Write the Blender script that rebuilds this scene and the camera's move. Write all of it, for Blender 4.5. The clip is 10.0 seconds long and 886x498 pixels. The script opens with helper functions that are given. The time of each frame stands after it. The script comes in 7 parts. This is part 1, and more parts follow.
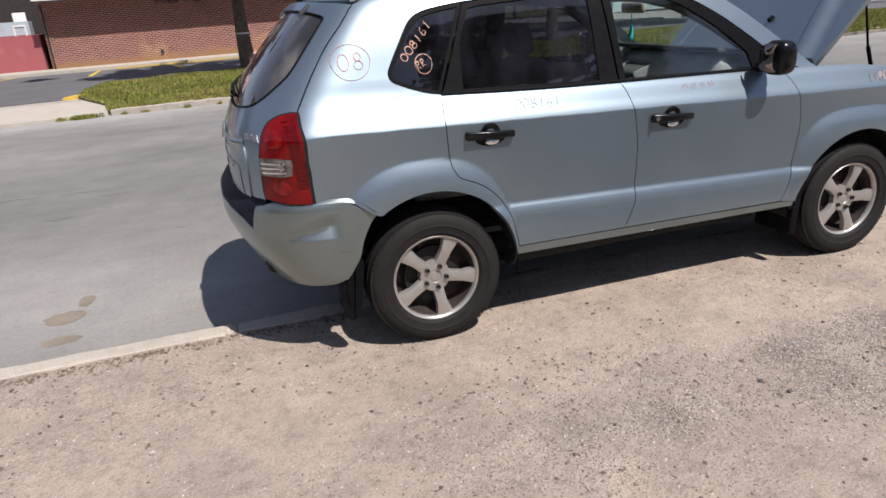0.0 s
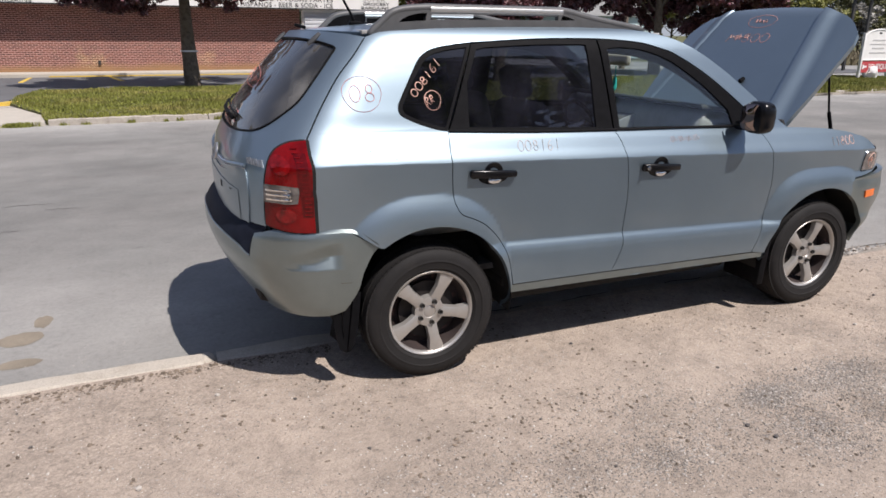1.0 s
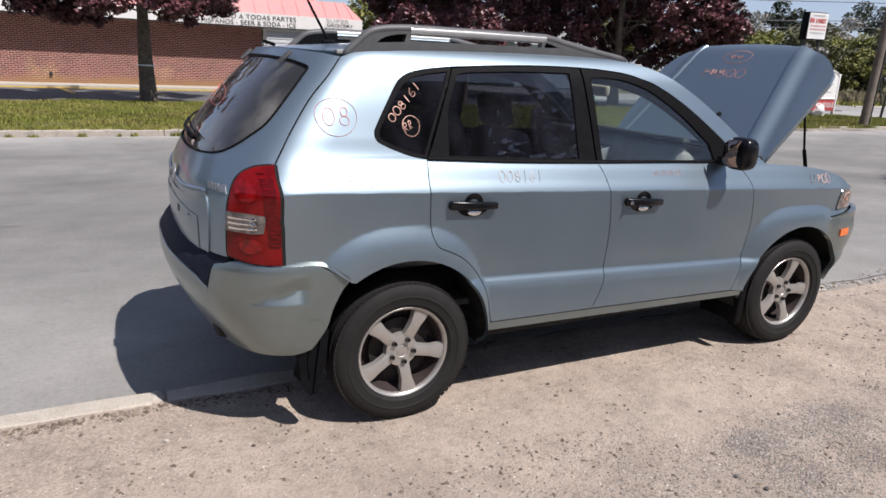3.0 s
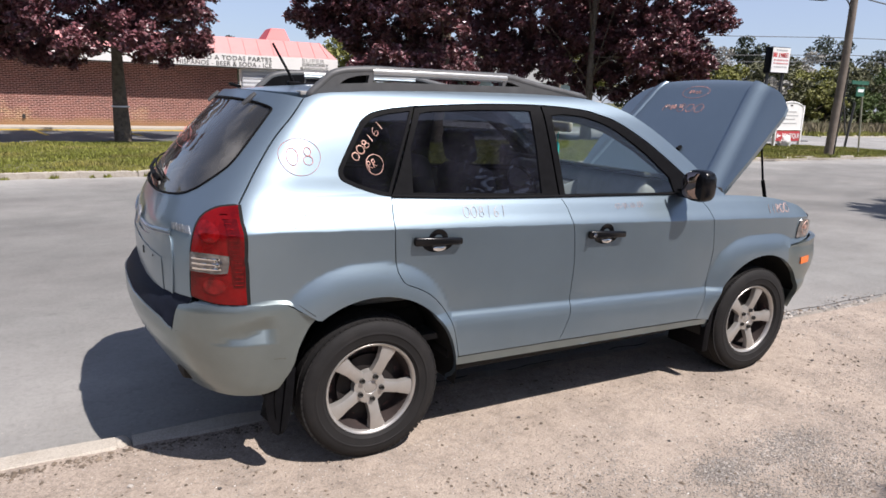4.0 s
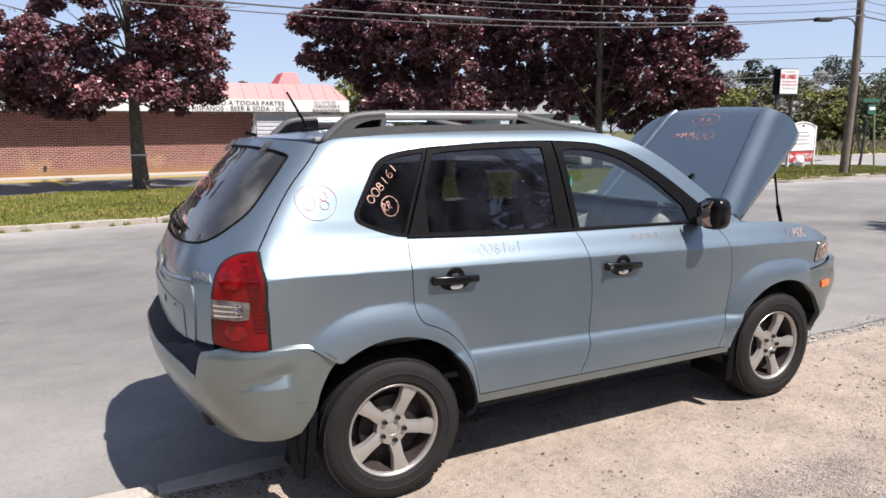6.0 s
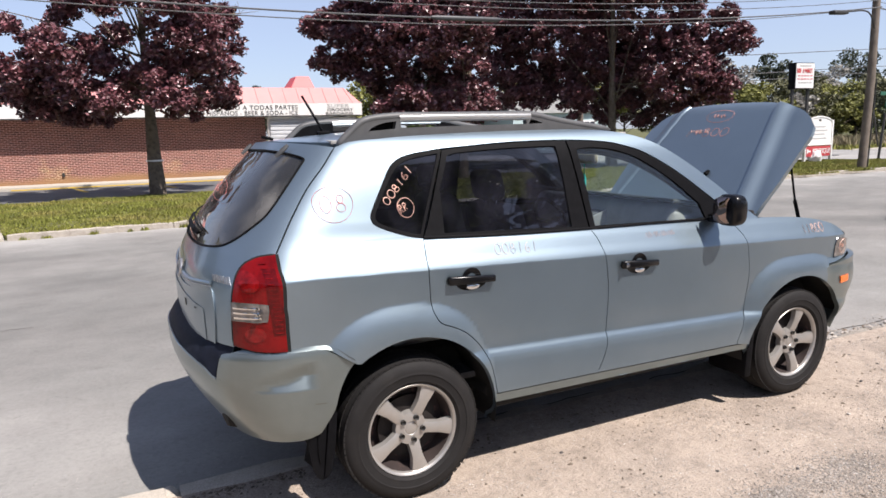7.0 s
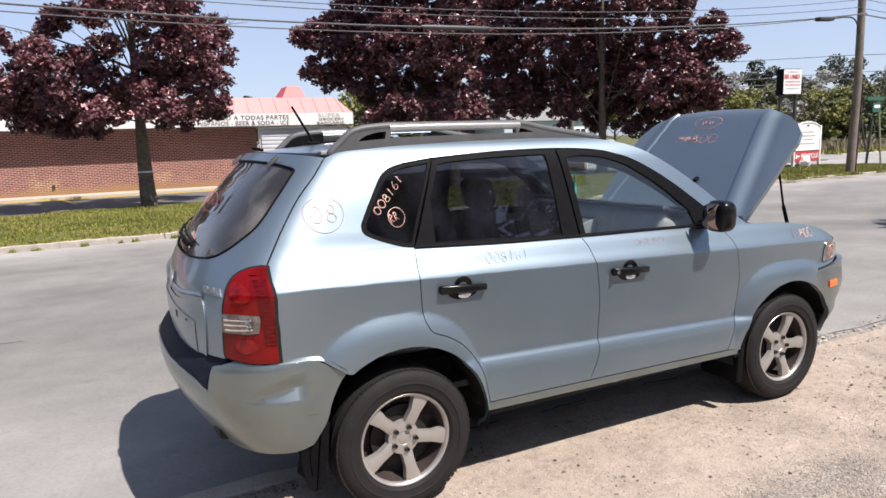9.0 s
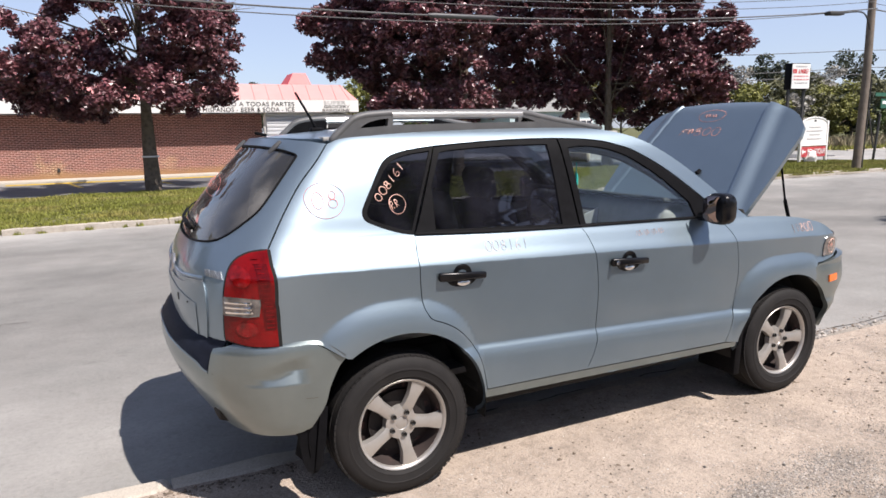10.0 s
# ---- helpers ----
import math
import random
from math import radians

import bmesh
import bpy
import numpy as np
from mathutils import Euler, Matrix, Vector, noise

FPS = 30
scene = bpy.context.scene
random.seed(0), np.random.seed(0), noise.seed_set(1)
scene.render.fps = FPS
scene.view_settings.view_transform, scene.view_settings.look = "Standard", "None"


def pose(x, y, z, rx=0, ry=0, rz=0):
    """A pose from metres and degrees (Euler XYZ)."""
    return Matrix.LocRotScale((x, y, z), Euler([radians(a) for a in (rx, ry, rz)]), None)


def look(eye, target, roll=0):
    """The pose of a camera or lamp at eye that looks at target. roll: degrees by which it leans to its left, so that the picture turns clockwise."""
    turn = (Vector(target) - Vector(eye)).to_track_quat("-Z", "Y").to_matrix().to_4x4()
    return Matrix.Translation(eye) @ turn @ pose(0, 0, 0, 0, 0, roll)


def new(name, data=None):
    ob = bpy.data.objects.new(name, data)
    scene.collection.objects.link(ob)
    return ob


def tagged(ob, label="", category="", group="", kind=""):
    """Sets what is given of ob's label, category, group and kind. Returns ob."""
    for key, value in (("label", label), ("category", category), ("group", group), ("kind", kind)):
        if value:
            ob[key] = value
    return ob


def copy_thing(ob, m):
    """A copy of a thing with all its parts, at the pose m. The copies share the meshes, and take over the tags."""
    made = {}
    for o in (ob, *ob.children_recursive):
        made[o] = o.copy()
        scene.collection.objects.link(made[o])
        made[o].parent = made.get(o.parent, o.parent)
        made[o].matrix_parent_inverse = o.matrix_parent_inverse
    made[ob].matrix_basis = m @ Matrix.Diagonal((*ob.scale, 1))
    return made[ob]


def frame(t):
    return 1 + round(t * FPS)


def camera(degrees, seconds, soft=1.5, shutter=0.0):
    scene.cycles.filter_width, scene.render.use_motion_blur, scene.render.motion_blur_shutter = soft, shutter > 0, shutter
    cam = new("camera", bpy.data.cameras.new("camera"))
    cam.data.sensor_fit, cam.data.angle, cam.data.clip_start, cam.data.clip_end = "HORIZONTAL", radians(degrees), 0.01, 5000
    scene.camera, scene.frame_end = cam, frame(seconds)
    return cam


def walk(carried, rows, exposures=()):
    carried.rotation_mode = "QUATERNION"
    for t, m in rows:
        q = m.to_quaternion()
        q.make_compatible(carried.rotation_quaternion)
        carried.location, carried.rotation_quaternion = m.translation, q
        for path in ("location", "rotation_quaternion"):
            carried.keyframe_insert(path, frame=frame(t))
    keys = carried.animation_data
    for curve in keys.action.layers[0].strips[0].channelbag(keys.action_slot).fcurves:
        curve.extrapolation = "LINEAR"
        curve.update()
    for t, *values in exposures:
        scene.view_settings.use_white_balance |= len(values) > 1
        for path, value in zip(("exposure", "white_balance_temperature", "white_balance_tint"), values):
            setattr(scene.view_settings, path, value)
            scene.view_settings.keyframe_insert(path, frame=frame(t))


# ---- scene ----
cam = camera(66.4, 10.0, soft=1.6)
PATH = [
    (0, (-0.878, -3.877, 1.647), (-0.329, -2.082, 0.957), -4.2),
    (0.2, (-0.975, -3.856, 1.663), (-0.389, -2.067, 0.987), -5.4),
    (0.5, (-1.127, -3.786, 1.666), (-0.569, -1.969, 1.043), -3.8),
    (0.7, (-1.174, -3.776, 1.666), (-0.498, -2.005, 1.029), -1.8),
    (1, (-1.183, -3.755, 1.673), (-0.43, -2.005, 1.066), 0.5),
    (1.2, (-1.133, -3.751, 1.685), (-0.435, -1.974, 1.09), -1.0),
    (1.5, (-1.086, -3.713, 1.657), (-0.409, -1.934, 1.041), -2.1),
    (1.7, (-1.04, -3.692, 1.635), (-0.359, -1.922, 0.998), -1.4),
    (2, (-1.069, -3.718, 1.642), (-0.061, -2.114, 0.999), 0.1),
    (2.2, (-1.122, -3.626, 1.641), (-0.031, -2.099, 0.951), 3.1),
    (2.5, (-1.191, -3.561, 1.637), (-0.257, -1.921, 0.975), 0.7),
    (2.7, (-1.209, -3.562, 1.642), (-0.342, -1.885, 0.979), 1.1),
    (3, (-1.177, -3.527, 1.663), (-0.303, -1.811, 1.124), 2.7),
    (3.2, (-1.163, -3.537, 1.669), (-0.224, -1.83, 1.216), 2.8),
    (4.3, (-1.129, -3.598, 1.684), (-0.204, -1.876, 1.261), 1.4),
    (4.5, (-1.139, -3.605, 1.69), (-0.22, -1.874, 1.292), 0.9),
    (5, (-1.141, -3.608, 1.696), (-0.223, -1.871, 1.319), 0.4),
    (5.5, (-1.143, -3.594, 1.704), (-0.234, -1.847, 1.353), -0.2),
    (7, (-1.159, -3.61, 1.706), (-0.295, -1.838, 1.368), -1.5),
    (7.5, (-1.18, -3.61, 1.714), (-0.382, -1.804, 1.397), -1.4),
    (8, (-1.185, -3.602, 1.711), (-0.382, -1.796, 1.406), -1.4),
    (8.5, (-1.163, -3.613, 1.713), (-0.3, -1.834, 1.408), -2.0),
    (9, (-1.154, -3.617, 1.711), (-0.268, -1.851, 1.396), -2.0),
    (9.5, (-1.137, -3.638, 1.714), (-0.236, -1.887, 1.365), -2.8),
    (10, (-1.149, -3.645, 1.703), (-0.276, -1.879, 1.359), -1.1),
]
walk(cam, [(t, look(eye, target, roll)) for t, eye, target, roll in PATH], [(0, 0.18, 6480, 13), (1.0, 0.17, 6430, 13), (2.0, 0.18, 6350, 13), (3.2, 0.25, 6350, 13), (4.3, 0.44, 6400, 13), (7.0, 0.56, 6500, 13), (10, 0.58, 6540, 13)])

# ---- sun and sky ----
SUN = Vector((0.29, -0.60, 1.0)).normalized()
world = bpy.data.worlds.new("sky")
scene.world = world
world.use_nodes = True
wn = world.node_tree.nodes
sky = wn.new("ShaderNodeTexSky")
sky.sky_type = "NISHITA"
sky.sun_disc = False
sky.sun_elevation = math.asin(SUN.z)
sky.sun_rotation = math.atan2(SUN.x, SUN.y)
sky.air_density, sky.dust_density, sky.ozone_density = 1.0, 0.8, 8.0
haze = wn.new("ShaderNodeMix")
haze.data_type = "RGBA"
haze.inputs[0].default_value = 0.42
air = wn.new("ShaderNodeTexCoord")
up = wn.new("ShaderNodeSeparateXYZ")
thin = wn.new("ShaderNodeMapRange")
thin.interpolation_type = "SMOOTHSTEP"
thin.inputs[1].default_value, thin.inputs[2].default_value, thin.inputs[3].default_value, thin.inputs[4].default_value = 0.0, 0.9, 1.12, 0.46
murk = wn.new("ShaderNodeVectorMath")
murk.operation = "SCALE"
murk.inputs[0].default_value = (5.7, 6.0, 7.2)
world.node_tree.links.new(air.outputs["Generated"], up.inputs[0])
world.node_tree.links.new(up.outputs["Z"], thin.inputs[0])
world.node_tree.links.new(thin.outputs[0], murk.inputs["Scale"])
world.node_tree.links.new(murk.outputs[0], haze.inputs[7])
world.node_tree.links.new(sky.outputs[0], haze.inputs[6])
world.node_tree.links.new(haze.outputs[2], wn["Background"].inputs[0])
wn["Background"].inputs[1].default_value = 0.094
sun = new("sun", bpy.data.lights.new("sun", "SUN"))
sun.data.energy, sun.data.angle, sun.data.color = 5.0, radians(0.55), (1.0, 0.94, 0.875)
sun.matrix_world = look((0, 0, 30), Vector((0, 0, 30)) - SUN)


# ---- materials ----
def mat(name, color, rough=0.6, metal=0.0, tone=0.15, scale=8.0, fine=0.0, fine_scale=120.0, bump=0.0, bump_scale=60.0, coat=0.0, vary=0.0, second=None, second_at=(0.5, 0.65), second_scale=1.5, second_detail=6.0, spec=0.5):
    """A surface with two scales of variation, an optional second colour in patches, and fine relief."""
    m = bpy.data.materials.new(name)
    m.use_nodes = True
    nt = m.node_tree
    bs = nt.nodes["Principled BSDF"]
    co = nt.nodes.new("ShaderNodeTexCoord").outputs["Object"]

    def noise_at(s, detail=4.0, rough_=0.6):
        n = nt.nodes.new("ShaderNodeTexNoise")
        n.inputs["Scale"].default_value, n.inputs["Detail"].default_value, n.inputs["Roughness"].default_value = s, detail, rough_
        nt.links.new(co, n.inputs["Vector"])
        return n.outputs["Fac"]

    def mix(kind, fac, a, b):
        x = nt.nodes.new("ShaderNodeMix")
        x.data_type, x.blend_type = "RGBA", kind
        for sock, v in ((x.inputs[0], fac), (x.inputs[6], a), (x.inputs[7], b)):
            if isinstance(v, (int, float)):
                sock.default_value = v
            elif isinstance(v, tuple):
                sock.default_value = (*v, 1)
            else:
                nt.links.new(v, sock)
        return x.outputs[2]

    def ramp(fac, lo, hi, a=0.0, b=1.0):
        r = nt.nodes.new("ShaderNodeMapRange")
        r.inputs[1].default_value, r.inputs[2].default_value, r.inputs[3].default_value, r.inputs[4].default_value = lo, hi, a, b
        nt.links.new(fac, r.inputs[0])
        return r.outputs[0]

    col = tuple(color)
    if second:
        col = mix("MIX", ramp(noise_at(second_scale, second_detail), *second_at), col, tuple(second))
    if tone:
        dark = tuple(c * (1 - tone) for c in color)
        light = tuple(min(1, c * (1 + tone)) for c in color)
        t = mix("MIX", ramp(noise_at(scale), 0.3, 0.7), dark, light)
        col = mix("MIX", 0.5, col, t) if second else t
    if fine:
        col = mix("MULTIPLY", 1.0, col, mix("MIX", ramp(noise_at(fine_scale, 2.0), 0.3, 0.7), (1 - fine,) * 3, (1 + fine,) * 3))
    if vary:
        rnd = nt.nodes.new("ShaderNodeObjectInfo").outputs["Random"]
        col = mix("MULTIPLY", 1.0, col, mix("MIX", rnd, (1 - vary,) * 3, (1 + vary,) * 3))
    if isinstance(col, tuple):
        bs.inputs["Base Color"].default_value = (*col, 1)
    else:
        nt.links.new(col, bs.inputs["Base Color"])
    bs.inputs["Roughness"].default_value, bs.inputs["Metallic"].default_value = rough, metal
    bs.inputs["Specular IOR Level"].default_value = spec
    bs.inputs["Coat Weight"].default_value = coat
    bs.inputs["Coat Roughness"].default_value = 0.11
    if bump:
        b = nt.nodes.new("ShaderNodeBump")
        b.inputs["Strength"].default_value, b.inputs["Distance"].default_value = 1.0, bump
        nt.links.new(noise_at(bump_scale, 5.0), b.inputs["Height"])
        nt.links.new(b.outputs[0], bs.inputs["Normal"])
    return m


def island_tint(m, amount):
    """Varies a joined mesh's colour piece by piece."""
    nt = m.node_tree
    bs = nt.nodes["Principled BSDF"]
    x = nt.nodes.new("ShaderNodeMix")
    x.data_type, x.blend_type = "RGBA", "MULTIPLY"
    x.inputs[0].default_value = 1.0
    r = nt.nodes.new("ShaderNodeMapRange")
    r.inputs[3].default_value, r.inputs[4].default_value = 1 - amount, 1 + amount
    nt.links.new(nt.nodes.new("ShaderNodeNewGeometry").outputs["Random Per Island"], r.inputs[0])
    if bs.inputs["Base Color"].links:
        nt.links.new(bs.inputs["Base Color"].links[0].from_socket, x.inputs[6])
    else:
        x.inputs[6].default_value = bs.inputs["Base Color"].default_value
    nt.links.new(r.outputs[0], x.inputs[7])
    nt.links.new(x.outputs[2], bs.inputs["Base Color"])
    return m


def glass(name, tint, rough=0.0, ior=1.45):
    m = bpy.data.materials.new(name)
    m.use_nodes = True
    bs = m.node_tree.nodes["Principled BSDF"]
    bs.inputs["Base Color"].default_value = (*tint, 1)
    bs.inputs["Transmission Weight"].default_value = 1.0
    bs.inputs["Roughness"].default_value, bs.inputs["IOR"].default_value = rough, ior
    return m


def pane(name, tint, gloss=0.02, ior=1.5, veil=0.0, streak=(6.0, 6.0, 1.2), film_tint=(0.52, 0.50, 0.47)):
    """A thin pane: tinted see-through with a real reflection on it, and a diffuse film for smears and painted sky
    sheen.
    """
    m = bpy.data.materials.new(name)
    m.use_nodes = True
    nt = m.node_tree
    nt.nodes.remove(nt.nodes["Principled BSDF"])
    clear, shine, fres, both, curve, level = (nt.nodes.new("ShaderNode" + k) for k in ("BsdfTransparent", "BsdfGlossy", "LayerWeight", "MixShader", "Math", "Math"))
    clear.inputs[0].default_value = (*tint, 1)
    shine.inputs["Roughness"].default_value = gloss
    f0 = 2.1 * ((ior - 1) / (ior + 1)) ** 2
    fres.inputs[0].default_value = 0.5
    curve.operation, level.operation = "POWER", "MULTIPLY_ADD"
    curve.inputs[1].default_value = 4.0
    level.inputs[1].default_value, level.inputs[2].default_value = 1 - f0, f0
    nt.links.new(fres.outputs["Facing"], curve.inputs[0])
    nt.links.new(curve.outputs[0], level.inputs[0])
    nt.links.new(level.outputs[0], both.inputs[0])
    nt.links.new(clear.outputs[0], both.inputs[1])
    nt.links.new(shine.outputs[0], both.inputs[2])
    out = both.outputs[0]
    if veil:
        film, layer, noise_, ramp, at, warp = (nt.nodes.new("ShaderNode" + k) for k in ("BsdfDiffuse", "MixShader", "TexNoise", "MapRange", "TexCoord", "Mapping"))
        film.inputs[0].default_value = (*film_tint, 1)
        warp.inputs["Scale"].default_value = streak
        noise_.inputs["Scale"].default_value, noise_.inputs["Detail"].default_value = 1.0, 6.0
        ramp.inputs[1].default_value, ramp.inputs[2].default_value, ramp.inputs[3].default_value, ramp.inputs[4].default_value = 0.42, 0.72, veil * 0.15, veil
        nt.links.new(at.outputs["Object"], warp.inputs["Vector"])
        nt.links.new(warp.outputs[0], noise_.inputs["Vector"])
        nt.links.new(noise_.outputs["Fac"], ramp.inputs[0])
        nt.links.new(ramp.outputs[0], layer.inputs[0])
        nt.links.new(out, layer.inputs[1])
        nt.links.new(film.outputs[0], layer.inputs[2])
        out = layer.outputs[0]
    nt.links.new(out, nt.nodes["Material Output"].inputs[0])
    return m


paint = mat("blue_metallic_paint", (0.237, 0.301, 0.351), 0.42, 0.84, tone=0.05, scale=2.0, fine=0.05, fine_scale=900, coat=0.6)
bumper_paint = mat("faded_bumper_paint", (0.225, 0.262, 0.262), 0.36, 0.82, tone=0.07, scale=5.0, fine=0.04, fine_scale=500, coat=0.45)
# mirror metal, not paint: gives the bright crescent under the door handles
recess_mirror = mat("glint_mirror", (0.86, 0.87, 0.88), 0.18, 1.0, tone=0.05, scale=20, coat=0.5)
gloss_black = mat("gloss_black_plastic", (0.005, 0.005, 0.006), 0.25, spec=0.3, tone=0.2, scale=30)
black_plastic = mat("black_plastic", (0.006, 0.006, 0.007), 0.55, spec=0.06, tone=0.25, scale=30, bump=0.0006, bump_scale=400)
grey_plastic = mat("weathered_grey_plastic", (0.055, 0.056, 0.058), 0.5, tone=0.2, scale=20, bump=0.0006, bump_scale=300)
step_plastic = mat("step_pad_plastic", (0.012, 0.015, 0.026), 0.6, spec=0.12, tone=0.25, scale=15, bump=0.0008, bump_scale=260)
rubber = mat("tyre_rubber", (0.017, 0.016, 0.016), 0.72, spec=0.22, tone=0.25, scale=12, second=(0.040, 0.034, 0.029), second_at=(0.54, 0.82), second_scale=7, bump=0.0008, bump_scale=180)
alloy = mat("dull_alloy", (0.44, 0.42, 0.395), 0.36, 0.6, tone=0.1, scale=16, second=(0.33, 0.28, 0.24), second_at=(0.5, 0.8), second_scale=9)
rust = mat("brake_rust", (0.014, 0.010, 0.009), 0.75, tone=0.35, scale=25, bump=0.0015, bump_scale=150)
steel = mat("dark_steel", (0.05, 0.048, 0.045), 0.6, 0.4, tone=0.3, scale=14)
chrome = mat("chrome", (0.75, 0.75, 0.74), 0.14, 1.0, tone=0.05, scale=30)
silver_rail = mat("silver_rail", (0.72, 0.72, 0.71), 0.3, 0.75, tone=0.05, scale=12)
rail_grey = mat("rail_foot_grey", (0.085, 0.086, 0.088), 0.5, tone=0.15, scale=14, bump=0.0005, bump_scale=300)
barrel_rust = mat("rusted_barrel", (0.030, 0.020, 0.018), 0.85, tone=0.3, scale=12, second=(0.26, 0.12, 0.10), second_at=(0.56, 0.66), second_scale=14)
underbody = mat("underbody", (0.012, 0.011, 0.010), 0.85, tone=0.3, scale=10)
seat_cloth = mat("grey_seat_cloth", (0.36, 0.35, 0.33), 0.85, tone=0.12, scale=20, bump=0.001, bump_scale=500)
trim_cloth = mat("dark_interior_trim", (0.085, 0.085, 0.085), 0.7, tone=0.15, scale=15, bump=0.0008, bump_scale=300)
red_lens = mat("red_lens", (0.18, 0.003, 0.004), 0.14, tone=0.35, scale=14, second=(0.05, 0.001, 0.002), second_at=(0.42, 0.62), second_scale=13, spec=0.30)
red_ribs = mat("dark_red_lens", (0.085, 0.002, 0.003), 0.2, tone=0.4, scale=40, spec=0.3)
clear_lens = mat("clear_lens", (0.20, 0.20, 0.21), 0.12, 0.8, tone=0.75, scale=45, coat=1.0)
band_lens = mat("clear_band_lens", (0.20, 0.19, 0.19), 0.16, 0.7, tone=0.5, scale=28, spec=0.5)
chamber_red = mat("lamp_chamber", (0.18, 0.004, 0.005), 0.12, tone=0.5, scale=22, spec=0.45)
dash_grey = mat("grey_dashboard", (0.36, 0.38, 0.39), 0.6, tone=0.15, scale=9, bump=0.0008, bump_scale=300)
mirror_beige = mat("beige_plastic", (0.46, 0.41, 0.33), 0.5, tone=0.1, scale=12)
pillar_trim = mat("dark_pillar_trim", (0.045, 0.052, 0.05), 0.7, tone=0.2, scale=12)
amber_lens = mat("amber_lens", (0.75, 0.16, 0.02), 0.2, tone=0.15, scale=30, coat=0.6)
chalk = mat("orange_paint_marker", (0.58, 0.29, 0.25), 0.8, tone=0.2, scale=60)
chalk_pale = mat("pale_marker", (0.86, 0.52, 0.42), 0.85, tone=0.2, scale=60)
chalk_worn = mat("red_worn_marker", (0.62, 0.17, 0.14), 0.85, tone=0.2, scale=40)
badge_metal = mat("worn_badge", (0.42, 0.42, 0.43), 0.35, 0.8, tone=0.3, scale=60)
chalk_faint = mat("worn_marker", (0.52, 0.46, 0.44), 0.85, tone=0.2, scale=40)
clear_glass = pane("clear_glass", (0.93, 0.97, 0.95), 0.01)
windscreen_glass = pane("windscreen_glass", (0.82, 0.92, 0.92), 0.02, veil=0.10, streak=(1.5, 3.0, 1.5))
# the bluish film paints a faint sky reflection over the privacy glass
privacy_glass = pane("privacy_glass", (0.125, 0.13, 0.17), 0.012, veil=0.03, film_tint=(0.40, 0.40, 0.56))
# pale streaks in this film are whitish smears and painted sky reflection together
rear_glass_mat = pane("rear_glass", (0.20, 0.20, 0.205), 0.03, ior=1.5, veil=0.30, streak=(3.5, 5.0, 3.0))
mirror_glass = mat("mirror_glass", (0.27, 0.22, 0.21), 0.02, 1.0, tone=0)
seam_black = mat("seam_black", (0.006, 0.006, 0.006), 0.9, tone=0)


# ---- mesh helpers ----
def mesh_of(name, verts, faces, material=None, smooth=False):
    me = bpy.data.meshes.new(name)
    me.from_pydata(verts, [], faces)
    if material:
        me.materials.append(material)
    if smooth:
        me.polygons.foreach_set("use_smooth", [True] * len(me.polygons))
    me.update()
    return me


def part(name, bm, material, parent, label="", smooth=True, angle=40):
    """Links a bmesh as one mesh object under a thing or a part."""
    me = bpy.data.meshes.new(name)
    bm.to_mesh(me)
    bm.free()
    me.materials.append(material)
    if smooth:
        me.polygons.foreach_set("use_smooth", [True] * len(me.polygons))
        me.set_sharp_from_angle(angle=radians(angle))
    ob = new(name, me)
    ob.parent = parent
    return tagged(ob, label)


def put(name, me, parent, label=""):
    ob = new(name, me)
    ob.parent = parent
    return tagged(ob, label)


def thing(name, label, category, m=None, group="", kind=""):
    ob = new(name)
    if m is not None:
        ob.matrix_world = m
    return tagged(ob, label, category, group, kind)


def box(bm, size, at=(0, 0, 0), bevel=0.0, segments=2, turn=None):
    m = Matrix.Translation(at) @ (turn or Matrix()) @ Matrix.Diagonal((*size, 1))
    got = bmesh.ops.create_cube(bm, size=1.0, matrix=m)
    if bevel:
        vs = set(got["verts"])
        es = [e for e in bm.edges if e.verts[0] in vs and e.verts[1] in vs]
        bmesh.ops.bevel(bm, geom=es, offset=bevel, segments=segments, profile=0.5, affect="EDGES")
    return bm


def tube(bm, points, radius, sides=8, cap=True, flat=1.0):
    """A tube along points; radius may be one number or one for each point."""
    pts = [Vector(p) for p in points]
    rad = radius if isinstance(radius, (list, tuple)) else [radius] * len(pts)
    rings, up = [], None
    for i, p in enumerate(pts):
        d = (pts[min(i + 1, len(pts) - 1)] - pts[max(i - 1, 0)]).normalized()
        if up is None:
            up = d.orthogonal().normalized()
        up = (up - d * up.dot(d)).normalized()
        side = d.cross(up)
        rings.append([bm.verts.new(p + rad[i] * (math.cos(a) * up + flat * math.sin(a) * side)) for a in (2 * math.pi * k / sides for k in range(sides))])
    for a, b in zip(rings, rings[1:]):
        for k in range(sides):
            bm.faces.new((a[k], a[(k + 1) % sides], b[(k + 1) % sides], b[k]))
    if cap:
        bm.faces.new(rings[0][::-1])
        bm.faces.new(rings[-1])
    return bm


def spun(bm, outline, steps=48, at=(0, 0, 0)):
    """Turns an outline of (radius, y) about the y axis."""
    rings = []
    for k in range(steps):
        a = 2 * math.pi * k / steps
        rings.append([bm.verts.new((at[0] + r * math.cos(a), at[1] + y, at[2] + r * math.sin(a))) for r, y in outline])
    for k in range(steps):
        a, b = rings[k], rings[(k + 1) % steps]
        for i in range(len(outline) - 1):
            bm.faces.new((a[i], a[i + 1], b[i + 1], b[i]))
    return bm


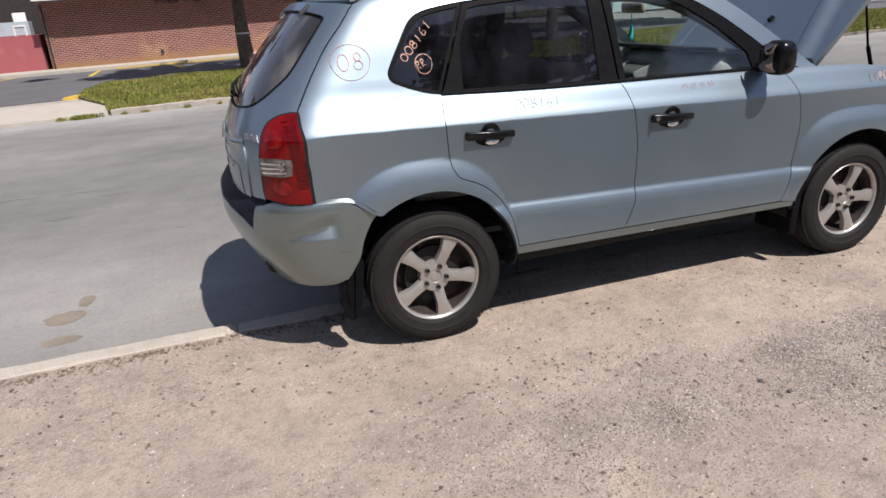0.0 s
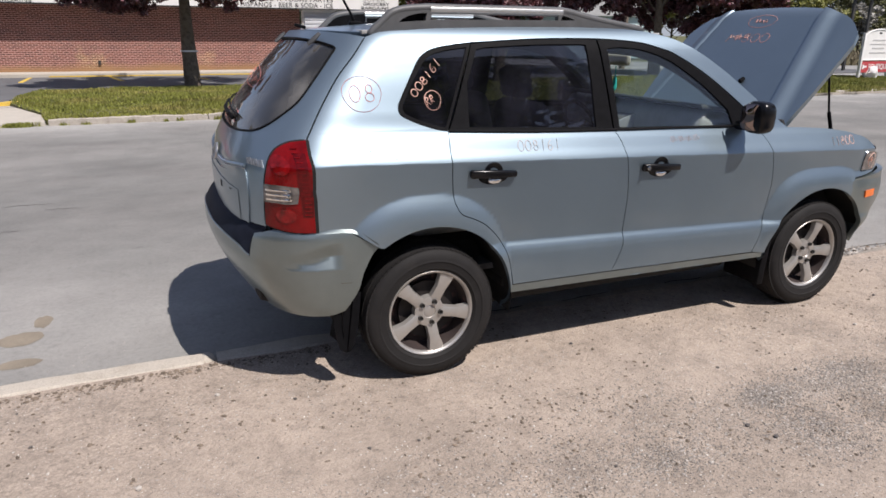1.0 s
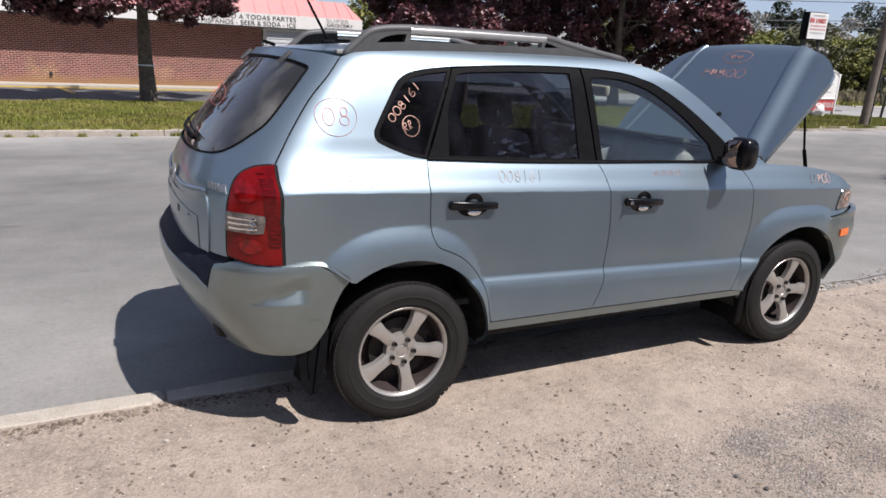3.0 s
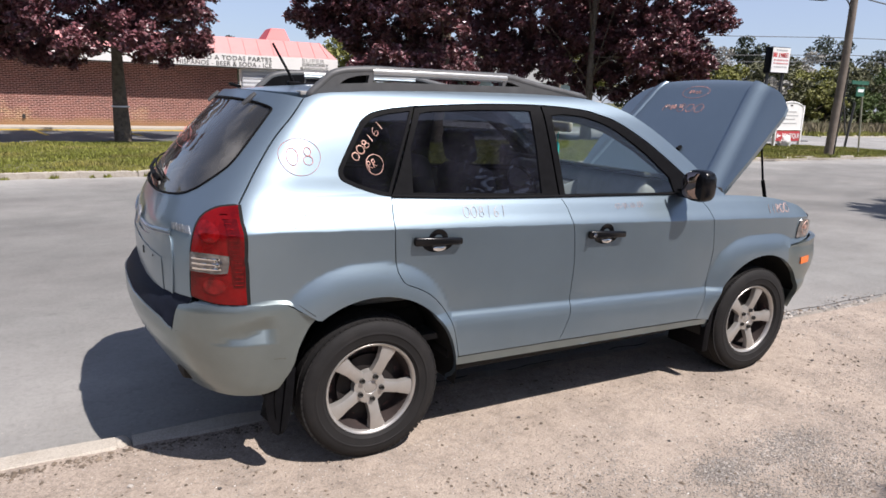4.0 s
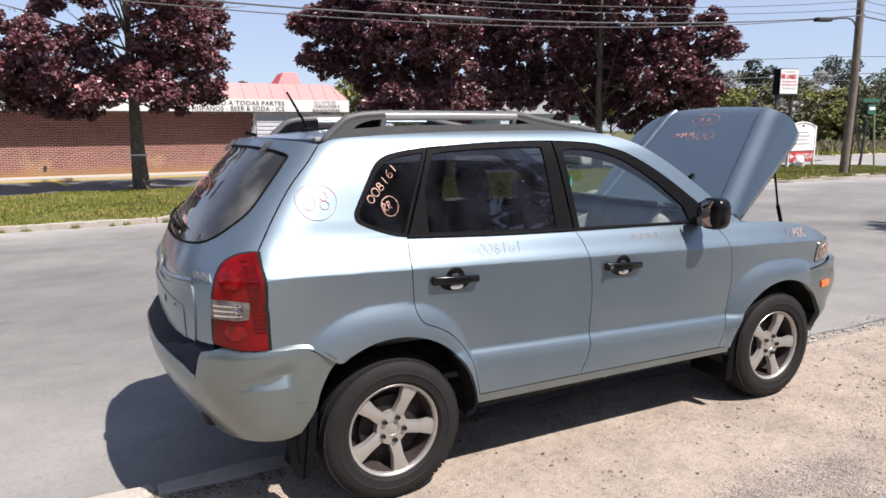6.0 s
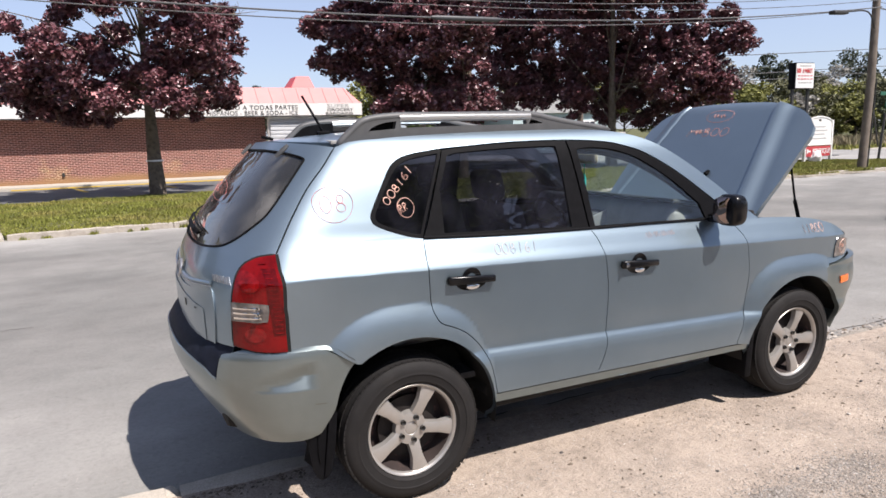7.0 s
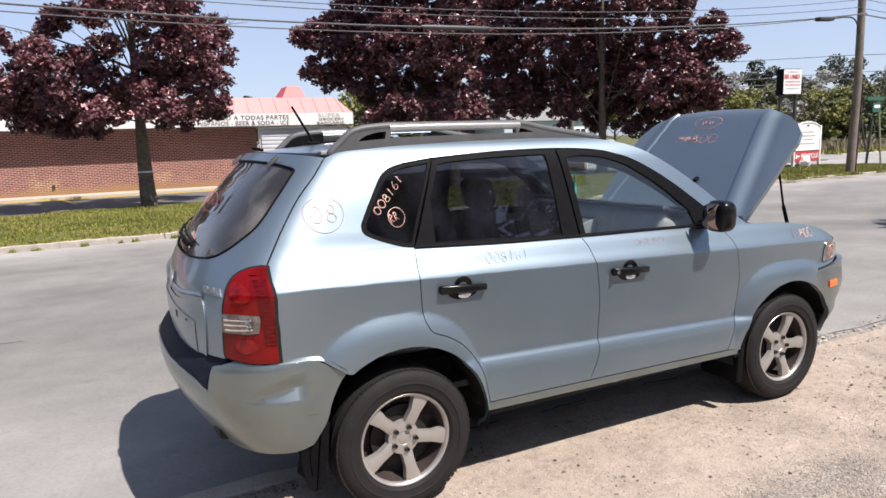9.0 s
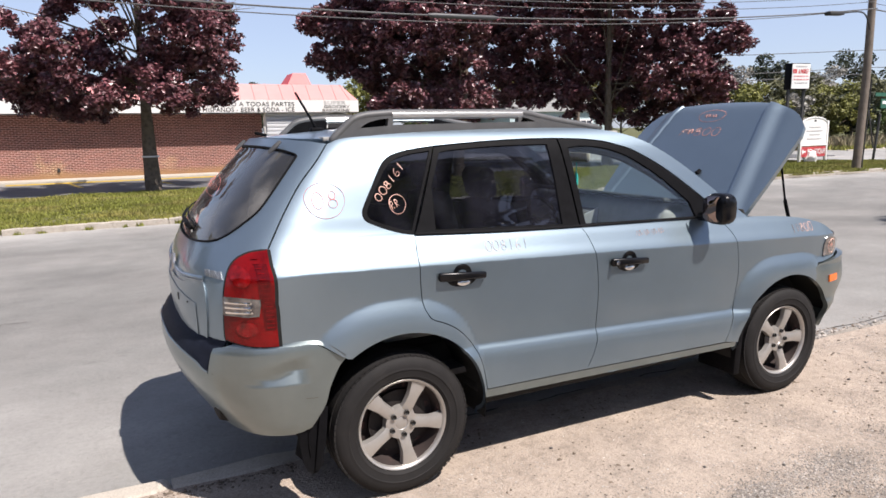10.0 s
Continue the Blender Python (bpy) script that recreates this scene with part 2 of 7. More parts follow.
def spline(points, n=6):
    """A smooth line through points."""
    p = [Vector(q) for q in points]
    p = [2 * p[0] - p[1]] + p + [2 * p[-1] - p[-2]]
    out = []
    for i in range(1, len(p) - 2):
        for k in range(n):
            t = k / n
            out.append(0.5 * (2 * p[i] + (p[i + 1] - p[i - 1]) * t + (2 * p[i - 1] - 5 * p[i] + 4 * p[i + 1] - p[i + 2]) * t * t + (3 * p[i] - p[i - 1] - 3 * p[i + 1] + p[i + 2]) * t ** 3))
    return [tuple(q) for q in out] + [tuple(p[-2])]


def arc(cx, cz, r, a0, a1, n=20, rz=None):
    return [(cx + r * math.cos(radians(a0 + (a1 - a0) * k / n)), cz + (rz or r) * math.sin(radians(a0 + (a1 - a0) * k / n))) for k in range(n + 1)]


def hermite(xs, ys):
    """A smooth curve through points that never overshoots."""
    h = [b - a for a, b in zip(xs, xs[1:])]
    d = [(b - a) / k for a, b, k in zip(ys, ys[1:], h)]
    m = [d[0]] + [0 if p * q <= 0 else 2 * p * q / (p + q) for p, q in zip(d, d[1:])] + [d[-1]]

    def f(v):
        v, i = min(max(v, xs[0]), xs[-1]), 0
        while i < len(h) - 1 and v > xs[i + 1]:
            i += 1
        t = (v - xs[i]) / h[i]
        return ys[i] * (1 + 2 * t) * (1 - t) ** 2 + h[i] * m[i] * t * (1 - t) ** 2 + ys[i + 1] * t * t * (3 - 2 * t) + h[i] * m[i + 1] * t * t * (t - 1)

    return f


def dense(outline, step):
    """Splits an outline's long edges."""
    out = []
    for a, b in zip(outline, outline[1:] + outline[:1]):
        n = max(1, math.ceil(math.dist(a, b) / step))
        out += [(a[0] + (b[0] - a[0]) * k / n, a[1] + (b[1] - a[1]) * k / n) for k in range(n)]
    return [p for i, p in enumerate(out) if math.dist(p, out[i - 1]) > 1e-5]


def sheet(name, outlines, fmap, material, step=0.05, depth=0.02, lift=0.0, mirror=False, cuts=()):
    """A curved panel: outlines (the outer one, then holes) in two coordinates, laid on the surface fmap, with turned-in edges."""
    from mathutils.geometry import tessellate_polygon
    loops = [dense(list(o), step) for o in outlines]
    flat = [p for o in loops for p in o]
    bm = bmesh.new()
    vs = [bm.verts.new((p[0], p[1], 0)) for p in flat]
    for tri in tessellate_polygon([[Vector((p[0], p[1], 0)) for p in o] for o in loops]):
        try:
            bm.faces.new([vs[i] for i in tri])
        except ValueError:
            pass
    for axis in (0, 1):
        lo, hi = min(p[axis] for p in flat), max(p[axis] for p in flat)
        n = max(1, round((hi - lo) / step))
        for k in range(1, n):
            co, no = [0, 0, 0], [0, 0, 0]
            co[axis], no[axis] = lo + (hi - lo) * k / n, 1
            bmesh.ops.bisect_plane(bm, geom=bm.verts[:] + bm.edges[:] + bm.faces[:], plane_co=co, plane_no=no)
    for a, slope in cuts:
        bmesh.ops.bisect_plane(bm, geom=bm.verts[:] + bm.edges[:] + bm.faces[:], plane_co=(1.07, a, 0), plane_no=(slope, 1, 0))
    bmesh.ops.recalc_face_normals(bm, faces=bm.faces)
    if sum(f.normal.z for f in bm.faces) < 0:
        bmesh.ops.reverse_faces(bm, faces=bm.faces)
    sgn = -1 if mirror else 1
    e, place, norm = 1e-3, {}, {}
    for v in bm.verts:
        a, b = v.co.x, v.co.y
        p = Vector(fmap(a, b))
        nn = (Vector(fmap(a + e, b)) - Vector(fmap(a - e, b))).cross(Vector(fmap(a, b + e)) - Vector(fmap(a, b - e)))
        nn = nn.normalized() if nn.length > 1e-12 else Vector((0, 0, 1))
        p += nn * lift
        place[v], norm[v] = Vector((p.x, sgn * p.y, p.z)), Vector((nn.x, sgn * nn.y, nn.z))
    verts, normals, faces = [], [], []
    index = {}
    for v in bm.verts:
        index[v] = len(verts)
        verts.append(place[v])
        normals.append(norm[v])
    for f in bm.faces:
        ids = [index[v] for v in f.verts]
        faces.append(ids[::-1] if mirror else ids)
    if depth:
        for ed in bm.edges:
            if len(ed.link_faces) == 1:
                loop = next(l for l in ed.link_loops)
                a, b = loop.vert, loop.link_loop_next.vert
                base = len(verts)
                out = (place[b] - place[a]).cross(norm[a]).normalized() * sgn
                for v, d in ((a, 0), (b, 0), (b, depth), (a, depth)):
                    verts.append(place[v] - norm[v] * d)
                    normals.append(out)
                faces.append([base + 1, base, base + 3, base + 2] if not mirror else [base, base + 1, base + 2, base + 3])
    bm.free()
    me = mesh_of(name, verts, faces, material, True)
    me.normals_split_custom_set_from_vertices(normals)
    return me

# ---- the car's shape: x ahead of the rear axle, y to its left, z up ----
R_WHEEL, BASE = 0.345, 2.63
profile = hermite([0.30, 0.34, 0.38, 0.46, 0.53, 0.57, 0.596, 0.620, 0.643, 0.650, 0.75, 0.90, 1.03, 1.060, 1.066, 1.12, 1.16, 1.20, 1.30, 1.50, 1.60, 1.65, 1.69, 1.715],
                  [0.80, 0.86, 0.882, 0.888, 0.887, 0.8850, 0.8812, 0.8745, 0.8645, 0.863, 0.868, 0.877, 0.885, 0.8865, 0.8845, 0.8555, 0.834, 0.811, 0.7755, 0.707, 0.668, 0.638, 0.601, 0.558])
CREASES = [(z, 0.034) for z in (0.57, 0.596, 0.620, 0.638, 0.645, 0.652, 1.055, 1.060, 1.066, 1.073, 1.12, 1.16)]
rear_x = hermite([0.2, 0.45, 0.6, 0.95, 1.08, 1.2, 1.35, 1.5, 1.62, 1.72], [-0.70, -0.74, -0.75, -0.765, -0.745, -0.69, -0.59, -0.475, -0.375, -0.30])


def width(x, z):
    lift = (1.07 - x) * 0.034 * min(1, max(0, (z - 0.35) / 0.2)) * min(1, max(0, (1.6 - z) / 0.35))
    return profile(z - lift)


def smooth01(t):
    t = min(1, max(0, t))
    return t * t * (3 - 2 * t)


def flare(x, z):
    """The rounded wheel arch flares: steep at their outer edge, easing out towards the opening."""
    grow = 0.0
    for cx, a, b, p in ((-0.03, 0.478, 0.612, 2.5), (2.61, 0.458, 0.565, 3.2)):
        n = (abs((x - cx) / a) ** p + abs(max(0.0, z - 0.345) / b) ** p) ** (1 / p)
        d = max(0.0, (1 - n) * b / 0.165)
        d = d * d / (d + 0.05)
        grow = max(grow, 1 - (1 - min(1, d)) ** 2)
    return 0.044 * grow * smooth01((z - 0.36) / 0.25)


def plan(v, start, depth, w, power, z):
    """The body seen from above: along the side, round the rear corner, across the rear and on to the other side."""
    a = (start - v) / 0.45
    if a <= 0:
        return (v, -w, z)
    if a >= 2:
        return (start + (a - 2) * 0.45, w, z)
    c, s = math.cos(a * math.pi / 2), math.sin(a * math.pi / 2)
    return (start - depth * abs(s) ** power, -w * math.copysign(abs(c) ** power, c), z)


gate_depth = hermite([0.2, 0.9, 1.1, 1.3, 1.5, 1.72], [0.40, 0.42, 0.425, 0.435, 0.42, 0.39])


def corner(z):
    return rear_x(z) + 0.30


def body(v, z):
    """The body's outer surface."""
    if v < corner(z):
        return plan(v, corner(z), gate_depth(z), width(corner(z), z) + flare(corner(z), z), 0.72, z)
    if v > 2.9:
        q = min((v - 2.9) / 0.8, 1.999) * math.pi / 2
        c, s = math.cos(q), math.sin(q)
        return (2.9 + 0.53 * s ** 0.78, -(width(2.9, z) + flare(2.9, z)) * math.copysign(abs(c) ** 0.78, c), z)
    return (v, -(width(v, z) + flare(v, z)), z)


bump_w = hermite([0.33, 0.40, 0.46, 0.60, 0.70, 0.78, 0.83], [0.80, 0.855, 0.876, 0.890, 0.889, 0.884, 0.872])
bump_d = hermite([0.33, 0.40, 0.46, 0.53, 0.62, 0.70, 0.78, 0.83], [0.32, 0.360, 0.400, 0.445, 0.492, 0.515, 0.51, 0.48])


def rear_bumper_shape(v, z):
    w = min(1, max(0, (v + 0.575) / 0.14))
    low, high = 0.640 + 0.002 * w, 0.645 + 0.062 * w
    deep = 0.42 * (high - low) * smooth01((v + 0.58) / 0.03) * smooth01((-0.425 - v) / 0.014)
    dent = deep * (min(1, max(0, (z - low) / (high - low))) if z < high else 1 - smooth01((z - high) / 0.07))
    return plan(v, -0.44, bump_d(z), bump_w(z) - dent, 0.76, z)


def front_bumper_shape(v, z):
    x, y, _ = body(max(v, 2.0), min(max(z, 0.45), 0.8))
    k = smooth01((v - 2.85) / 0.3)
    tuck = smooth01((z - 0.34) / 0.40)
    x += 0.05 * k
    x = x if x < 2.98 else 2.98 + (x - 2.98) * (0.25 + 0.75 * tuck)
    return (x, y * (1 + 0.012 * k) * (0.95 + 0.05 * smooth01((z - 0.3) / 0.25)), z)


def across(curve):
    """The same line on the other half of the rear."""
    return [(2 * (corner(z) - 0.45) - v, z) for v, z in reversed(curve)]


car = thing("car", "light blue compact suv with its hood propped open", "car")


def both(name, outlines, fmap, material, label="", step=0.05, depth=0.02, lift=0.0, parent=None, cuts=()):
    obs = [put(name, sheet(name, outlines, fmap, material, step, depth, lift, mirror, cuts), parent or car, label) for mirror in (False, True)]
    return obs


# seams between the panels
rear_seam = spline([(0.107, 1.232), (0.096, 1.113), (0.107, 0.928), (0.122, 0.878), (0.149, 0.842), (0.217, 0.812), (0.287, 0.769), (0.36, 0.694), (0.401, 0.622), (0.425, 0.547), (0.445, 0.446)], 4)
mid_seam = spline([(1.06, 1.193), (1.086, 1.142), (1.10, 1.08), (1.12, 0.983), (1.136, 0.846), (1.131, 0.652), (1.127, 0.58), (1.10, 0.51), (1.06, 0.434)], 4)
front_seam = spline([(2.084, 1.145), (2.128, 1.092), (2.15, 1.039), (2.184, 0.889), (2.189, 0.798), (2.177, 0.685), (2.168, 0.60), (2.144, 0.515), (2.106, 0.439), (2.096, 0.418)], 4)
belt = spline([(0.107, 1.232), (0.569, 1.209), (1.06, 1.195), (1.436, 1.188), (1.864, 1.178), (2.11, 1.166)], 4)
frame_top = spline([(0.288, 1.632), (0.669, 1.651), (1.026, 1.653), (1.285, 1.637), (1.415, 1.61), (1.529, 1.574), (1.713, 1.477), (1.904, 1.346), (2.11, 1.19)], 4)
quarter_edge = spline([(0.288, 1.632), (0.149, 1.616), (0.071, 1.599), (0.025, 1.576), (-0.006, 1.545), (-0.055, 1.471), (-0.112, 1.381), (-0.129, 1.346), (-0.122, 1.314), (-0.084, 1.291), (-0.018, 1.264), (0.05, 1.243), (0.107, 1.233)], 3)
gate_seam = spline([(-0.466, 1.226), (-0.431, 1.279), (-0.369, 1.373), (-0.291, 1.482), (-0.209, 1.576), (-0.146, 1.656)], 5)
roof_edge = spline([(-0.146, 1.656), (-0.06, 1.684), (0.2, 1.70), (0.7, 1.71), (1.15, 1.708), (1.40, 1.688), (1.60, 1.635), (1.80, 1.53), (2.0, 1.395), (2.2, 1.245), (2.32, 1.155)], 4)
lamp_side = [(-0.495, 0.818), (-0.498, 0.91), (-0.498, 1.006), (-0.480, 1.158), (-0.466, 1.222)]
lamp_inner = spline([(-0.466, 1.222), (-0.50, 1.217), (-0.534, 1.207), (-0.579, 1.178), (-0.616, 1.127), (-0.637, 1.05), (-0.645, 0.955), (-0.648, 0.842)], 4)
bumper_top = [(-0.272, 0.722), (-0.401, 0.808), (-0.495, 0.814)]
arch_rear = arc(0.0, 0.36, 0.437, -10, 125, 24)
arch_front = arc(BASE, 0.345, 0.430, 58, 186, 22)


def seamed(o, gap=0.0022):
    """An outline drawn in a little, so that a gap is left to the next panel."""
    n = len(o)
    area = sum(o[i - 1][0] * o[i][1] - o[i][0] * o[i - 1][1] for i in range(n))
    s, out = (1 if area > 0 else -1), []
    for i in range(n):
        a, b = Vector(o[i - 1]), Vector(o[(i + 1) % n])
        d = (b - a)
        d = d.normalized() if d.length > 1e-9 else Vector((1, 0))
        out.append((o[i][0] - d.y * s * gap, o[i][1] + d.x * s * gap))
    return out


quarter = rear_seam + [(0.437, 0.40)] + arch_rear + bumper_top + lamp_side + gate_seam + roof_edge[1:] + [(2.22, 1.152)] + frame_top[::-1] + quarter_edge[1:-1]
both("quarter_panel", [seamed(quarter)], body, paint, "blue metallic side panel with a wheel arch flare", 0.02, cuts=CREASES)
door_rear = rear_seam + [(0.448, 0.44)] + mid_seam[::-1] + [p for p in belt[::-1] if 0.12 < p[0] < 1.05]
door_front = mid_seam + front_seam[::-1] + [p for p in belt[::-1] if 1.07 < p[0] < 2.07]
rear_doors = both("rear_door", [seamed(door_rear)], body, paint, step=0.02, cuts=CREASES)
front_doors = both("front_door", [seamed(door_front)], body, paint, cuts=CREASES)
fender = front_seam + [(2.21, 0.40)] + arch_front[::-1] + [(2.90, 0.822), (3.0, 0.838), (3.12, 0.855)] + spline([(3.12, 0.855), (3.03, 0.97), (2.97, 1.045), (2.87, 1.10), (2.65, 1.135), (2.40, 1.153), (2.18, 1.163)], 4)
both("fender", [seamed(fender)], body, paint, step=0.02, cuts=CREASES)
sill = [(0.435, 0.395), (0.44, 0.437), (0.45, 0.436), (1.06, 0.430), (2.10, 0.412), (2.20, 0.405), (2.19, 0.375)]
both("sill", [sill], lambda v, z: (v, -(width(v, z) - 0.004), z), bumper_paint, "faded paint on the sill below the doors")

# black backing behind the seams
back = both("seam_backing", [[(-0.5, 0.82), (-0.56, 1.2), (-0.36, 1.50), (-0.26, 1.63), (-0.10, 1.645), (0.0, 1.63), (-0.16, 1.38), (-0.16, 1.35), (0.10, 1.222), (1.03, 1.186), (1.0, 1.62), (1.06, 1.62), (1.085, 1.184), (2.15, 1.14), (2.5, 1.12), (2.9, 0.9), (2.3, 0.8), (2.2, 0.42), (0.46, 0.45), (0.3, 0.79), (-0.3, 0.82)]], lambda v, z: (body(v, z)[0], body(v, z)[1] * (1 - 0.02 / abs(body(v, z)[1])), z), seam_black, "", 0.08, 0.0)
for ob in back:
    ob.data.materials[0] = seam_black

# window frames and panes
quarter_glass = [(0.262, 1.612), *spline([(0.149, 1.598), (0.078, 1.58), (0.022, 1.54), (-0.035, 1.465), (-0.092, 1.375), (-0.106, 1.344), (-0.098, 1.320), (-0.06, 1.300), (0.0, 1.277), (0.06, 1.258), (0.098, 1.252)], 3)]
rear_pane = [(0.222, 1.246), (0.238, 1.445), (0.312, 1.601), *spline([(0.36, 1.611), (0.62, 1.624), (0.90, 1.627), (0.954, 1.624)], 4), (0.957, 1.45), (0.952, 1.216)]
front_pane = [(1.10, 1.208), (1.092, 1.40), (1.082, 1.604), *spline([(1.16, 1.613), (1.293, 1.602), (1.41, 1.572), (1.511, 1.530), (1.692, 1.418), (1.872, 1.272)], 4), (1.90, 1.187)]
rear_frame = [(0.112, 1.236), *spline([(0.112, 1.236), (0.16, 1.33), (0.29, 1.628)], 6)[1:], *[p for p in frame_top if 0.30 < p[0] < 1.02], (1.027, 1.65), (1.045, 1.40), (1.057, 1.198), *[p for p in belt[::-1] if 0.12 < p[0] < 1.05]]
front_frame = [(1.064, 1.198), (1.052, 1.40), (1.034, 1.65), *[p for p in frame_top if 1.04 < p[0] < 2.1], (2.105, 1.172), *[p for p in belt[::-1] if 1.07 < p[0] < 2.1]]
both("quarter_window_seal", [seamed(quarter_edge, 0.002), quarter_glass], body, black_plastic, "black rubber window seal", 0.05, 0.015, -0.003)
for d, f, p in zip(rear_doors, both("window_frame", [seamed(rear_frame, 0.002), rear_pane], body, black_plastic, "matt black window frame", 0.05, 0.015, -0.004), both("door_window", [rear_pane], body, privacy_glass, "dark privacy glass", 0.06, 0.0, -0.011)):
    f.parent, p.parent = d, d
for d, f, p in zip(front_doors, both("window_frame", [seamed(front_frame, 0.002), front_pane], body, black_plastic, "matt black window frame", 0.05, 0.015, -0.004), both("door_window", [front_pane], body, clear_glass, "clear glass", 0.06, 0.0, -0.011)):
    f.parent, p.parent = d, d
both("quarter_window", [quarter_glass], body, privacy_glass, "dark privacy glass", 0.06, 0.0, -0.010)
for sgn in (1, -1):
    bm = bmesh.new()
    tube(bm, [(x, -sgn * (width(x, z) + 0.004), z) for x, z in [(p[0], p[1] + 0.004) for p in belt if p[0] < 2.06]], 0.008, 6, flat=0.5)
    part("belt_strip", bm, black_plastic, car, "black weather strip")

# roof, windscreen and tailgate
def roof_shape(x, y):
    edge = hermite([-0.42, -0.30, -0.15, 0.0, 0.2, 0.7, 1.15, 1.4, 1.62], [1.652, 1.665, 1.678, 1.69, 1.70, 1.71, 1.708, 1.688, 1.63])(x)
    return (x, y, edge + 0.032 * (1 - (y / 0.57) ** 2) - 0.02 * smooth01((abs(y) - 0.5) / 0.1))


roof = [(-0.30, -0.44), (-0.375, -0.25), (-0.405, 0.0), (-0.375, 0.25), (-0.30, 0.44), (-0.20, 0.55), (-0.15, 0.60), (0.2, 0.575), (0.7, 0.56), (1.15, 0.565), (1.4, 0.585), (1.56, 0.635)] + [(1.62, 0.5), (1.66, 0.2), (1.66, -0.2), (1.62, -0.5)] + [(1.56, -0.635), (1.4, -0.585), (1.15, -0.565), (0.7, -0.56), (0.2, -0.575), (-0.15, -0.60), (-0.20, -0.55)]
put("roof", sheet("roof", [roof[::-1]], roof_shape, paint, 0.06, 0.02), car)


def screen_shape(s, y):
    x = 1.585 + 0.78 * s - 0.10 * (y / 0.7) ** 2
    return (x, y * (0.86 + 0.14 * s), 1.655 - 0.535 * max(s, 0) ** 0.94 - 0.03 * (y / 0.7) ** 2)


put("windscreen", sheet("windscreen", [[(0, -0.69), (1, -0.80), (1, 0.80), (0, 0.69)]], screen_shape, windscreen_glass, 0.1, 0.0), car, "clear windscreen")
lower_gate = lamp_inner[::-1] + gate_seam
gate_top = [(-0.20, 1.668), (-0.28, 1.677), (-0.36, 1.683), (-0.47, 1.686)]
gate = [(-0.652, 0.78)] + lower_gate + gate_top
gate = gate + across(gate)
glass_right = spline([(-0.50, 1.644), (-0.43, 1.642), (-0.354, 1.634), (-0.30, 1.622), (-0.268, 1.606), (-0.285, 1.578), (-0.368, 1.473), (-0.446, 1.378), (-0.513, 1.322), (-0.581, 1.274), (-0.644, 1.243), (-0.717, 1.226), (-0.80, 1.214), (-0.835, 1.211)], 4)
gate_glass = glass_right + across(glass_right)
tailgate = put("tailgate", sheet("tailgate", [seamed(gate), gate_glass], body, paint, 0.045, 0.025), car, "blue metallic tailgate")
put("rear_window", sheet("rear_window", [gate_glass], body, rear_glass_mat, 0.06, 0.01, -0.004), tailgate, "dark tinted rear window, smears and sky sheen put into its film")
bm = bmesh.new()
tube(bm, [Vector(body(v, z)) for v, z in gate_glass + gate_glass[:1]], 0.0055, 6, cap=False)
part("window_seal", bm, black_plastic, tailgate, "black rubber seal round the rear window")
plate_edge = spline([(-0.720, 0.79), (-0.712, 0.90), (-0.709, 1.02), (-0.716, 1.075), (-0.74, 1.078), (-0.80, 1.050), (-0.86, 1.028), (-0.914, 1.022)], 4)
put("plate_panel", sheet("plate_panel", [plate_edge + across(plate_edge)], body, paint, 0.05, 0.008, 0.0045), tailgate, "raised panel with an empty number plate place")
plate_back = [(-0.755, 0.82), (-0.755, 0.975), (-0.84, 0.985), (-0.90, 0.985)]
put("plate_recess", sheet("plate_recess", [plate_back + across(plate_back)], body, paint, 0.05, 0.002, 0.0070), tailgate, "bare dented place of the number plate")
for v, z, w, h in ((-0.868, 0.935, 0.007, 0.030), (-0.80, 0.958, 0.004, 0.006)):
    put("clip", sheet("clip", [[(v, z), (v + w, z), (v + w, z + h), (v, z + h)]], body, grey_plastic, 0.05, 0.003, 0.010), tailgate)
for r, dz, material_ in ((0.008, 0.0, paint), (0.003, -0.012, badge_metal)):
    bm = bmesh.new()
    line = [(-0.712 - 0.0135 * k, 1.093 + dz - 0.028 * smooth01(k / 12)) for k in range(16)]
    line = line + across(line)
    tube(bm, [Vector(body(v, z)) + Vector((-0.006, 0, 0)) for v, z in line], r, 8, flat=0.7)
    part("trim_strip", bm, material_, tailgate)
bm = bmesh.new()
spun(bm, [(0.0, 0.0), (0.030, 0.0), (0.036, -0.005), (0.042, -0.006), (0.045, -0.002), (0.046, 0.004)], 24)
bmesh.ops.scale(bm, vec=(1.25, 1, 1), verts=bm.verts)
emblem = part("emblem", bm, badge_metal, tailgate, "worn oval emblem")
emblem.matrix_basis = Matrix.Translation(Vector(body(-0.895, 1.075)) + Vector((-0.014, 0, 0))) @ pose(0, 0, 0, -14, 0, -90)
for k, h in enumerate((0.030, 0.027, 0.030, 0.028, 0.030, 0.027)):
    v = -0.637 - 0.0115 * k
    put("badge_bar", sheet("badge_bar", [[(v, 1.101 + 0.0008 * k), (v - 0.009, 1.102 + 0.0008 * k), (v - 0.009, 1.102 + h), (v, 1.101 + h)]], body, badge_metal, 0.05, 0.004, 0.004), tailgate, "worn chrome badge letter")
# wiper, hinges and washer jet
bm = bmesh.new()
w0 = Vector(body(-0.79, 1.258))
tube(bm, [w0 + Vector((-0.004, -0.030, -0.006)), w0 + Vector((-0.018, -0.01, 0.012)), Vector(body(-0.84, 1.272)) + Vector((-0.018, 0, 0.006)), Vector(body(-0.92, 1.288)) + Vector((-0.013, 0, 0.008))], [0.010, 0.014, 0.009, 0.006], 8)
tube(bm, [Vector(body(v, 1.272 + 0.013 * k)) + Vector((-0.008, 0, 0.004)) for k, v in enumerate((-0.745, -0.80, -0.86, -0.92, -0.98))], 0.005, 6)
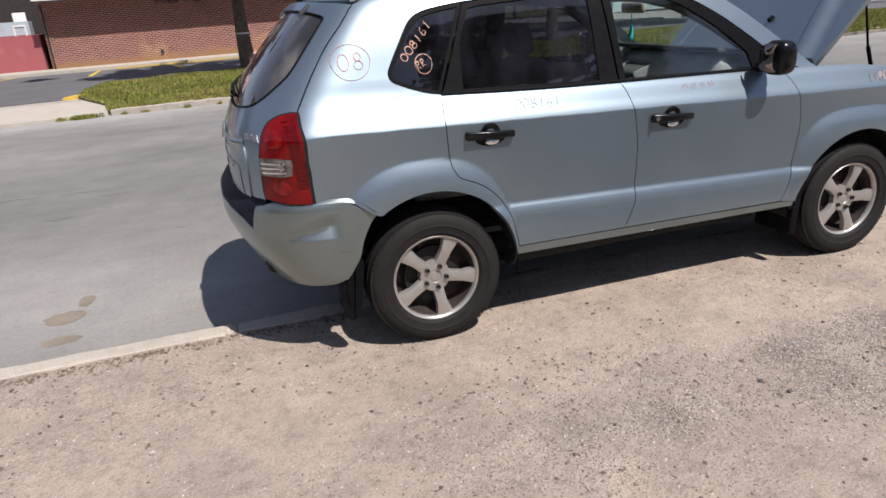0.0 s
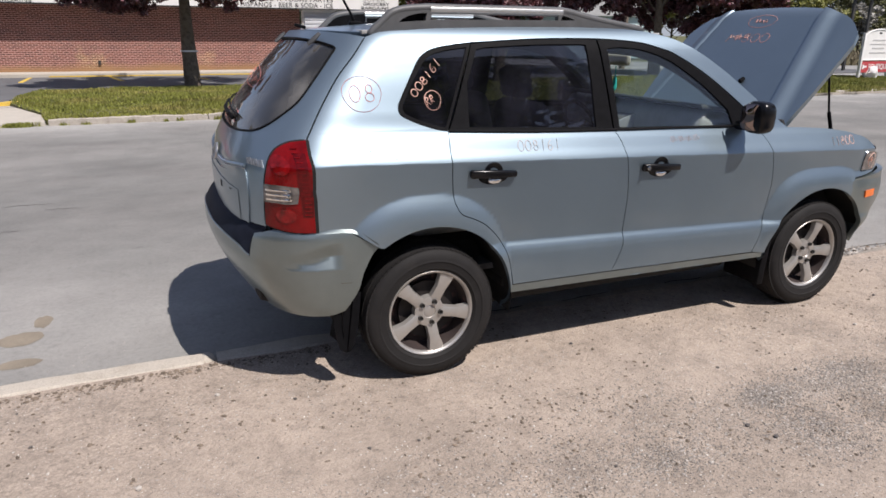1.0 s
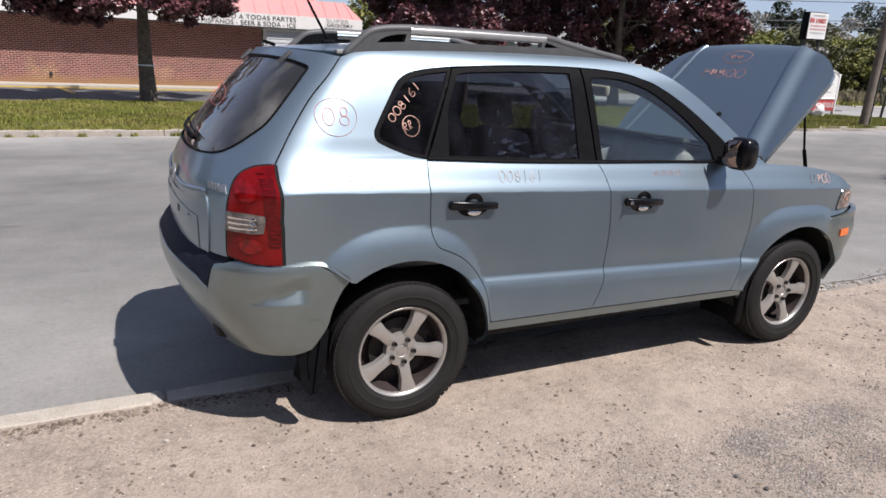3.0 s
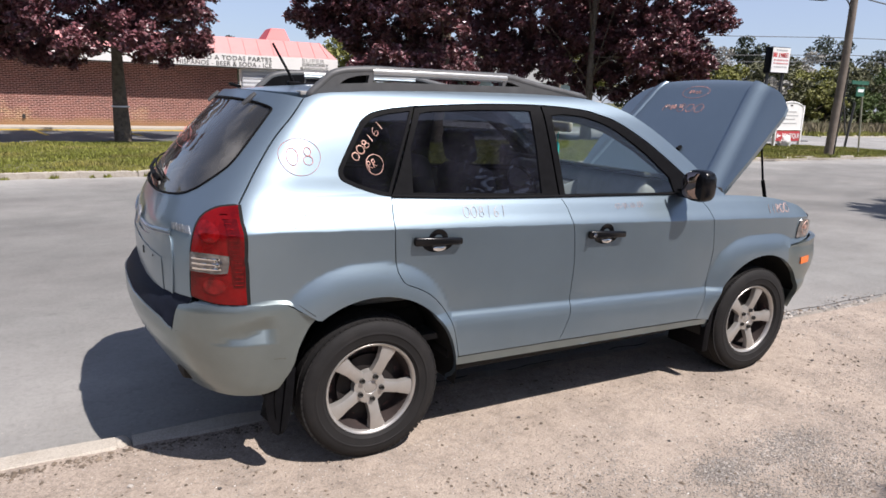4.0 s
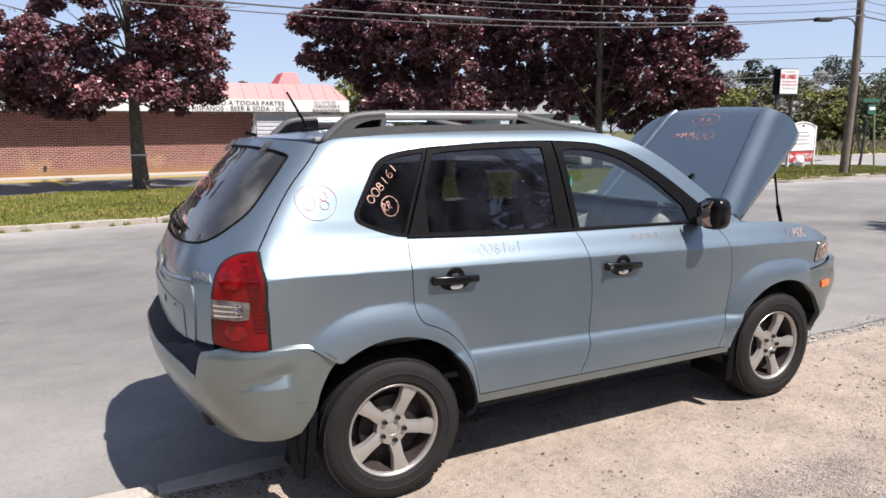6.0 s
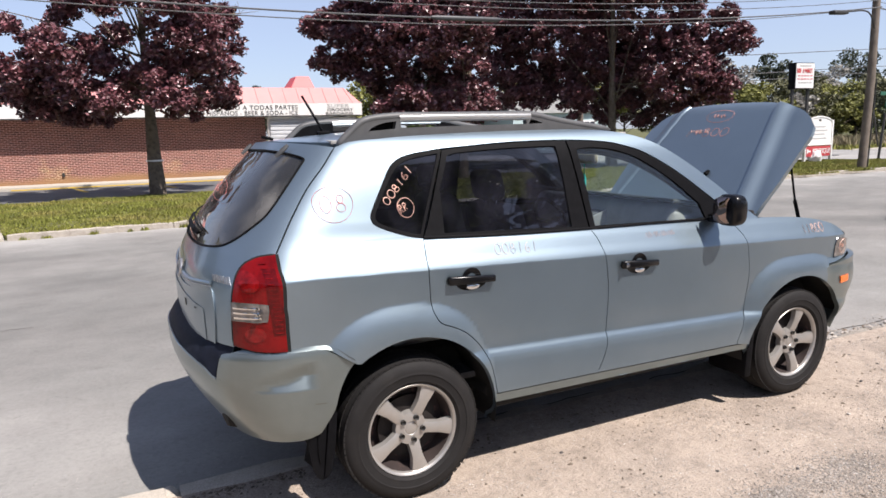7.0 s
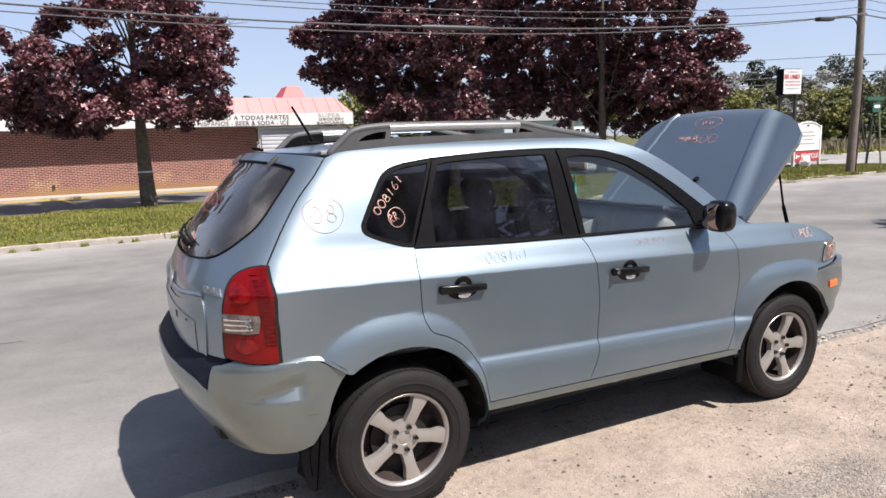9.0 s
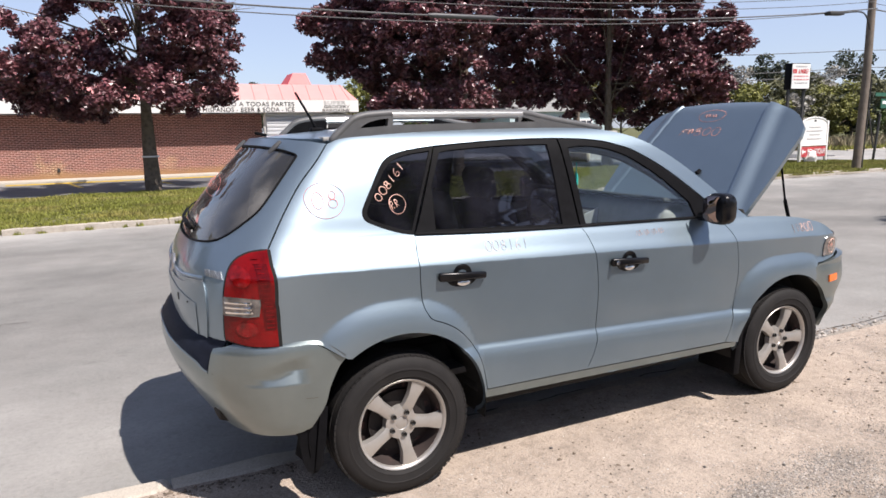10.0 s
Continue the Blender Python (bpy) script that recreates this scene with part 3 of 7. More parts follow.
part("wiper", bm, black_plastic, tailgate, "black rear wiper")
for sgn in (1, -1):
    bm = bmesh.new()
    ends = [Vector(body(-0.372, 1.603)), Vector(body(-0.355, 1.618)), Vector(body(-0.335, 1.636)), Vector(body(-0.315, 1.655))]
    tube(bm, [(p.x - 0.012, sgn * p.y, p.z + 0.014) for p in ends], [0.009, 0.012, 0.013, 0.009], 8, flat=0.62)
    part("window_hinge", bm, grey_plastic, tailgate, "dark glass hinge")
bm = bmesh.new()
box(bm, (0.06, 0.03, 0.016), (-0.40, 0.0, 1.703), 0.006, turn=pose(0, 0, 0, 0, 15, 0))
part("washer_jet", bm, black_plastic, tailgate)

# tail lamps
for mirror in (False, True):
    outer = seamed(lamp_side + lamp_inner[1:-1] + [(-0.646, 0.846), (-0.616, 0.836), (-0.574, 0.823), (-0.529, 0.818)], 0.004)
    lamp = put("tail_lamp", sheet("tail_lamp", [outer], body, red_lens, 0.025, 0.03, 0.010, mirror), car, "red tail lamp with a clear band")
    put("lamp_seal", sheet("lamp_seal", [seamed(outer, -0.008)], body, seam_black, 0.025, 0.004, 0.004, mirror), lamp, "black gap round the lamp")
    clear = [(-0.643, 0.958), (-0.638, 1.035), (-0.60, 1.036), (-0.566, 1.034), (-0.533, 1.028), (-0.535, 1.0), (-0.541, 0.958), (-0.572, 0.954), (-0.605, 0.958)]
    put("clear_band", sheet("clear_band", [clear], body, band_lens, 0.02, 0.004, 0.0135, mirror), lamp, "clear reversing lamp band")
    # the chambers' sunlit glow is only a plainer, brighter red than the lens
    for cz, rz, name in ((1.118, 0.040, "upper bulb chamber with its sun glow put into the red"), (0.900, 0.032, "lower bulb chamber with its sun glow put into the red")):
        ring = [(-0.576 + 0.030 * math.cos(t), cz + rz * math.sin(t)) for t in (2 * math.pi * k / 20 for k in range(20))]
        put("lamp_chamber", sheet("lamp_chamber", [ring], body, chamber_red, 0.025, 0.002, 0.0115, mirror), lamp, name)
    for z0 in (0.968, 0.988, 1.008):
        put("reflector_bar", sheet("reflector_bar", [[(-0.632, z0), (-0.556, z0 + 0.002), (-0.556, z0 + 0.010), (-0.632, z0 + 0.008)]], body, chrome, 0.03, 0.002, 0.0165, mirror), lamp)
    ribs = [(-0.503, 0.90), (-0.500, 1.10), (-0.490, 1.165), (-0.522, 1.168), (-0.532, 1.06), (-0.530, 0.95), (-0.527, 0.90)]
    put("ribbed_strip", sheet("ribbed_strip", [ribs], body, red_ribs, 0.025, 0.004, 0.013, mirror), lamp, "darker ribbed strip")
    for k in range(16):
        z = 0.875 + 0.0185 * k
        put("lens_rib", sheet("lens_rib", [[(-0.507, z + 0.03), (-0.524, z + 0.03), (-0.524, z + 0.034), (-0.507, z + 0.034)]], body, red_lens, 0.05, 0.002, 0.0150, mirror), lamp)
    bm = bmesh.new()
    p = Vector(body(-0.562, 0.995))
    for dy, dz in ((-0.03, 0.0), (0.0, 0.012), (0.0, -0.016), (0.03, 0.0)):
        bmesh.ops.create_icosphere(bm, subdivisions=1, radius=0.011, matrix=Matrix.Translation((p.x - 0.012, (p.y + dy) * (-1 if mirror else 1), p.z + dz)))
    part("reflector_facets", bm, chrome, lamp)

# rear bumper with its step pad
def bump_across(curve):
    return [(2 * (-0.44 - 0.45) - v, z) for v, z in reversed(curve)]


bump_edge = [(-0.75, 0.398), *spline([(-0.62, 0.40), (-0.523, 0.402), (-0.454, 0.410), (-0.411, 0.465), (-0.372, 0.53), (-0.35, 0.605), (-0.309, 0.686), (-0.275, 0.724)], 3), (-0.401, 0.804), (-0.483, 0.811), (-0.56, 0.813), (-0.63, 0.811), (-0.646, 0.803), (-0.654, 0.75), (-0.661, 0.690), *spline([(-0.665, 0.69), (-0.702, 0.722), (-0.75, 0.742), (-0.80, 0.752), (-0.885, 0.757)], 3)]
rear_bumper = put("rear_bumper", sheet("rear_bumper", [[*bump_edge, *bump_across(bump_edge)]], rear_bumper_shape, bumper_paint, 0.03, 0.03), car, "faded blue-grey plastic rear bumper")
pad_z = hermite([-0.89, -0.80, -0.75, -0.702, -0.664, -0.645], [0.757, 0.752, 0.742, 0.722, 0.690, 0.690])


def pad_shape(v, t):
    u = v if v > -0.89 else -1.78 - v
    a, b = Vector(rear_bumper_shape(v, pad_z(u))), Vector(body(v, 0.84))
    p = a.lerp(b, t)
    p.z = pad_z(u) + (0.835 - pad_z(u)) * t + 0.012 * math.sin(min(1, t) * math.pi)
    return p


put("step_pad", sheet("step_pad", [[(-0.648, 0.0), (-0.648, 1.05), (-1.132, 1.05), (-1.132, 0.0)]], pad_shape, step_plastic, 0.04, 0.0), rear_bumper, "dark step pad on top of the bumper")
bm = bmesh.new()
tube(bm, [Vector(rear_bumper_shape(v, pad_z(v if v > -0.89 else -1.78 - v))) + Vector((0.003, 0, 0.002)) for v in [-0.664 - 0.452 * k / 40 for k in range(41)]], 0.006, 6)
part("pad_edge", bm, bumper_paint, rear_bumper)
cheek_z = hermite([-0.66, -0.646, -0.63, -0.56, -0.483, -0.401, -0.275], [0.69, 0.80, 0.811, 0.813, 0.811, 0.804, 0.724])


def cheek_shape(v, t):
    a, b = Vector(rear_bumper_shape(v, cheek_z(v))), Vector(body(v, cheek_z(v) + 0.02))
    p = a.lerp(b, t)
    p.z = cheek_z(v) + 0.016 * t
    return p


for mirror in (False, True):
    put("bumper_shelf", sheet("bumper_shelf", [[(-0.655, 0.0), (-0.28, 0.0), (-0.28, 1.3), (-0.655, 1.3)]], cheek_shape, bumper_paint, 0.03, 0.0, 0.0, mirror), rear_bumper)
both("bumper_scratch", [[(-0.444, 0.572), (-0.407, 0.567), (-0.407, 0.5685), (-0.444, 0.5735)]], rear_bumper_shape, mat("scratch", (0.10, 0.075, 0.05), 0.8), "", 0.05, 0.0, 0.0012, rear_bumper)
def front_v(x, z):
    """The place along the front bumper's outline that lies x ahead of the rear axle."""
    lo, hi = 2.6, 3.4
    for _ in range(40):
        mid = (lo + hi) / 2
        lo, hi = (mid, hi) if front_bumper_shape(mid, z)[0] < x else (lo, mid)
    return lo


fb = [(2.868, 0.80), (2.90, 0.815), (3.0, 0.832), (3.12, 0.85), (3.40, 0.86), (3.70, 0.86), (3.70, 0.36), (3.3, 0.362), (3.13, 0.368)] + [(front_v(x, z), z) for x, z in [(BASE + r * math.cos(a), 0.345 + 0.432 * math.sin(a)) for a, r in ((radians(4 + 58 * k / 18), 0.388 + 0.044 * k / 18) for k in range(19))]]
both("front_bumper", [seamed(fb, 0.001)], front_bumper_shape, bumper_paint, "faded blue-grey plastic front bumper", 0.04, 0.03)
both("marker_lamp", [[(2.945, 0.690), (3.005, 0.696), (3.005, 0.738), (2.945, 0.733)]], front_bumper_shape, amber_lens, "amber side marker lamp", 0.03, 0.01, 0.008)
lamp_f = spline([(2.925, 0.855), (2.93, 0.95), (2.96, 0.985), (3.10, 0.955), (3.25, 0.93), (3.45, 0.90)], 4) + [(3.45, 0.875), (3.2, 0.868)]
both("headlamp", [lamp_f], body, clear_lens, "clear headlamp", 0.04, 0.03, 0.006)
both("grille_panel", [[(3.1, 0.862), (3.7, 0.862), (3.7, 0.99), (3.45, 0.99), (3.1, 0.99)]], lambda v, z: (body(v, z)[0] - 0.03, body(v, z)[1], z), black_plastic, "", 0.06, 0.02)


# mirrors and handles
for mirror in (False, True):
    s = -1 if mirror else 1
    bm = bmesh.new()
    bmesh.ops.create_uvsphere(bm, u_segments=20, v_segments=12, radius=1.0)
    for v in bm.verts:
        x, y, z = v.co
        v.co = Vector((1.905 + 0.075 * (math.copysign(abs(x) ** 0.65, x)) if x > 0 else 1.905 + 0.045 * math.copysign(abs(x) ** 0.5, x), -s * (0.965 + 0.078 * math.copysign(abs(y) ** 0.58, y)), 1.245 + 0.088 * math.copysign(abs(z) ** 0.55, z)))
    if not mirror:
        bmesh.ops.reverse_faces(bm, faces=bm.faces)
    bmesh.ops.recalc_face_normals(bm, faces=bm.faces)
    box(bm, (0.10, 0.10, 0.05), (1.93, -s * 0.87, 1.19), 0.015)
    shell = part("wing_mirror", bm, gloss_black, front_doors[1 if mirror else 0], "black door mirror")
    bm = bmesh.new()
    rings = []
    for f, dx in ((1.0, 0.004), (0.93, -0.001), (0.5, -0.003)):
        rings.append([bm.verts.new((1.857 + dx + 0.02 * c_, -s * (0.965 + 0.066 * f * c_), 1.246 + 0.074 * f * s_)) for c_, s_ in ((math.copysign(abs(math.cos(t)) ** 0.6, math.cos(t)), math.copysign(abs(math.sin(t)) ** 0.6, math.sin(t))) for t in (2 * math.pi * k / 32 for k in range(32)))])
    for p, q in zip(rings, rings[1:]):
        for k in range(32):
            bm.faces.new((p[k], p[(k + 1) % 32], q[(k + 1) % 32], q[k]))
    bm.faces.new(rings[-1])
    bmesh.ops.recalc_face_normals(bm, faces=bm.faces)
    part("mirror_glass", bm, mirror_glass, front_doors[1 if mirror else 0], "mirror glass")
    for door, x0, x1, z0 in ((rear_doors, 0.185, 0.437, 1.03), (front_doors, 1.20, 1.455, 0.995)):
        d = door[1 if mirror else 0]
        xm, yw = (x0 + x1) / 2, width((x0 + x1) / 2, z0)
        bm = bmesh.new()
        box(bm, (x1 - x0, 0.026, 0.044), (xm, -s * (yw + 0.034), z0), 0.012, 4)
        for v in bm.verts:
            u = (v.co.x - xm) / (x1 - x0)
            v.co.y += s * 0.022 * (2 * abs(u)) ** 3
            v.co.z = z0 + (v.co.z - z0) * (1 - 0.45 * max(0, u + 0.1)) - 0.012 * u
        handle = part("door_handle", bm, gloss_black, d, "black plastic pull handle")
        bm = bmesh.new()
        spun(bm, [(0.0, 0.004), (0.030, 0.002), (0.050, -0.002), (0.056, -0.0035), (0.060, 0.004)], 28)
        for v in bm.verts:
            wide = 0.90 + 0.62 * smooth01(-v.co.z / 0.03)
            v.co = Vector((xm + 0.004 + v.co.x * wide, -s * (width(xm + v.co.x, z0 + v.co.z) - v.co.y + 0.002), z0 + v.co.z * 0.95))
        part("handle_cup", bm, gloss_black, d, "rounded black recess plate")
        bm = bmesh.new()
        # bulging mirror dish added so a crescent of sunlit ground shows below the bar
        spun(bm, [(0.0, -0.007), (0.016, -0.005), (0.028, 0.001), (0.031, 0.006)], 24)
        for v in bm.verts:
            q = Vector((v.co.x * 1.25, v.co.y, v.co.z * 0.60 - 0.037))
            v.co = Vector((xm + 0.014 + q.x, -s * (width(xm, z0 + q.z) + 0.004 - q.y), z0 + q.z))
        bmesh.ops.recalc_face_normals(bm, faces=bm.faces)
        part("finger_recess", bm, recess_mirror, d, "mirror dish added below the handle to reflect the bright ground")
        if door is front_doors:
            bm = bmesh.new()
            spun(bm, [(0.0, -0.004), (0.009, -0.004), (0.011, 0.0)], 14, (x0 + 0.022, -s * (yw + 0.042) if s > 0 else yw + 0.046, z0 + 0.006))
            part("key_lock", bm, chrome, d)

# antenna and roof rails
bm = bmesh.new()
box(bm, (0.07, 0.045, 0.022), (-0.10, 0, 1.722), 0.009)
tube(bm, [(-0.10, 0, 1.725), (-0.125, 0, 1.775), (-0.205, 0, 1.918)], [0.008, 0.007, 0.006], 8)
part("antenna", bm, black_plastic, car, "short black roof antenna")
rear_foot = spline([(-0.19, 1.666), (-0.160, 1.697), (-0.125, 1.728), (-0.077, 1.768), (-0.019, 1.785), (0.05, 1.792), (0.118, 1.796)], 4)
fore_foot = spline([(0.862, 1.795), (0.92, 1.786), (0.977, 1.774), (1.092, 1.753), (1.25, 1.728), (1.40, 1.705)], 4)
base_line = [(1.40, 1.698), (1.1, 1.700), (0.83, 1.698), (0.5, 1.694), (0.08, 1.684), (-0.12, 1.664)]
rail_holes = ([(-0.046, 1.722), *spline([(-0.03, 1.736), (0.0, 1.750), (0.05, 1.762), (0.098, 1.766)], 3), (0.090, 1.731)],
              [(0.118, 1.735), (0.122, 1.764), (0.836, 1.764), (0.836, 1.742), (0.5, 1.740)],
              [(0.852, 1.742), (0.862, 1.766), (0.90, 1.758), (0.943, 1.744)])
for s in (1, -1):
    me = sheet("roof_rail", [(rear_foot + fore_foot + base_line)[::-1], *rail_holes], lambda x, z: (x, -0.560, z), rail_grey, 0.08, 0.035, 0.0, s < 0)
    rail = put("roof_rail", me, car, "grey roof rail with slotted feet and a silver bar")
    me = sheet("roof_rail", [(rear_foot + fore_foot + base_line), rail_holes[1][::-1]], lambda x, z: (x, -0.525, z), black_plastic, 0.08, 0.0, 0.0, s < 0)
    put("rail_back", me, rail)
    bm = bmesh.new()
    tube(bm, [(x, -s * 0.543, z - 0.006) for x, z in rear_foot + fore_foot], [0.014] + [0.020] * (len(rear_foot + fore_foot) - 2) + [0.010], 10)
    part("rail_ridge", bm, rail_grey, rail)
    bm = bmesh.new()
    tube(bm, [(x, -s * 0.543, 1.781 + 0.003 * math.sin(x * 3)) for x in (0.118, 0.3, 0.5, 0.7, 0.862)], 0.0225, 12, flat=1.0)
    part("rail_bar", bm, silver_rail, rail, "silver bar")

# open hood with its prop
HOOD = pose(2.37, 0, 1.125, 0, -49.5, 0)


def hood_shape(s, y):
    ridge = 0.55 - 0.16 * s / 0.9
    rise = 0.020 * (1 - (y / 0.75) ** 2) + 0.016 * smooth01((abs(y) - ridge) / 0.018) - 0.07 * smooth01((s - 0.80) / 0.24) ** 2 - 0.040 * smooth01((abs(y) - ridge - 0.022) / 0.13) - 0.018 * smooth01((abs(y) - ridge - 0.14) / 0.2)
    return HOOD @ Vector((s * 1.03, y, rise))


hood_half = [(0.0, -0.70), (0.30, -0.725), (0.68, -0.74), *spline([(0.755, -0.722), (0.84, -0.64), (0.905, -0.51), (0.95, -0.27), (0.965, 0.0)], 4)]
hood_line = hood_half + [(s, -y) for s, y in reversed(hood_half[:-1])]
hood = put("hood", sheet("hood", [hood_line], hood_shape, paint, 0.025, 0.03, cuts=[(g * (0.3598 + d), g * 0.1778) for g in (1, -1) for d in (0, 0.008, 0.016, 0.025, 0.04)]), car, "open hood with orange paint marker writing")
put("hood_liner", sheet("hood_liner", [[(a * 0.97 + 0.01, b * 0.96) for a, b in hood_line][::-1]], lambda s, y: hood_shape(s, y) - (HOOD.to_3x3() @ Vector((0, 0, 0.03))), trim_cloth, 0.08, 0.0), hood, "dark underside of the hood")
bm = bmesh.new()
tube(bm, [(2.985, -0.60, 1.06), (2.93, -0.60, 1.20)], 0.012, 8)
tube(bm, [(2.93, -0.60, 1.20), (2.84, -0.59, 1.62)], 0.007, 8)
part("hood_prop", bm, black_plastic, car, "thin black hood prop")
for y in (-0.70, 0.70):
    bm = bmesh.new()
    box(bm, (0.02, 0.05, 0.09), (2.40, y, 1.145), 0.006, turn=pose(0, 0, 0, 0, -30, 0))
    part("hood_hinge", bm, steel, car)
bm = bmesh.new()
tube(bm, [tuple(hood_shape(0.33, -0.186)), tuple(hood_shape(0.33, -0.186) + HOOD.to_3x3() @ Vector((-0.035, 0, 0.014)))], 0.015, 8)
part("washer_nozzle", bm, black_plastic, hood)

# engine bay, underbody and wheel wells
bm = bmesh.new()
box(bm, (1.0, 1.3, 0.45), (2.85, 0, 0.74), 0.02)
box(bm, (0.5, 0.5, 0.12), (2.75, 0.1, 0.98), 0.03)
box(bm, (0.25, 0.18, 0.16), (2.65, 0.5, 0.98), 0.01)
box(bm, (0.06, 1.36, 0.06), (3.25, 0, 0.93), 0.015)
part("engine_bay", bm, underbody, car, "dark engine bay")
bm = bmesh.new()
box(bm, (1.72, 1.26, 0.20), (1.30, 0, 0.335), 0.03)
box(bm, (1.74, 1.56, 0.05), (1.31, 0, 0.415), 0.01)
box(bm, (0.80, 1.10, 0.36), (0.05, 0, 0.43), 0.05)
box(bm, (0.52, 1.25, 0.24), (-0.54, 0, 0.53), 0.05)
box(bm, (1.1, 1.05, 0.40), (2.68, 0, 0.44), 0.05)
tube(bm, [(0, -0.7, 0.34), (0, 0.7, 0.34)], 0.04, 10)
tube(bm, [(2.63, -0.7, 0.34), (2.63, 0.7, 0.34)], 0.04, 10)
tube(bm, [(-0.55, 0.35, 0.36), (-0.80, 0.35, 0.345)], 0.028, 10)
part("underbody", bm, underbody, car, "dark dirty underbody")
for s in (1, -1):
    for cx, a0 in ((0.0, -12), (BASE, -12)):
        verts, faces = [], []
        n = 24
        for k in range(n + 1):
            a = radians((16 if cx > 1 else -10) + (172 if cx > 1 else 200) * k / n)
            for y in (0.86, 0.52):
                verts.append((cx + 0.452 * math.cos(a), -s * y, 0.36 + 0.452 * math.sin(a)))
        faces = [(2 * k, 2 * k + 1, 2 * k + 3, 2 * k + 2) for k in range(n)]
        faces.append(tuple(range(1, 2 * n + 3, 2)))
        put("wheel_well", mesh_of("wheel_well", verts, faces, underbody, True), car, "dark wheel well")
    for cx in (0.0,):
        bm = bmesh.new()
        top, low = ((-0.395, 0.868, 0.50), (-0.415, 0.68, 0.50)), ((-0.430, 0.862, 0.215), (-0.475, 0.68, 0.225))
        quad = [Vector((x, -s * y, z)) for x, y, z in (top[0], top[1], low[1], low[0])]
        vs = [bm.verts.new(p + Vector((dx, 0, 0))) for dx in (0, 0.014) for p in quad]
        for f in ((0, 1, 2, 3), (7, 6, 5, 4), (0, 4, 5, 1), (1, 5, 6, 2), (2, 6, 7, 3), (3, 7, 4, 0)):
            bm.faces.new([vs[i] for i in f])
        bmesh.ops.recalc_face_normals(bm, faces=bm.faces)
        side = [(-0.355, 0.50), (-0.372, 0.34), (-0.392, 0.235), (-0.412, 0.205), (-0.440, 0.198), (-0.462, 0.215), (-0.478, 0.26), (-0.490, 0.36), (-0.480, 0.50)]
        inner, outer = ([bm.verts.new((x, -s * y, z)) for x, z in side] for y in (0.838, 0.852))
        for i in range(len(side)):
            bm.faces.new((inner[i - 1], inner[i], outer[i], outer[i - 1]))
        bm.faces.new(inner)
        bm.faces.new(outer)
        bmesh.ops.recalc_face_normals(bm, faces=bm.faces)
        part("mud_flap", bm, black_plastic, car, "black moulded mud flap", smooth=False)
    bm = bmesh.new()
    box(bm, (0.05, 0.28, 0.36), (2.225, -s * 0.742, 0.37), 0.006, turn=pose(0, 0, 0, 0, 4, 0))
    part("mud_flap", bm, black_plastic, car, "black rubber mud flap")


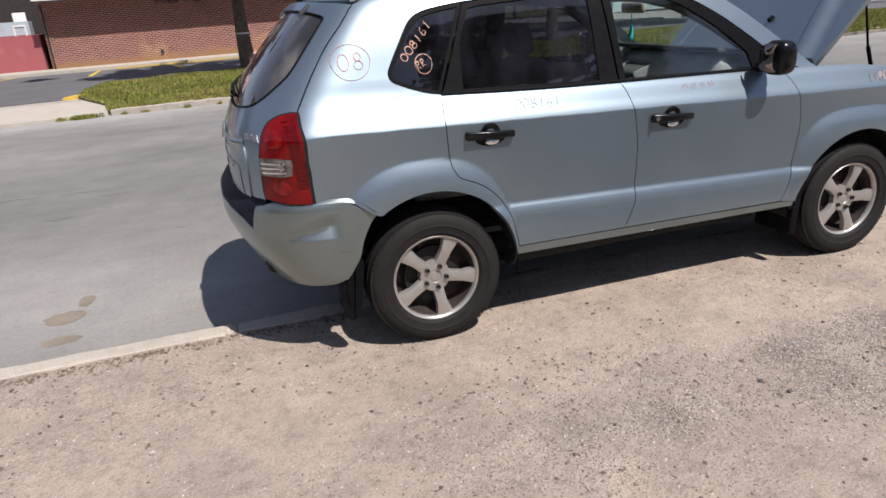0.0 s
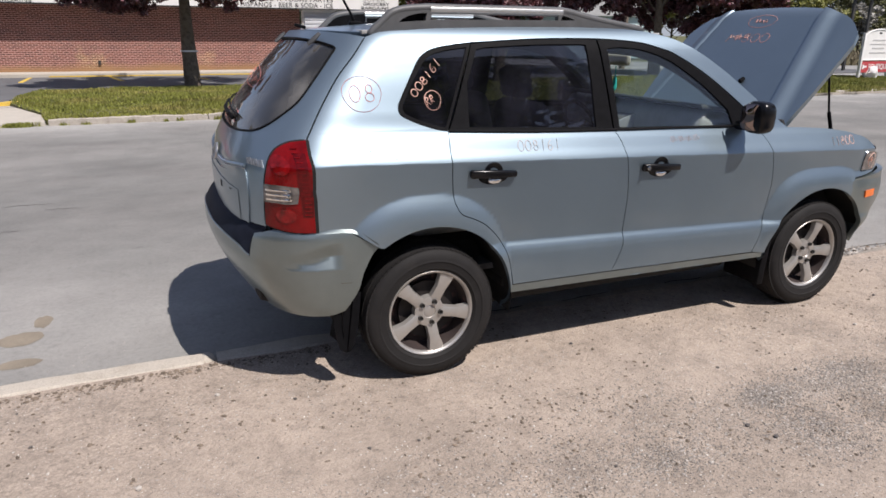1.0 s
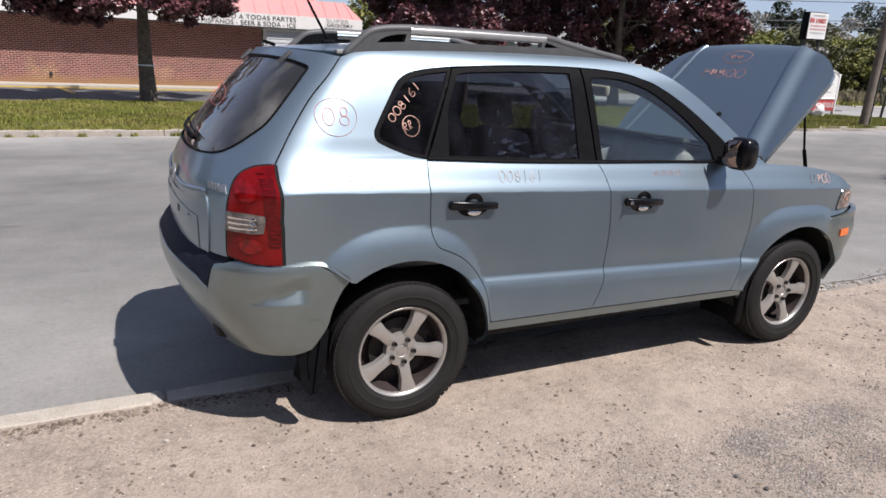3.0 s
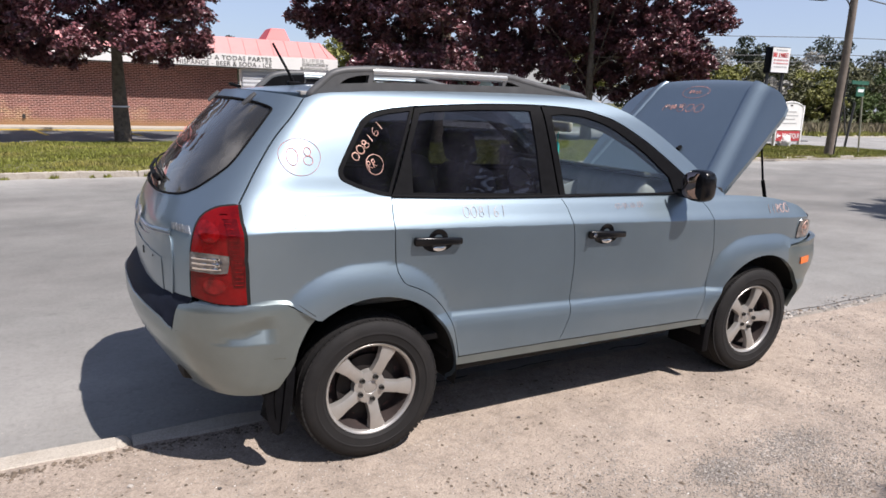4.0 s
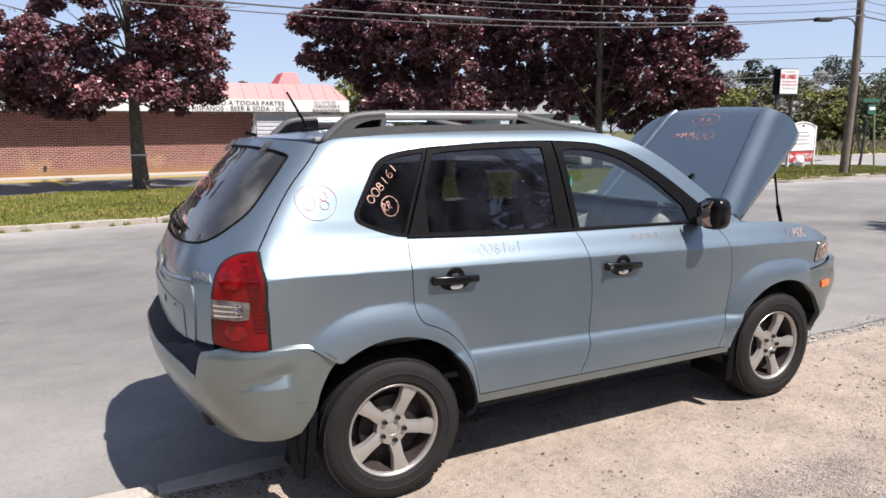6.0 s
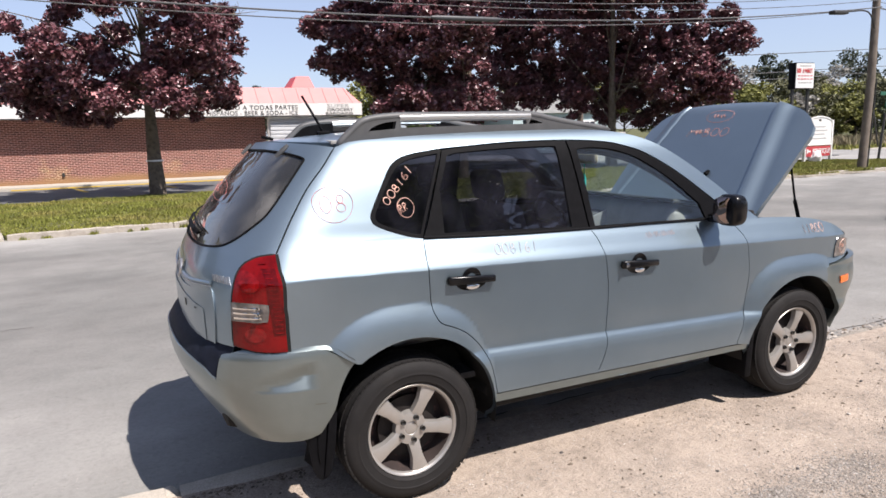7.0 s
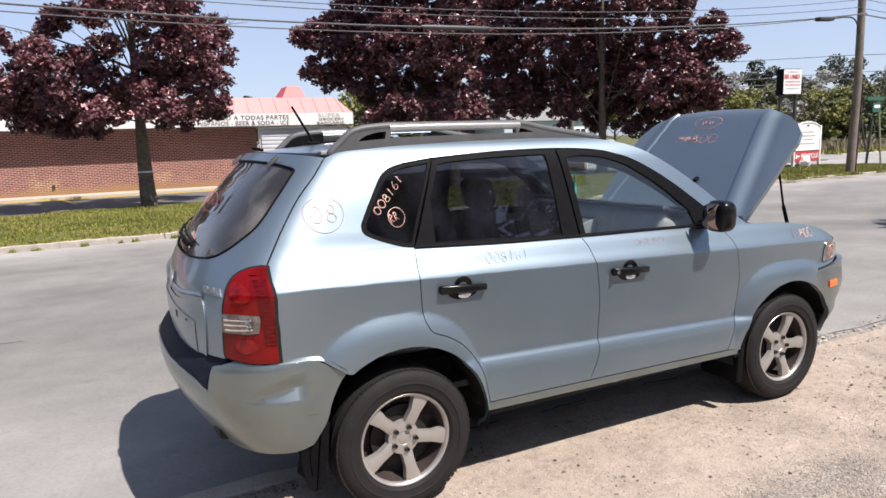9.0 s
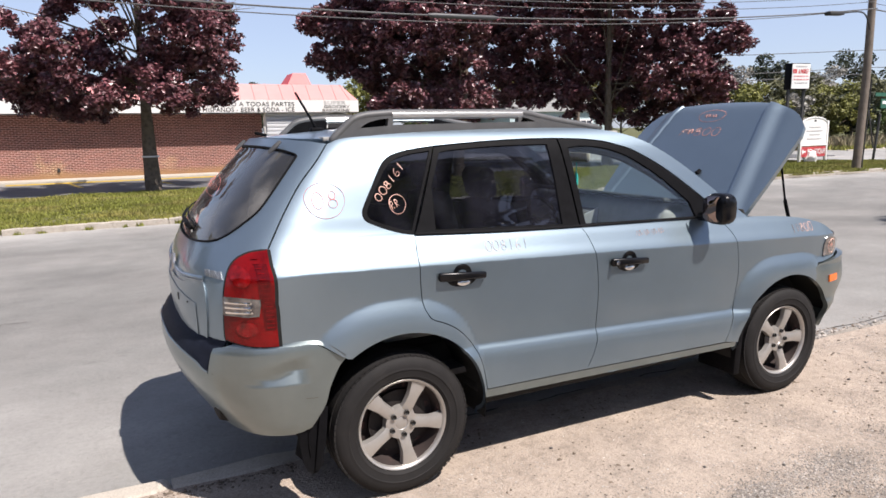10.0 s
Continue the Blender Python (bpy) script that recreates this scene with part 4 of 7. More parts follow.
# wheels
def wheel_parts(parent):
    bm = bmesh.new()
    tread = [(0.226, -0.098), (0.236, -0.106), (0.240, -0.1105), (0.245, -0.1105), (0.249, -0.111), (0.272, -0.1155), (0.274, -0.1180), (0.280, -0.1185), (0.283, -0.1165), (0.288, -0.1168), (0.315, -0.110), (0.333, -0.094), (0.341, -0.075), (0.345, -0.04), (0.346, 0.0), (0.345, 0.04), (0.341, 0.075), (0.333, 0.094), (0.315, 0.11), (0.285, 0.115), (0.25, 0.11), (0.226, 0.095)]
    spun(bm, tread, 72)
    tyre = part("tyre", bm, rubber, parent, "dusty worn black tyre")
    bm = bmesh.new()
    for k in range(72):
        a = 2 * math.pi * k / 72
        for y, w, dz in ((-0.082, 0.030, 0.0), (-0.035, 0.036, 0.02), (0.035, 0.036, 0.04), (0.082, 0.03, 0.06)):
            r = 0.3432 - (0.008 if abs(y) > 0.06 else 0)
            m = Matrix.Rotation(-a - dz, 4, "Y") @ Matrix.Translation((r, y, 0))
            bmesh.ops.create_cube(bm, size=1.0, matrix=m @ Matrix.Diagonal((0.008, w, 0.024, 1)))
    tagged(part("tread", bm, rubber, parent, smooth=False), kind="stuff")
    bm = bmesh.new()
    spun(bm, [(0.207, -0.078), (0.209, -0.090), (0.214, -0.098), (0.222, -0.101), (0.226, -0.097), (0.227, -0.088)], 56)
    rim = part("rim", bm, alloy, parent, "dull five-spoke alloy rim with rust stains")
    for k in range(5):
        a = radians(64) + 2 * math.pi * k / 5
        bm = bmesh.new()
        prof = ((0.045, 0.036, -0.066), (0.09, 0.030, -0.078), (0.14, 0.030, -0.086), (0.18, 0.039, -0.088), (0.208, 0.046, -0.086))
        rows = []
        for r, hw, y in prof:
            rows.append([bm.verts.new((r, y + dy, w)) for w, dy in ((-hw, 0.028), (-hw * 0.86, 0.002), (-hw * 0.4, -0.003), (hw * 0.4, -0.003), (hw * 0.86, 0.002), (hw, 0.028))])
        for p, q in zip(rows, rows[1:]):
            for i in range(5):
                bm.faces.new((p[i], p[i + 1], q[i + 1], q[i]))
        bmesh.ops.recalc_face_normals(bm, faces=bm.faces)
        bmesh.ops.rotate(bm, cent=(0, 0, 0), matrix=Matrix.Rotation(-a, 3, "Y"), verts=bm.verts)
        part("spoke", bm, alloy, parent)
        bm = bmesh.new()
        an = a
        spun(bm, [(0.0, 0.003), (0.009, 0.003), (0.0095, -0.004), (0.0122, -0.006), (0.013, 0.01)], 12, (0.057 * math.cos(an), -0.082, 0.057 * math.sin(an)))
        part("lug_nut", bm, steel, parent, "dark lug nut in its hole")
    bm = bmesh.new()
    spun(bm, [(0.0, -0.072), (0.025, -0.073), (0.031, -0.070), (0.034, -0.074), (0.060, -0.074), (0.078, -0.070), (0.084, -0.04)], 32)
    part("hub", bm, alloy, parent, "alloy hub cap")
    bm = bmesh.new()
    spun(bm, [(0.0, -0.028), (0.15, -0.028), (0.15, -0.008), (0.0, -0.008)], 32)
    part("brake_disc", bm, rust, parent, "rusty brake disc")
    bm = bmesh.new()
    spun(bm, [(0.0, -0.002), (0.19, 0.0), (0.200, -0.04), (0.2075, -0.080)], 40)
    part("inner_barrel", bm, barrel_rust, parent, "dark rust-stained barrel of the rim")


wheel = tagged(new("wheel"), "alloy wheel with a worn dusty tyre")
wheel.parent = car
wheel_parts(wheel)
wheel.matrix_basis = pose(0, -0.768, R_WHEEL - 0.004)
for x, s, turn in ((BASE, 1, -6), (0.0, -1, 20), (BASE, -1, 60)):
    w = copy_thing(wheel, pose(x, -s * 0.768, R_WHEEL - 0.004, 0, turn, 0 if s > 0 else 180))
    w.parent = car

# cabin
for y in (-0.37, 0.37):
    bm = bmesh.new()
    box(bm, (0.5, 0.5, 0.16), (1.05, y, 0.72), 0.05, 3)
    box(bm, (0.14, 0.48, 0.62), (0.80, y, 1.02), 0.06, 3, pose(0, 0, 0, 0, -14, 0))
    part("front_seat", bm, seat_cloth, car, "grey cloth front seat")
    bm = bmesh.new()
    box(bm, (0.09, 0.26, 0.17), (0.70, y, 1.42), 0.04, 3, pose(0, 0, 0, 0, -12, 0))
    tube(bm, [(0.72, y - 0.06, 1.28), (0.71, y - 0.06, 1.38)], 0.008, 6)
    tube(bm, [(0.72, y + 0.06, 1.28), (0.71, y + 0.06, 1.38)], 0.008, 6)
    part("headrest", bm, seat_cloth, car, "grey cloth headrest")
bm = bmesh.new()
box(bm, (0.48, 1.25, 0.16), (0.22, 0, 0.74), 0.05, 3)
box(bm, (0.14, 1.25, 0.58), (-0.02, 0, 1.0), 0.06, 3, pose(0, 0, 0, 0, -16, 0))
part("rear_bench", bm, seat_cloth, car, "grey cloth rear bench")
for y in (-0.38, 0.38):
    bm = bmesh.new()
    box(bm, (0.09, 0.27, 0.15), (-0.12, y, 1.36), 0.04, 3, pose(0, 0, 0, 0, -14, 0))
    part("headrest", bm, seat_cloth, car, "grey cloth headrest")
bm = bmesh.new()
box(bm, (0.46, 1.42, 0.28), (1.95, 0, 1.10), 0.07, 3, pose(0, 0, 0, 0, 8, 0))
box(bm, (0.22, 0.36, 0.07), (1.82, 0.37, 1.24), 0.03, 3)
part("dashboard", bm, dash_grey, car, "grey dashboard")
bm = bmesh.new()
box(bm, (0.50, 1.44, 0.03), (1.975, 0, 1.25), 0.012, 3, pose(0, 0, 0, 0, 8, 0))
part("dash_top", bm, pillar_trim, car, "dark soft dashboard top")
bm = bmesh.new()
box(bm, (0.16, 0.24, 0.30), (1.72, 0, 1.02), 0.03, 3, pose(0, 0, 0, 0, -18, 0))
part("centre_console", bm, trim_cloth, car, "dark centre console")
for y in (-0.13, 0.13):
    bm = bmesh.new()
    box(bm, (0.18, 0.014, 0.30), (1.715, y, 1.025), 0.005, 2, pose(0, 0, 0, 0, -18, 0))
    part("console_trim", bm, silver_rail, car, "thin silver console trim")
for sgn in (1, -1):
    bm = bmesh.new()
    tube(bm, [(x, -sgn * (width(x, z) - 0.075), z - 0.035) for x, z in frame_top if x > 1.0], 0.042, 8, flat=0.8)
    part("pillar_lining", bm, pillar_trim, car, "dark lining of the windscreen pillar")
bm = bmesh.new()
ring = [(1.66 - 0.07 * math.sin(a), 0.37 + 0.185 * math.cos(a), 1.06 + 0.165 * math.sin(a)) for a in (2 * math.pi * k / 28 for k in range(29))]
tube(bm, ring, 0.014, 8, cap=False)
tube(bm, [(1.66, 0.20, 1.06), (1.67, 0.37, 1.05), (1.66, 0.54, 1.06)], 0.016, 8)
tube(bm, [(1.67, 0.37, 1.05), (1.85, 0.37, 1.0)], 0.05, 12)
part("steering_wheel", bm, black_plastic, car, "black steering wheel")
bm = bmesh.new()
box(bm, (0.035, 0.24, 0.07), (1.66, 0.0, 1.52), 0.02, 3)
tube(bm, [(1.67, 0, 1.53), (1.70, 0, 1.60)], 0.008, 6)
part("inside_mirror", bm, mirror_beige, car, "beige inside mirror")
bm = bmesh.new()
tube(bm, [(1.65, 0.0, 1.48), (1.65, 0.0, 1.42)], 0.003, 5)
tube(bm, [(1.65, 0.0, 1.42), (1.65, 0.0, 1.39), (1.65, 0.0, 1.34), (1.65, 0.0, 1.325)], [0.01, 0.03, 0.034, 0.016], 10, flat=0.4)
part("air_freshener", bm, mat("teal_card", (0.02, 0.55, 0.50), 0.6, tone=0.1), car, "teal air freshener hanging from the mirror")
bm = bmesh.new()
box(bm, (1.75, 1.08, 0.02), (0.65, 0, 1.675), 0.005)
part("headliner", bm, seat_cloth, car, "grey headliner")
bm = bmesh.new()
box(bm, (2.5, 1.36, 0.03), (0.85, 0, 0.48))
box(bm, (0.9, 0.22, 0.28), (1.25, 0, 0.62), 0.04)
part("cabin_floor", bm, trim_cloth, car, "dark cabin floor")
both("door_card", [[(0.50, 0.5), (0.46, 0.8), (0.12, 0.92), (0.12, 1.2), (2.05, 1.14), (2.08, 0.5)]], lambda v, z: (v, -(width(v, min(z, 1.1)) - 0.07 - 0.02 * smooth01((z - 0.8) / 0.1)), z), trim_cloth, "grey door lining", 0.15, 0.0)


# paint marker writing, drawn by hand on the panels
GLYPHS = {
    "0": [[(0.5 + 0.46 * math.sin(a), 0.5 + 0.5 * math.cos(a)) for a in (0.2 + 2 * math.pi * k / 18 for k in range(20))]],
    "8": [[(0.5 - 0.27 * math.sin(a), 0.76 - 0.24 * math.cos(a)) for a in (2 * math.pi * k / 12 for k in range(13))] + [(0.5 + 0.38 * math.sin(a), 0.26 + 0.26 * math.cos(a)) for a in (2 * math.pi * k / 14 for k in range(15))]],
    "1": [[(0.55, 1.0), (0.5, 0.5), (0.42, 0.0)]],
    "6": [[(0.75, 1.0), (0.35, 0.75), (0.15, 0.35), (0.3, 0.02), (0.7, 0.03), (0.85, 0.3), (0.6, 0.5), (0.2, 0.35)]],
    "R": [[(0.1, 0.0), (0.25, 1.0)], [(0.2, 0.95), (0.75, 0.95), (0.8, 0.6), (0.25, 0.5), (0.85, 0.0)]],
    "~": [[(0.0, 0.3), (0.25, 0.8), (0.4, 0.2), (0.65, 0.85), (0.8, 0.3), (1.0, 0.6)]],
}


def scrawl(parent, fmap, text, v, z, size, material, label, slope=0.0, aspect=0.75, lift=0.0015, radius=0.0028, ring=None, jitter=0.04):
    """Writes digits, and a ring round them, as thin strokes of dried marker on a panel."""
    rnd = random.Random(len(text) * 7 + int(abs(v) * 100))

    def at(p, q):
        e = 1e-3
        o = Vector(fmap(p, q))
        n = (Vector(fmap(p + e, q)) - Vector(fmap(p - e, q))).cross(Vector(fmap(p, q + e)) - Vector(fmap(p, q - e))).normalized()
        return o + n * lift

    ca, sa = math.cos(radians(slope)), math.sin(radians(slope))
    for i, ch in enumerate(text):
        bm = bmesh.new()
        k = size * (1 + rnd.uniform(-jitter, jitter) * 2)
        for stroke in GLYPHS.get(ch, []):
            pts = [(x * k * aspect + i * size * (aspect + 0.12), y * k + rnd.uniform(-jitter, jitter) * size * 0.2) for x, y in stroke]
            pts = spline(pts, 3)
            tube(bm, [at(v + x * ca - y * sa, z + x * sa + y * ca) for x, y in pts], radius, 5, flat=0.35)
        part("marker_digit", bm, material, parent, label)
    if ring:
        bm = bmesh.new()
        cx, cz, rx, rz = ring
        tube(bm, [at(cx + rx * math.cos(a) * (1 + 0.03 * math.sin(3 * a)), cz + rz * math.sin(a)) for a in (0.3 + 2 * math.pi * k / 40 for k in range(42))], radius * 0.9, 5, flat=0.35)
        part("marker_ring", bm, material, parent, label)


right_quarter = next(o for o in car.children if o.name == "quarter_panel")
right_glass = next(o for o in car.children if o.name == "quarter_window")
def along(x, z):
    """The body's surface by its distance along the car."""
    lo, hi = corner(z) - 0.44, 0.5
    for _ in range(40):
        mid = (lo + hi) / 2
        lo, hi = (mid, hi) if body(mid, z)[0] < x else (lo, mid)
    return body(lo, z)


scrawl(right_quarter, along, "08", -0.352, 1.375, 0.076, chalk_worn, "thin red worn marker", aspect=0.75, radius=0.0015, ring=(-0.292, 1.409, 0.090, 0.077))
glassmap = lambda v, z: Vector(body(v, z)) + Vector((0, 0.008, 0))
scrawl(right_glass, glassmap, "008161", -0.036, 1.384, 0.036, chalk_pale, "pale orange marker", slope=45, aspect=0.92, radius=0.0022)
scrawl(right_glass, glassmap, "RR", 0.022, 1.347, 0.038, chalk_pale, "pale orange marker", slope=25, aspect=0.55, radius=0.0026, ring=(0.050, 1.372, 0.041, 0.044))
scrawl(rear_doors[0], body, "008161", 0.46, 1.125, 0.05, chalk_faint, "faint worn marker", slope=-1, aspect=0.72, radius=0.0016)
scrawl(right_quarter, body, "008161", -0.37, 1.128, 0.046, chalk_faint, "faint worn marker", aspect=0.85, radius=0.0009)
scrawl(front_doors[0], body, "~~~~", 1.41, 1.108, 0.048, chalk_pale, "smeared orange marker", aspect=1.0, radius=0.0010)

scrawl(hood, lambda a, b: hood_shape(b, -a), "1~800", -0.25, 0.63, 0.072, chalk, "smeared orange marker writing", aspect=1.0, radius=0.0020, ring=(-0.02, 0.81, 0.12, 0.055), lift=0.002)
scrawl(hood, lambda a, b: hood_shape(b, -a), "~~", -0.09, 0.785, 0.05, chalk, "smeared orange marker writing", aspect=1.2, radius=0.0020, lift=0.002)
scrawl(hood, lambda a, b: hood_shape(b, -a), "~~~", -0.22, 0.655, 0.045, chalk_pale, "smeared orange marker writing", aspect=1.3, radius=0.0012, lift=0.002)
scrawl(car, body, "11800", 2.66, 1.035, 0.05, chalk_pale, "orange marker writing on the fender", aspect=0.7, radius=0.0017)
scrawl(car, body, "~", 2.965, 0.905, 0.05, chalk_pale, "orange ring mark on the headlamp", aspect=0.6, radius=0.0022, ring=(2.985, 0.925, 0.032, 0.045), lift=0.012)
scrawl(tailgate, lambda a, b: Vector(body(a, b)) + Vector((-0.006, 0, 0.006)), "8~", -0.70, 1.425, 0.050, chalk_worn, "smeared red marker", slope=40, aspect=0.5, radius=0.0010)
scrawl(tailgate, lambda a, b: Vector(body(a, b)) + Vector((-0.006, 0, 0.006)), "", -0.7, 1.44, 0.05, chalk_worn, "faint ring of worn marker", radius=0.0011, ring=(-0.680, 1.450, 0.045, 0.050))

# ---- the ground and the street ----
asphalt = mat("old_grey_asphalt", (0.226, 0.221, 0.208), 0.88, tone=0.12, scale=0.6, second=(0.335, 0.315, 0.295), second_at=(0.42, 0.68), second_scale=0.35, fine=0.20, fine_scale=260, bump=0.003, bump_scale=240)
dark_asphalt = mat("parking_asphalt", (0.115, 0.115, 0.118), 0.85, tone=0.14, scale=0.8, fine=0.14, fine_scale=120, bump=0.002, bump_scale=200)
dirt = mat("tan_gravelly_dirt", (0.372, 0.306, 0.250), 0.95, tone=0.10, scale=1.4, second=(0.20, 0.172, 0.150), second_at=(0.52, 0.72), second_scale=1.1, second_detail=8, fine=0.30, fine_scale=110, bump=0.010, bump_scale=60)
concrete = mat("worn_concrete", (0.46, 0.42, 0.36), 0.9, tone=0.14, scale=3.0, second=(0.34, 0.31, 0.27), second_at=(0.5, 0.75), second_scale=4, fine=0.15, fine_scale=150, bump=0.005, bump_scale=60)
near_kerb = mat("dirty_kerb_concrete", (0.40, 0.36, 0.31), 0.93, tone=0.16, scale=4.0, second=(0.27, 0.235, 0.195), second_at=(0.48, 0.62), second_scale=9, fine=0.25, fine_scale=110, bump=0.010, bump_scale=50)
pale_kerb = mat("pale_kerb_concrete", (0.45, 0.405, 0.345), 0.92, tone=0.16, scale=3.0, second=(0.30, 0.26, 0.21), second_at=(0.48, 0.64), second_scale=6, fine=0.20, fine_scale=140, bump=0.006, bump_scale=40)
broken = mat("broken_kerb_concrete", (0.30, 0.27, 0.23), 0.95, tone=0.2, scale=5.0, second=(0.22, 0.19, 0.16), second_at=(0.45, 0.6), second_scale=7, fine=0.25, fine_scale=120, bump=0.010, bump_scale=45)
soil = mat("grass_soil", (0.085, 0.088, 0.026), 0.95, tone=0.2, scale=2.0, second=(0.22, 0.19, 0.10), second_at=(0.5, 0.7), second_scale=0.8, bump=0.02, bump_scale=12)
grass_mat = island_tint(mat("grass", (0.175, 0.185, 0.030), 0.7, tone=0.5, scale=1.4, second=(0.33, 0.26, 0.085), second_at=(0.48, 0.64), second_scale=0.55), 0.45)
weed_mat = island_tint(mat("dry_weeds", (0.22, 0.18, 0.11), 0.8, tone=0.2, scale=0.7, second=(0.13, 0.16, 0.05), second_at=(0.5, 0.65), second_scale=0.25), 0.3)
yellow_paint = mat("worn_yellow_paint", (0.62, 0.42, 0.06), 0.8, tone=0.2, scale=4, second=(0.4, 0.33, 0.2), second_at=(0.5, 0.7), second_scale=6)
dark_stone = mat("dark_stone", (0.10, 0.09, 0.085), 0.9, tone=0.25, scale=30)
stone_mat = mat("pebbles", (0.33, 0.30, 0.27), 0.9, tone=0.2, scale=30)
island_tint(stone_mat, 0.45)


def streaked(m, layers):
    """Multiplies a ground's colour by stretched noise: worn wheel tracks, dust and old patches."""
    nt = m.node_tree
    bs = nt.nodes["Principled BSDF"]
    co = nt.nodes.new("ShaderNodeTexCoord").outputs["Object"]
    for scale, lo, hi, a, b in layers:
        warp, n, r, x = (nt.nodes.new("ShaderNode" + k) for k in ("Mapping", "TexNoise", "MapRange", "Mix"))
        warp.inputs["Scale"].default_value = scale
        n.inputs["Scale"].default_value, n.inputs["Detail"].default_value, n.inputs["Roughness"].default_value = 1.0, 8.0, 0.62
        r.inputs[1].default_value, r.inputs[2].default_value, r.inputs[3].default_value, r.inputs[4].default_value = lo, hi, a, b
        x.data_type, x.blend_type = "RGBA", "MULTIPLY"
        x.inputs[0].default_value = 1.0
        nt.links.new(co, warp.inputs["Vector"])
        nt.links.new(warp.outputs[0], n.inputs["Vector"])
        nt.links.new(n.outputs["Fac"], r.inputs[0])
        nt.links.new(bs.inputs["Base Color"].links[0].from_socket, x.inputs[6])
        nt.links.new(r.outputs[0], x.inputs[7])
        nt.links.new(x.outputs[2], bs.inputs["Base Color"])


streaked(asphalt, [((0.30, 1.1, 1), 0.36, 0.68, 1.05, 0.90), ((0.40, 0.55, 1), 0.35, 0.65, 0.86, 1.10), ((2.2, 2.6, 1), 0.35, 0.7, 0.92, 1.08), ((9.0, 9.0, 1), 0.58, 0.72, 1.0, 0.84), ((34.0, 34.0, 1), 0.45, 0.70, 1.07, 0.88)])
streaked(dirt, [((0.9, 0.9, 1), 0.38, 0.62, 0.88, 1.08), ((4.0, 4.0, 1), 0.40, 0.70, 1.06, 0.84), ((16, 16, 1), 0.50, 0.72, 1.04, 0.78), ((45, 45, 1), 0.54, 0.70, 1.02, 0.74), ((110, 110, 1), 0.46, 0.66, 1.10, 0.76), ((220, 220, 1), 0.42, 0.64, 0.86, 1.14)])


def dusted(m, stops):
    """Lays dust across a road: stops of (distance from the kerb, lightness), with ragged edges."""
    nt = m.node_tree
    bs = nt.nodes["Principled BSDF"]
    at, n, sep, far, ramp, x = (nt.nodes.new("ShaderNode" + k) for k in ("TexCoord", "TexNoise", "SeparateXYZ", "Math", "FloatCurve", "Mix"))
    n.inputs["Scale"].default_value, n.inputs["Detail"].default_value = 0.55, 7.0
    far.operation = "MULTIPLY_ADD"
    far.inputs[1].default_value = 0.22
    scale_ = nt.nodes.new("ShaderNodeMath")
    scale_.operation = "MULTIPLY_ADD"
    scale_.inputs[1].default_value, scale_.inputs[2].default_value = 1 / 12, -0.11
    nt.links.new(at.outputs["Object"], n.inputs["Vector"])
    nt.links.new(at.outputs["Object"], sep.inputs[0])
    nt.links.new(sep.outputs[1], scale_.inputs[0])
    nt.links.new(n.outputs["Fac"], far.inputs[0])
    nt.links.new(scale_.outputs[0], far.inputs[2])
    nt.links.new(far.outputs[0], ramp.inputs["Value"])
    curve = ramp.mapping.curves[0]
    curve.points[0].location, curve.points[-1].location = (0, stops[0][1] / 2), (1, stops[-1][1] / 2)
    for d, v in stops[1:-1]:
        curve.points.new(d / 12, v / 2)
    ramp.mapping.update()
    two = nt.nodes.new("ShaderNodeMath")
    two.operation = "MULTIPLY"
    two.inputs[1].default_value = 2.0
    nt.links.new(ramp.outputs[0], two.inputs[0])
    x.data_type, x.blend_type = "RGBA", "MULTIPLY"
    x.inputs[0].default_value = 1.0
    nt.links.new(bs.inputs["Base Color"].links[0].from_socket, x.inputs[6])
    nt.links.new(two.outputs[0], x.inputs[7])
    nt.links.new(x.outputs[2], bs.inputs["Base Color"])


dusted(asphalt, ((0, 1.08), (0.7, 1.05), (2.2, 0.90), (4.0, 0.78), (6.5, 0.84), (8.8, 0.90), (10.0, 1.10), (10.8, 1.32), (12, 1.35)))


def grid_mesh(name, x0, x1, y0, y1, nx, ny, height, material, smooth=True):
    verts = [(x0 + (x1 - x0) * i / nx, y0 + (y1 - y0) * j / ny, 0) for j in range(ny + 1) for i in range(nx + 1)]
    verts = [(x, y, height(x, y)) for x, y, _ in verts]
    faces = [(j * (nx + 1) + i, j * (nx + 1) + i + 1, (j + 1) * (nx + 1) + i + 1, (j + 1) * (nx + 1) + i) for j in range(ny) for i in range(nx)]
    return mesh_of(name, verts, faces, material, smooth)


def slab(name, outline, z0, z1, material, kind="structure", label="", bevel=0.0):
    bm = bmesh.new()
    f = bm.faces.new([bm.verts.new((x, y, z1)) for x, y in outline])
    got = bmesh.ops.extrude_face_region(bm, geom=[f])
    for v in got["geom"]:
        if isinstance(v, bmesh.types.BMVert):
            v.co.z = z0
    bmesh.ops.recalc_face_normals(bm, faces=bm.faces)
    if bevel:
        bmesh.ops.bevel(bm, geom=[e for e in bm.edges if e.verts[0].co.z > z1 - 1e-4 and e.verts[1].co.z > z1 - 1e-4], offset=bevel, segments=2, affect="EDGES")
    ob = part(name, bm, material, None, label)
    ob["kind"] = kind
    return ob


ROAD_Z = -0.05
tagged(new("ground", mesh_of("ground", [(-1500, -1500, -0.16), (1500, -1500, -0.16), (1500, 1500, -0.16), (-1500, 1500, -0.16)], [(0, 1, 2, 3)], soil)), "dry grassy ground", kind="structure")
slab("road", [(-120, -0.22), (120, -0.22), (120, 11.5), (-120, 11.5)], -0.15, ROAD_Z, asphalt, label="sun-bleached grey asphalt street")


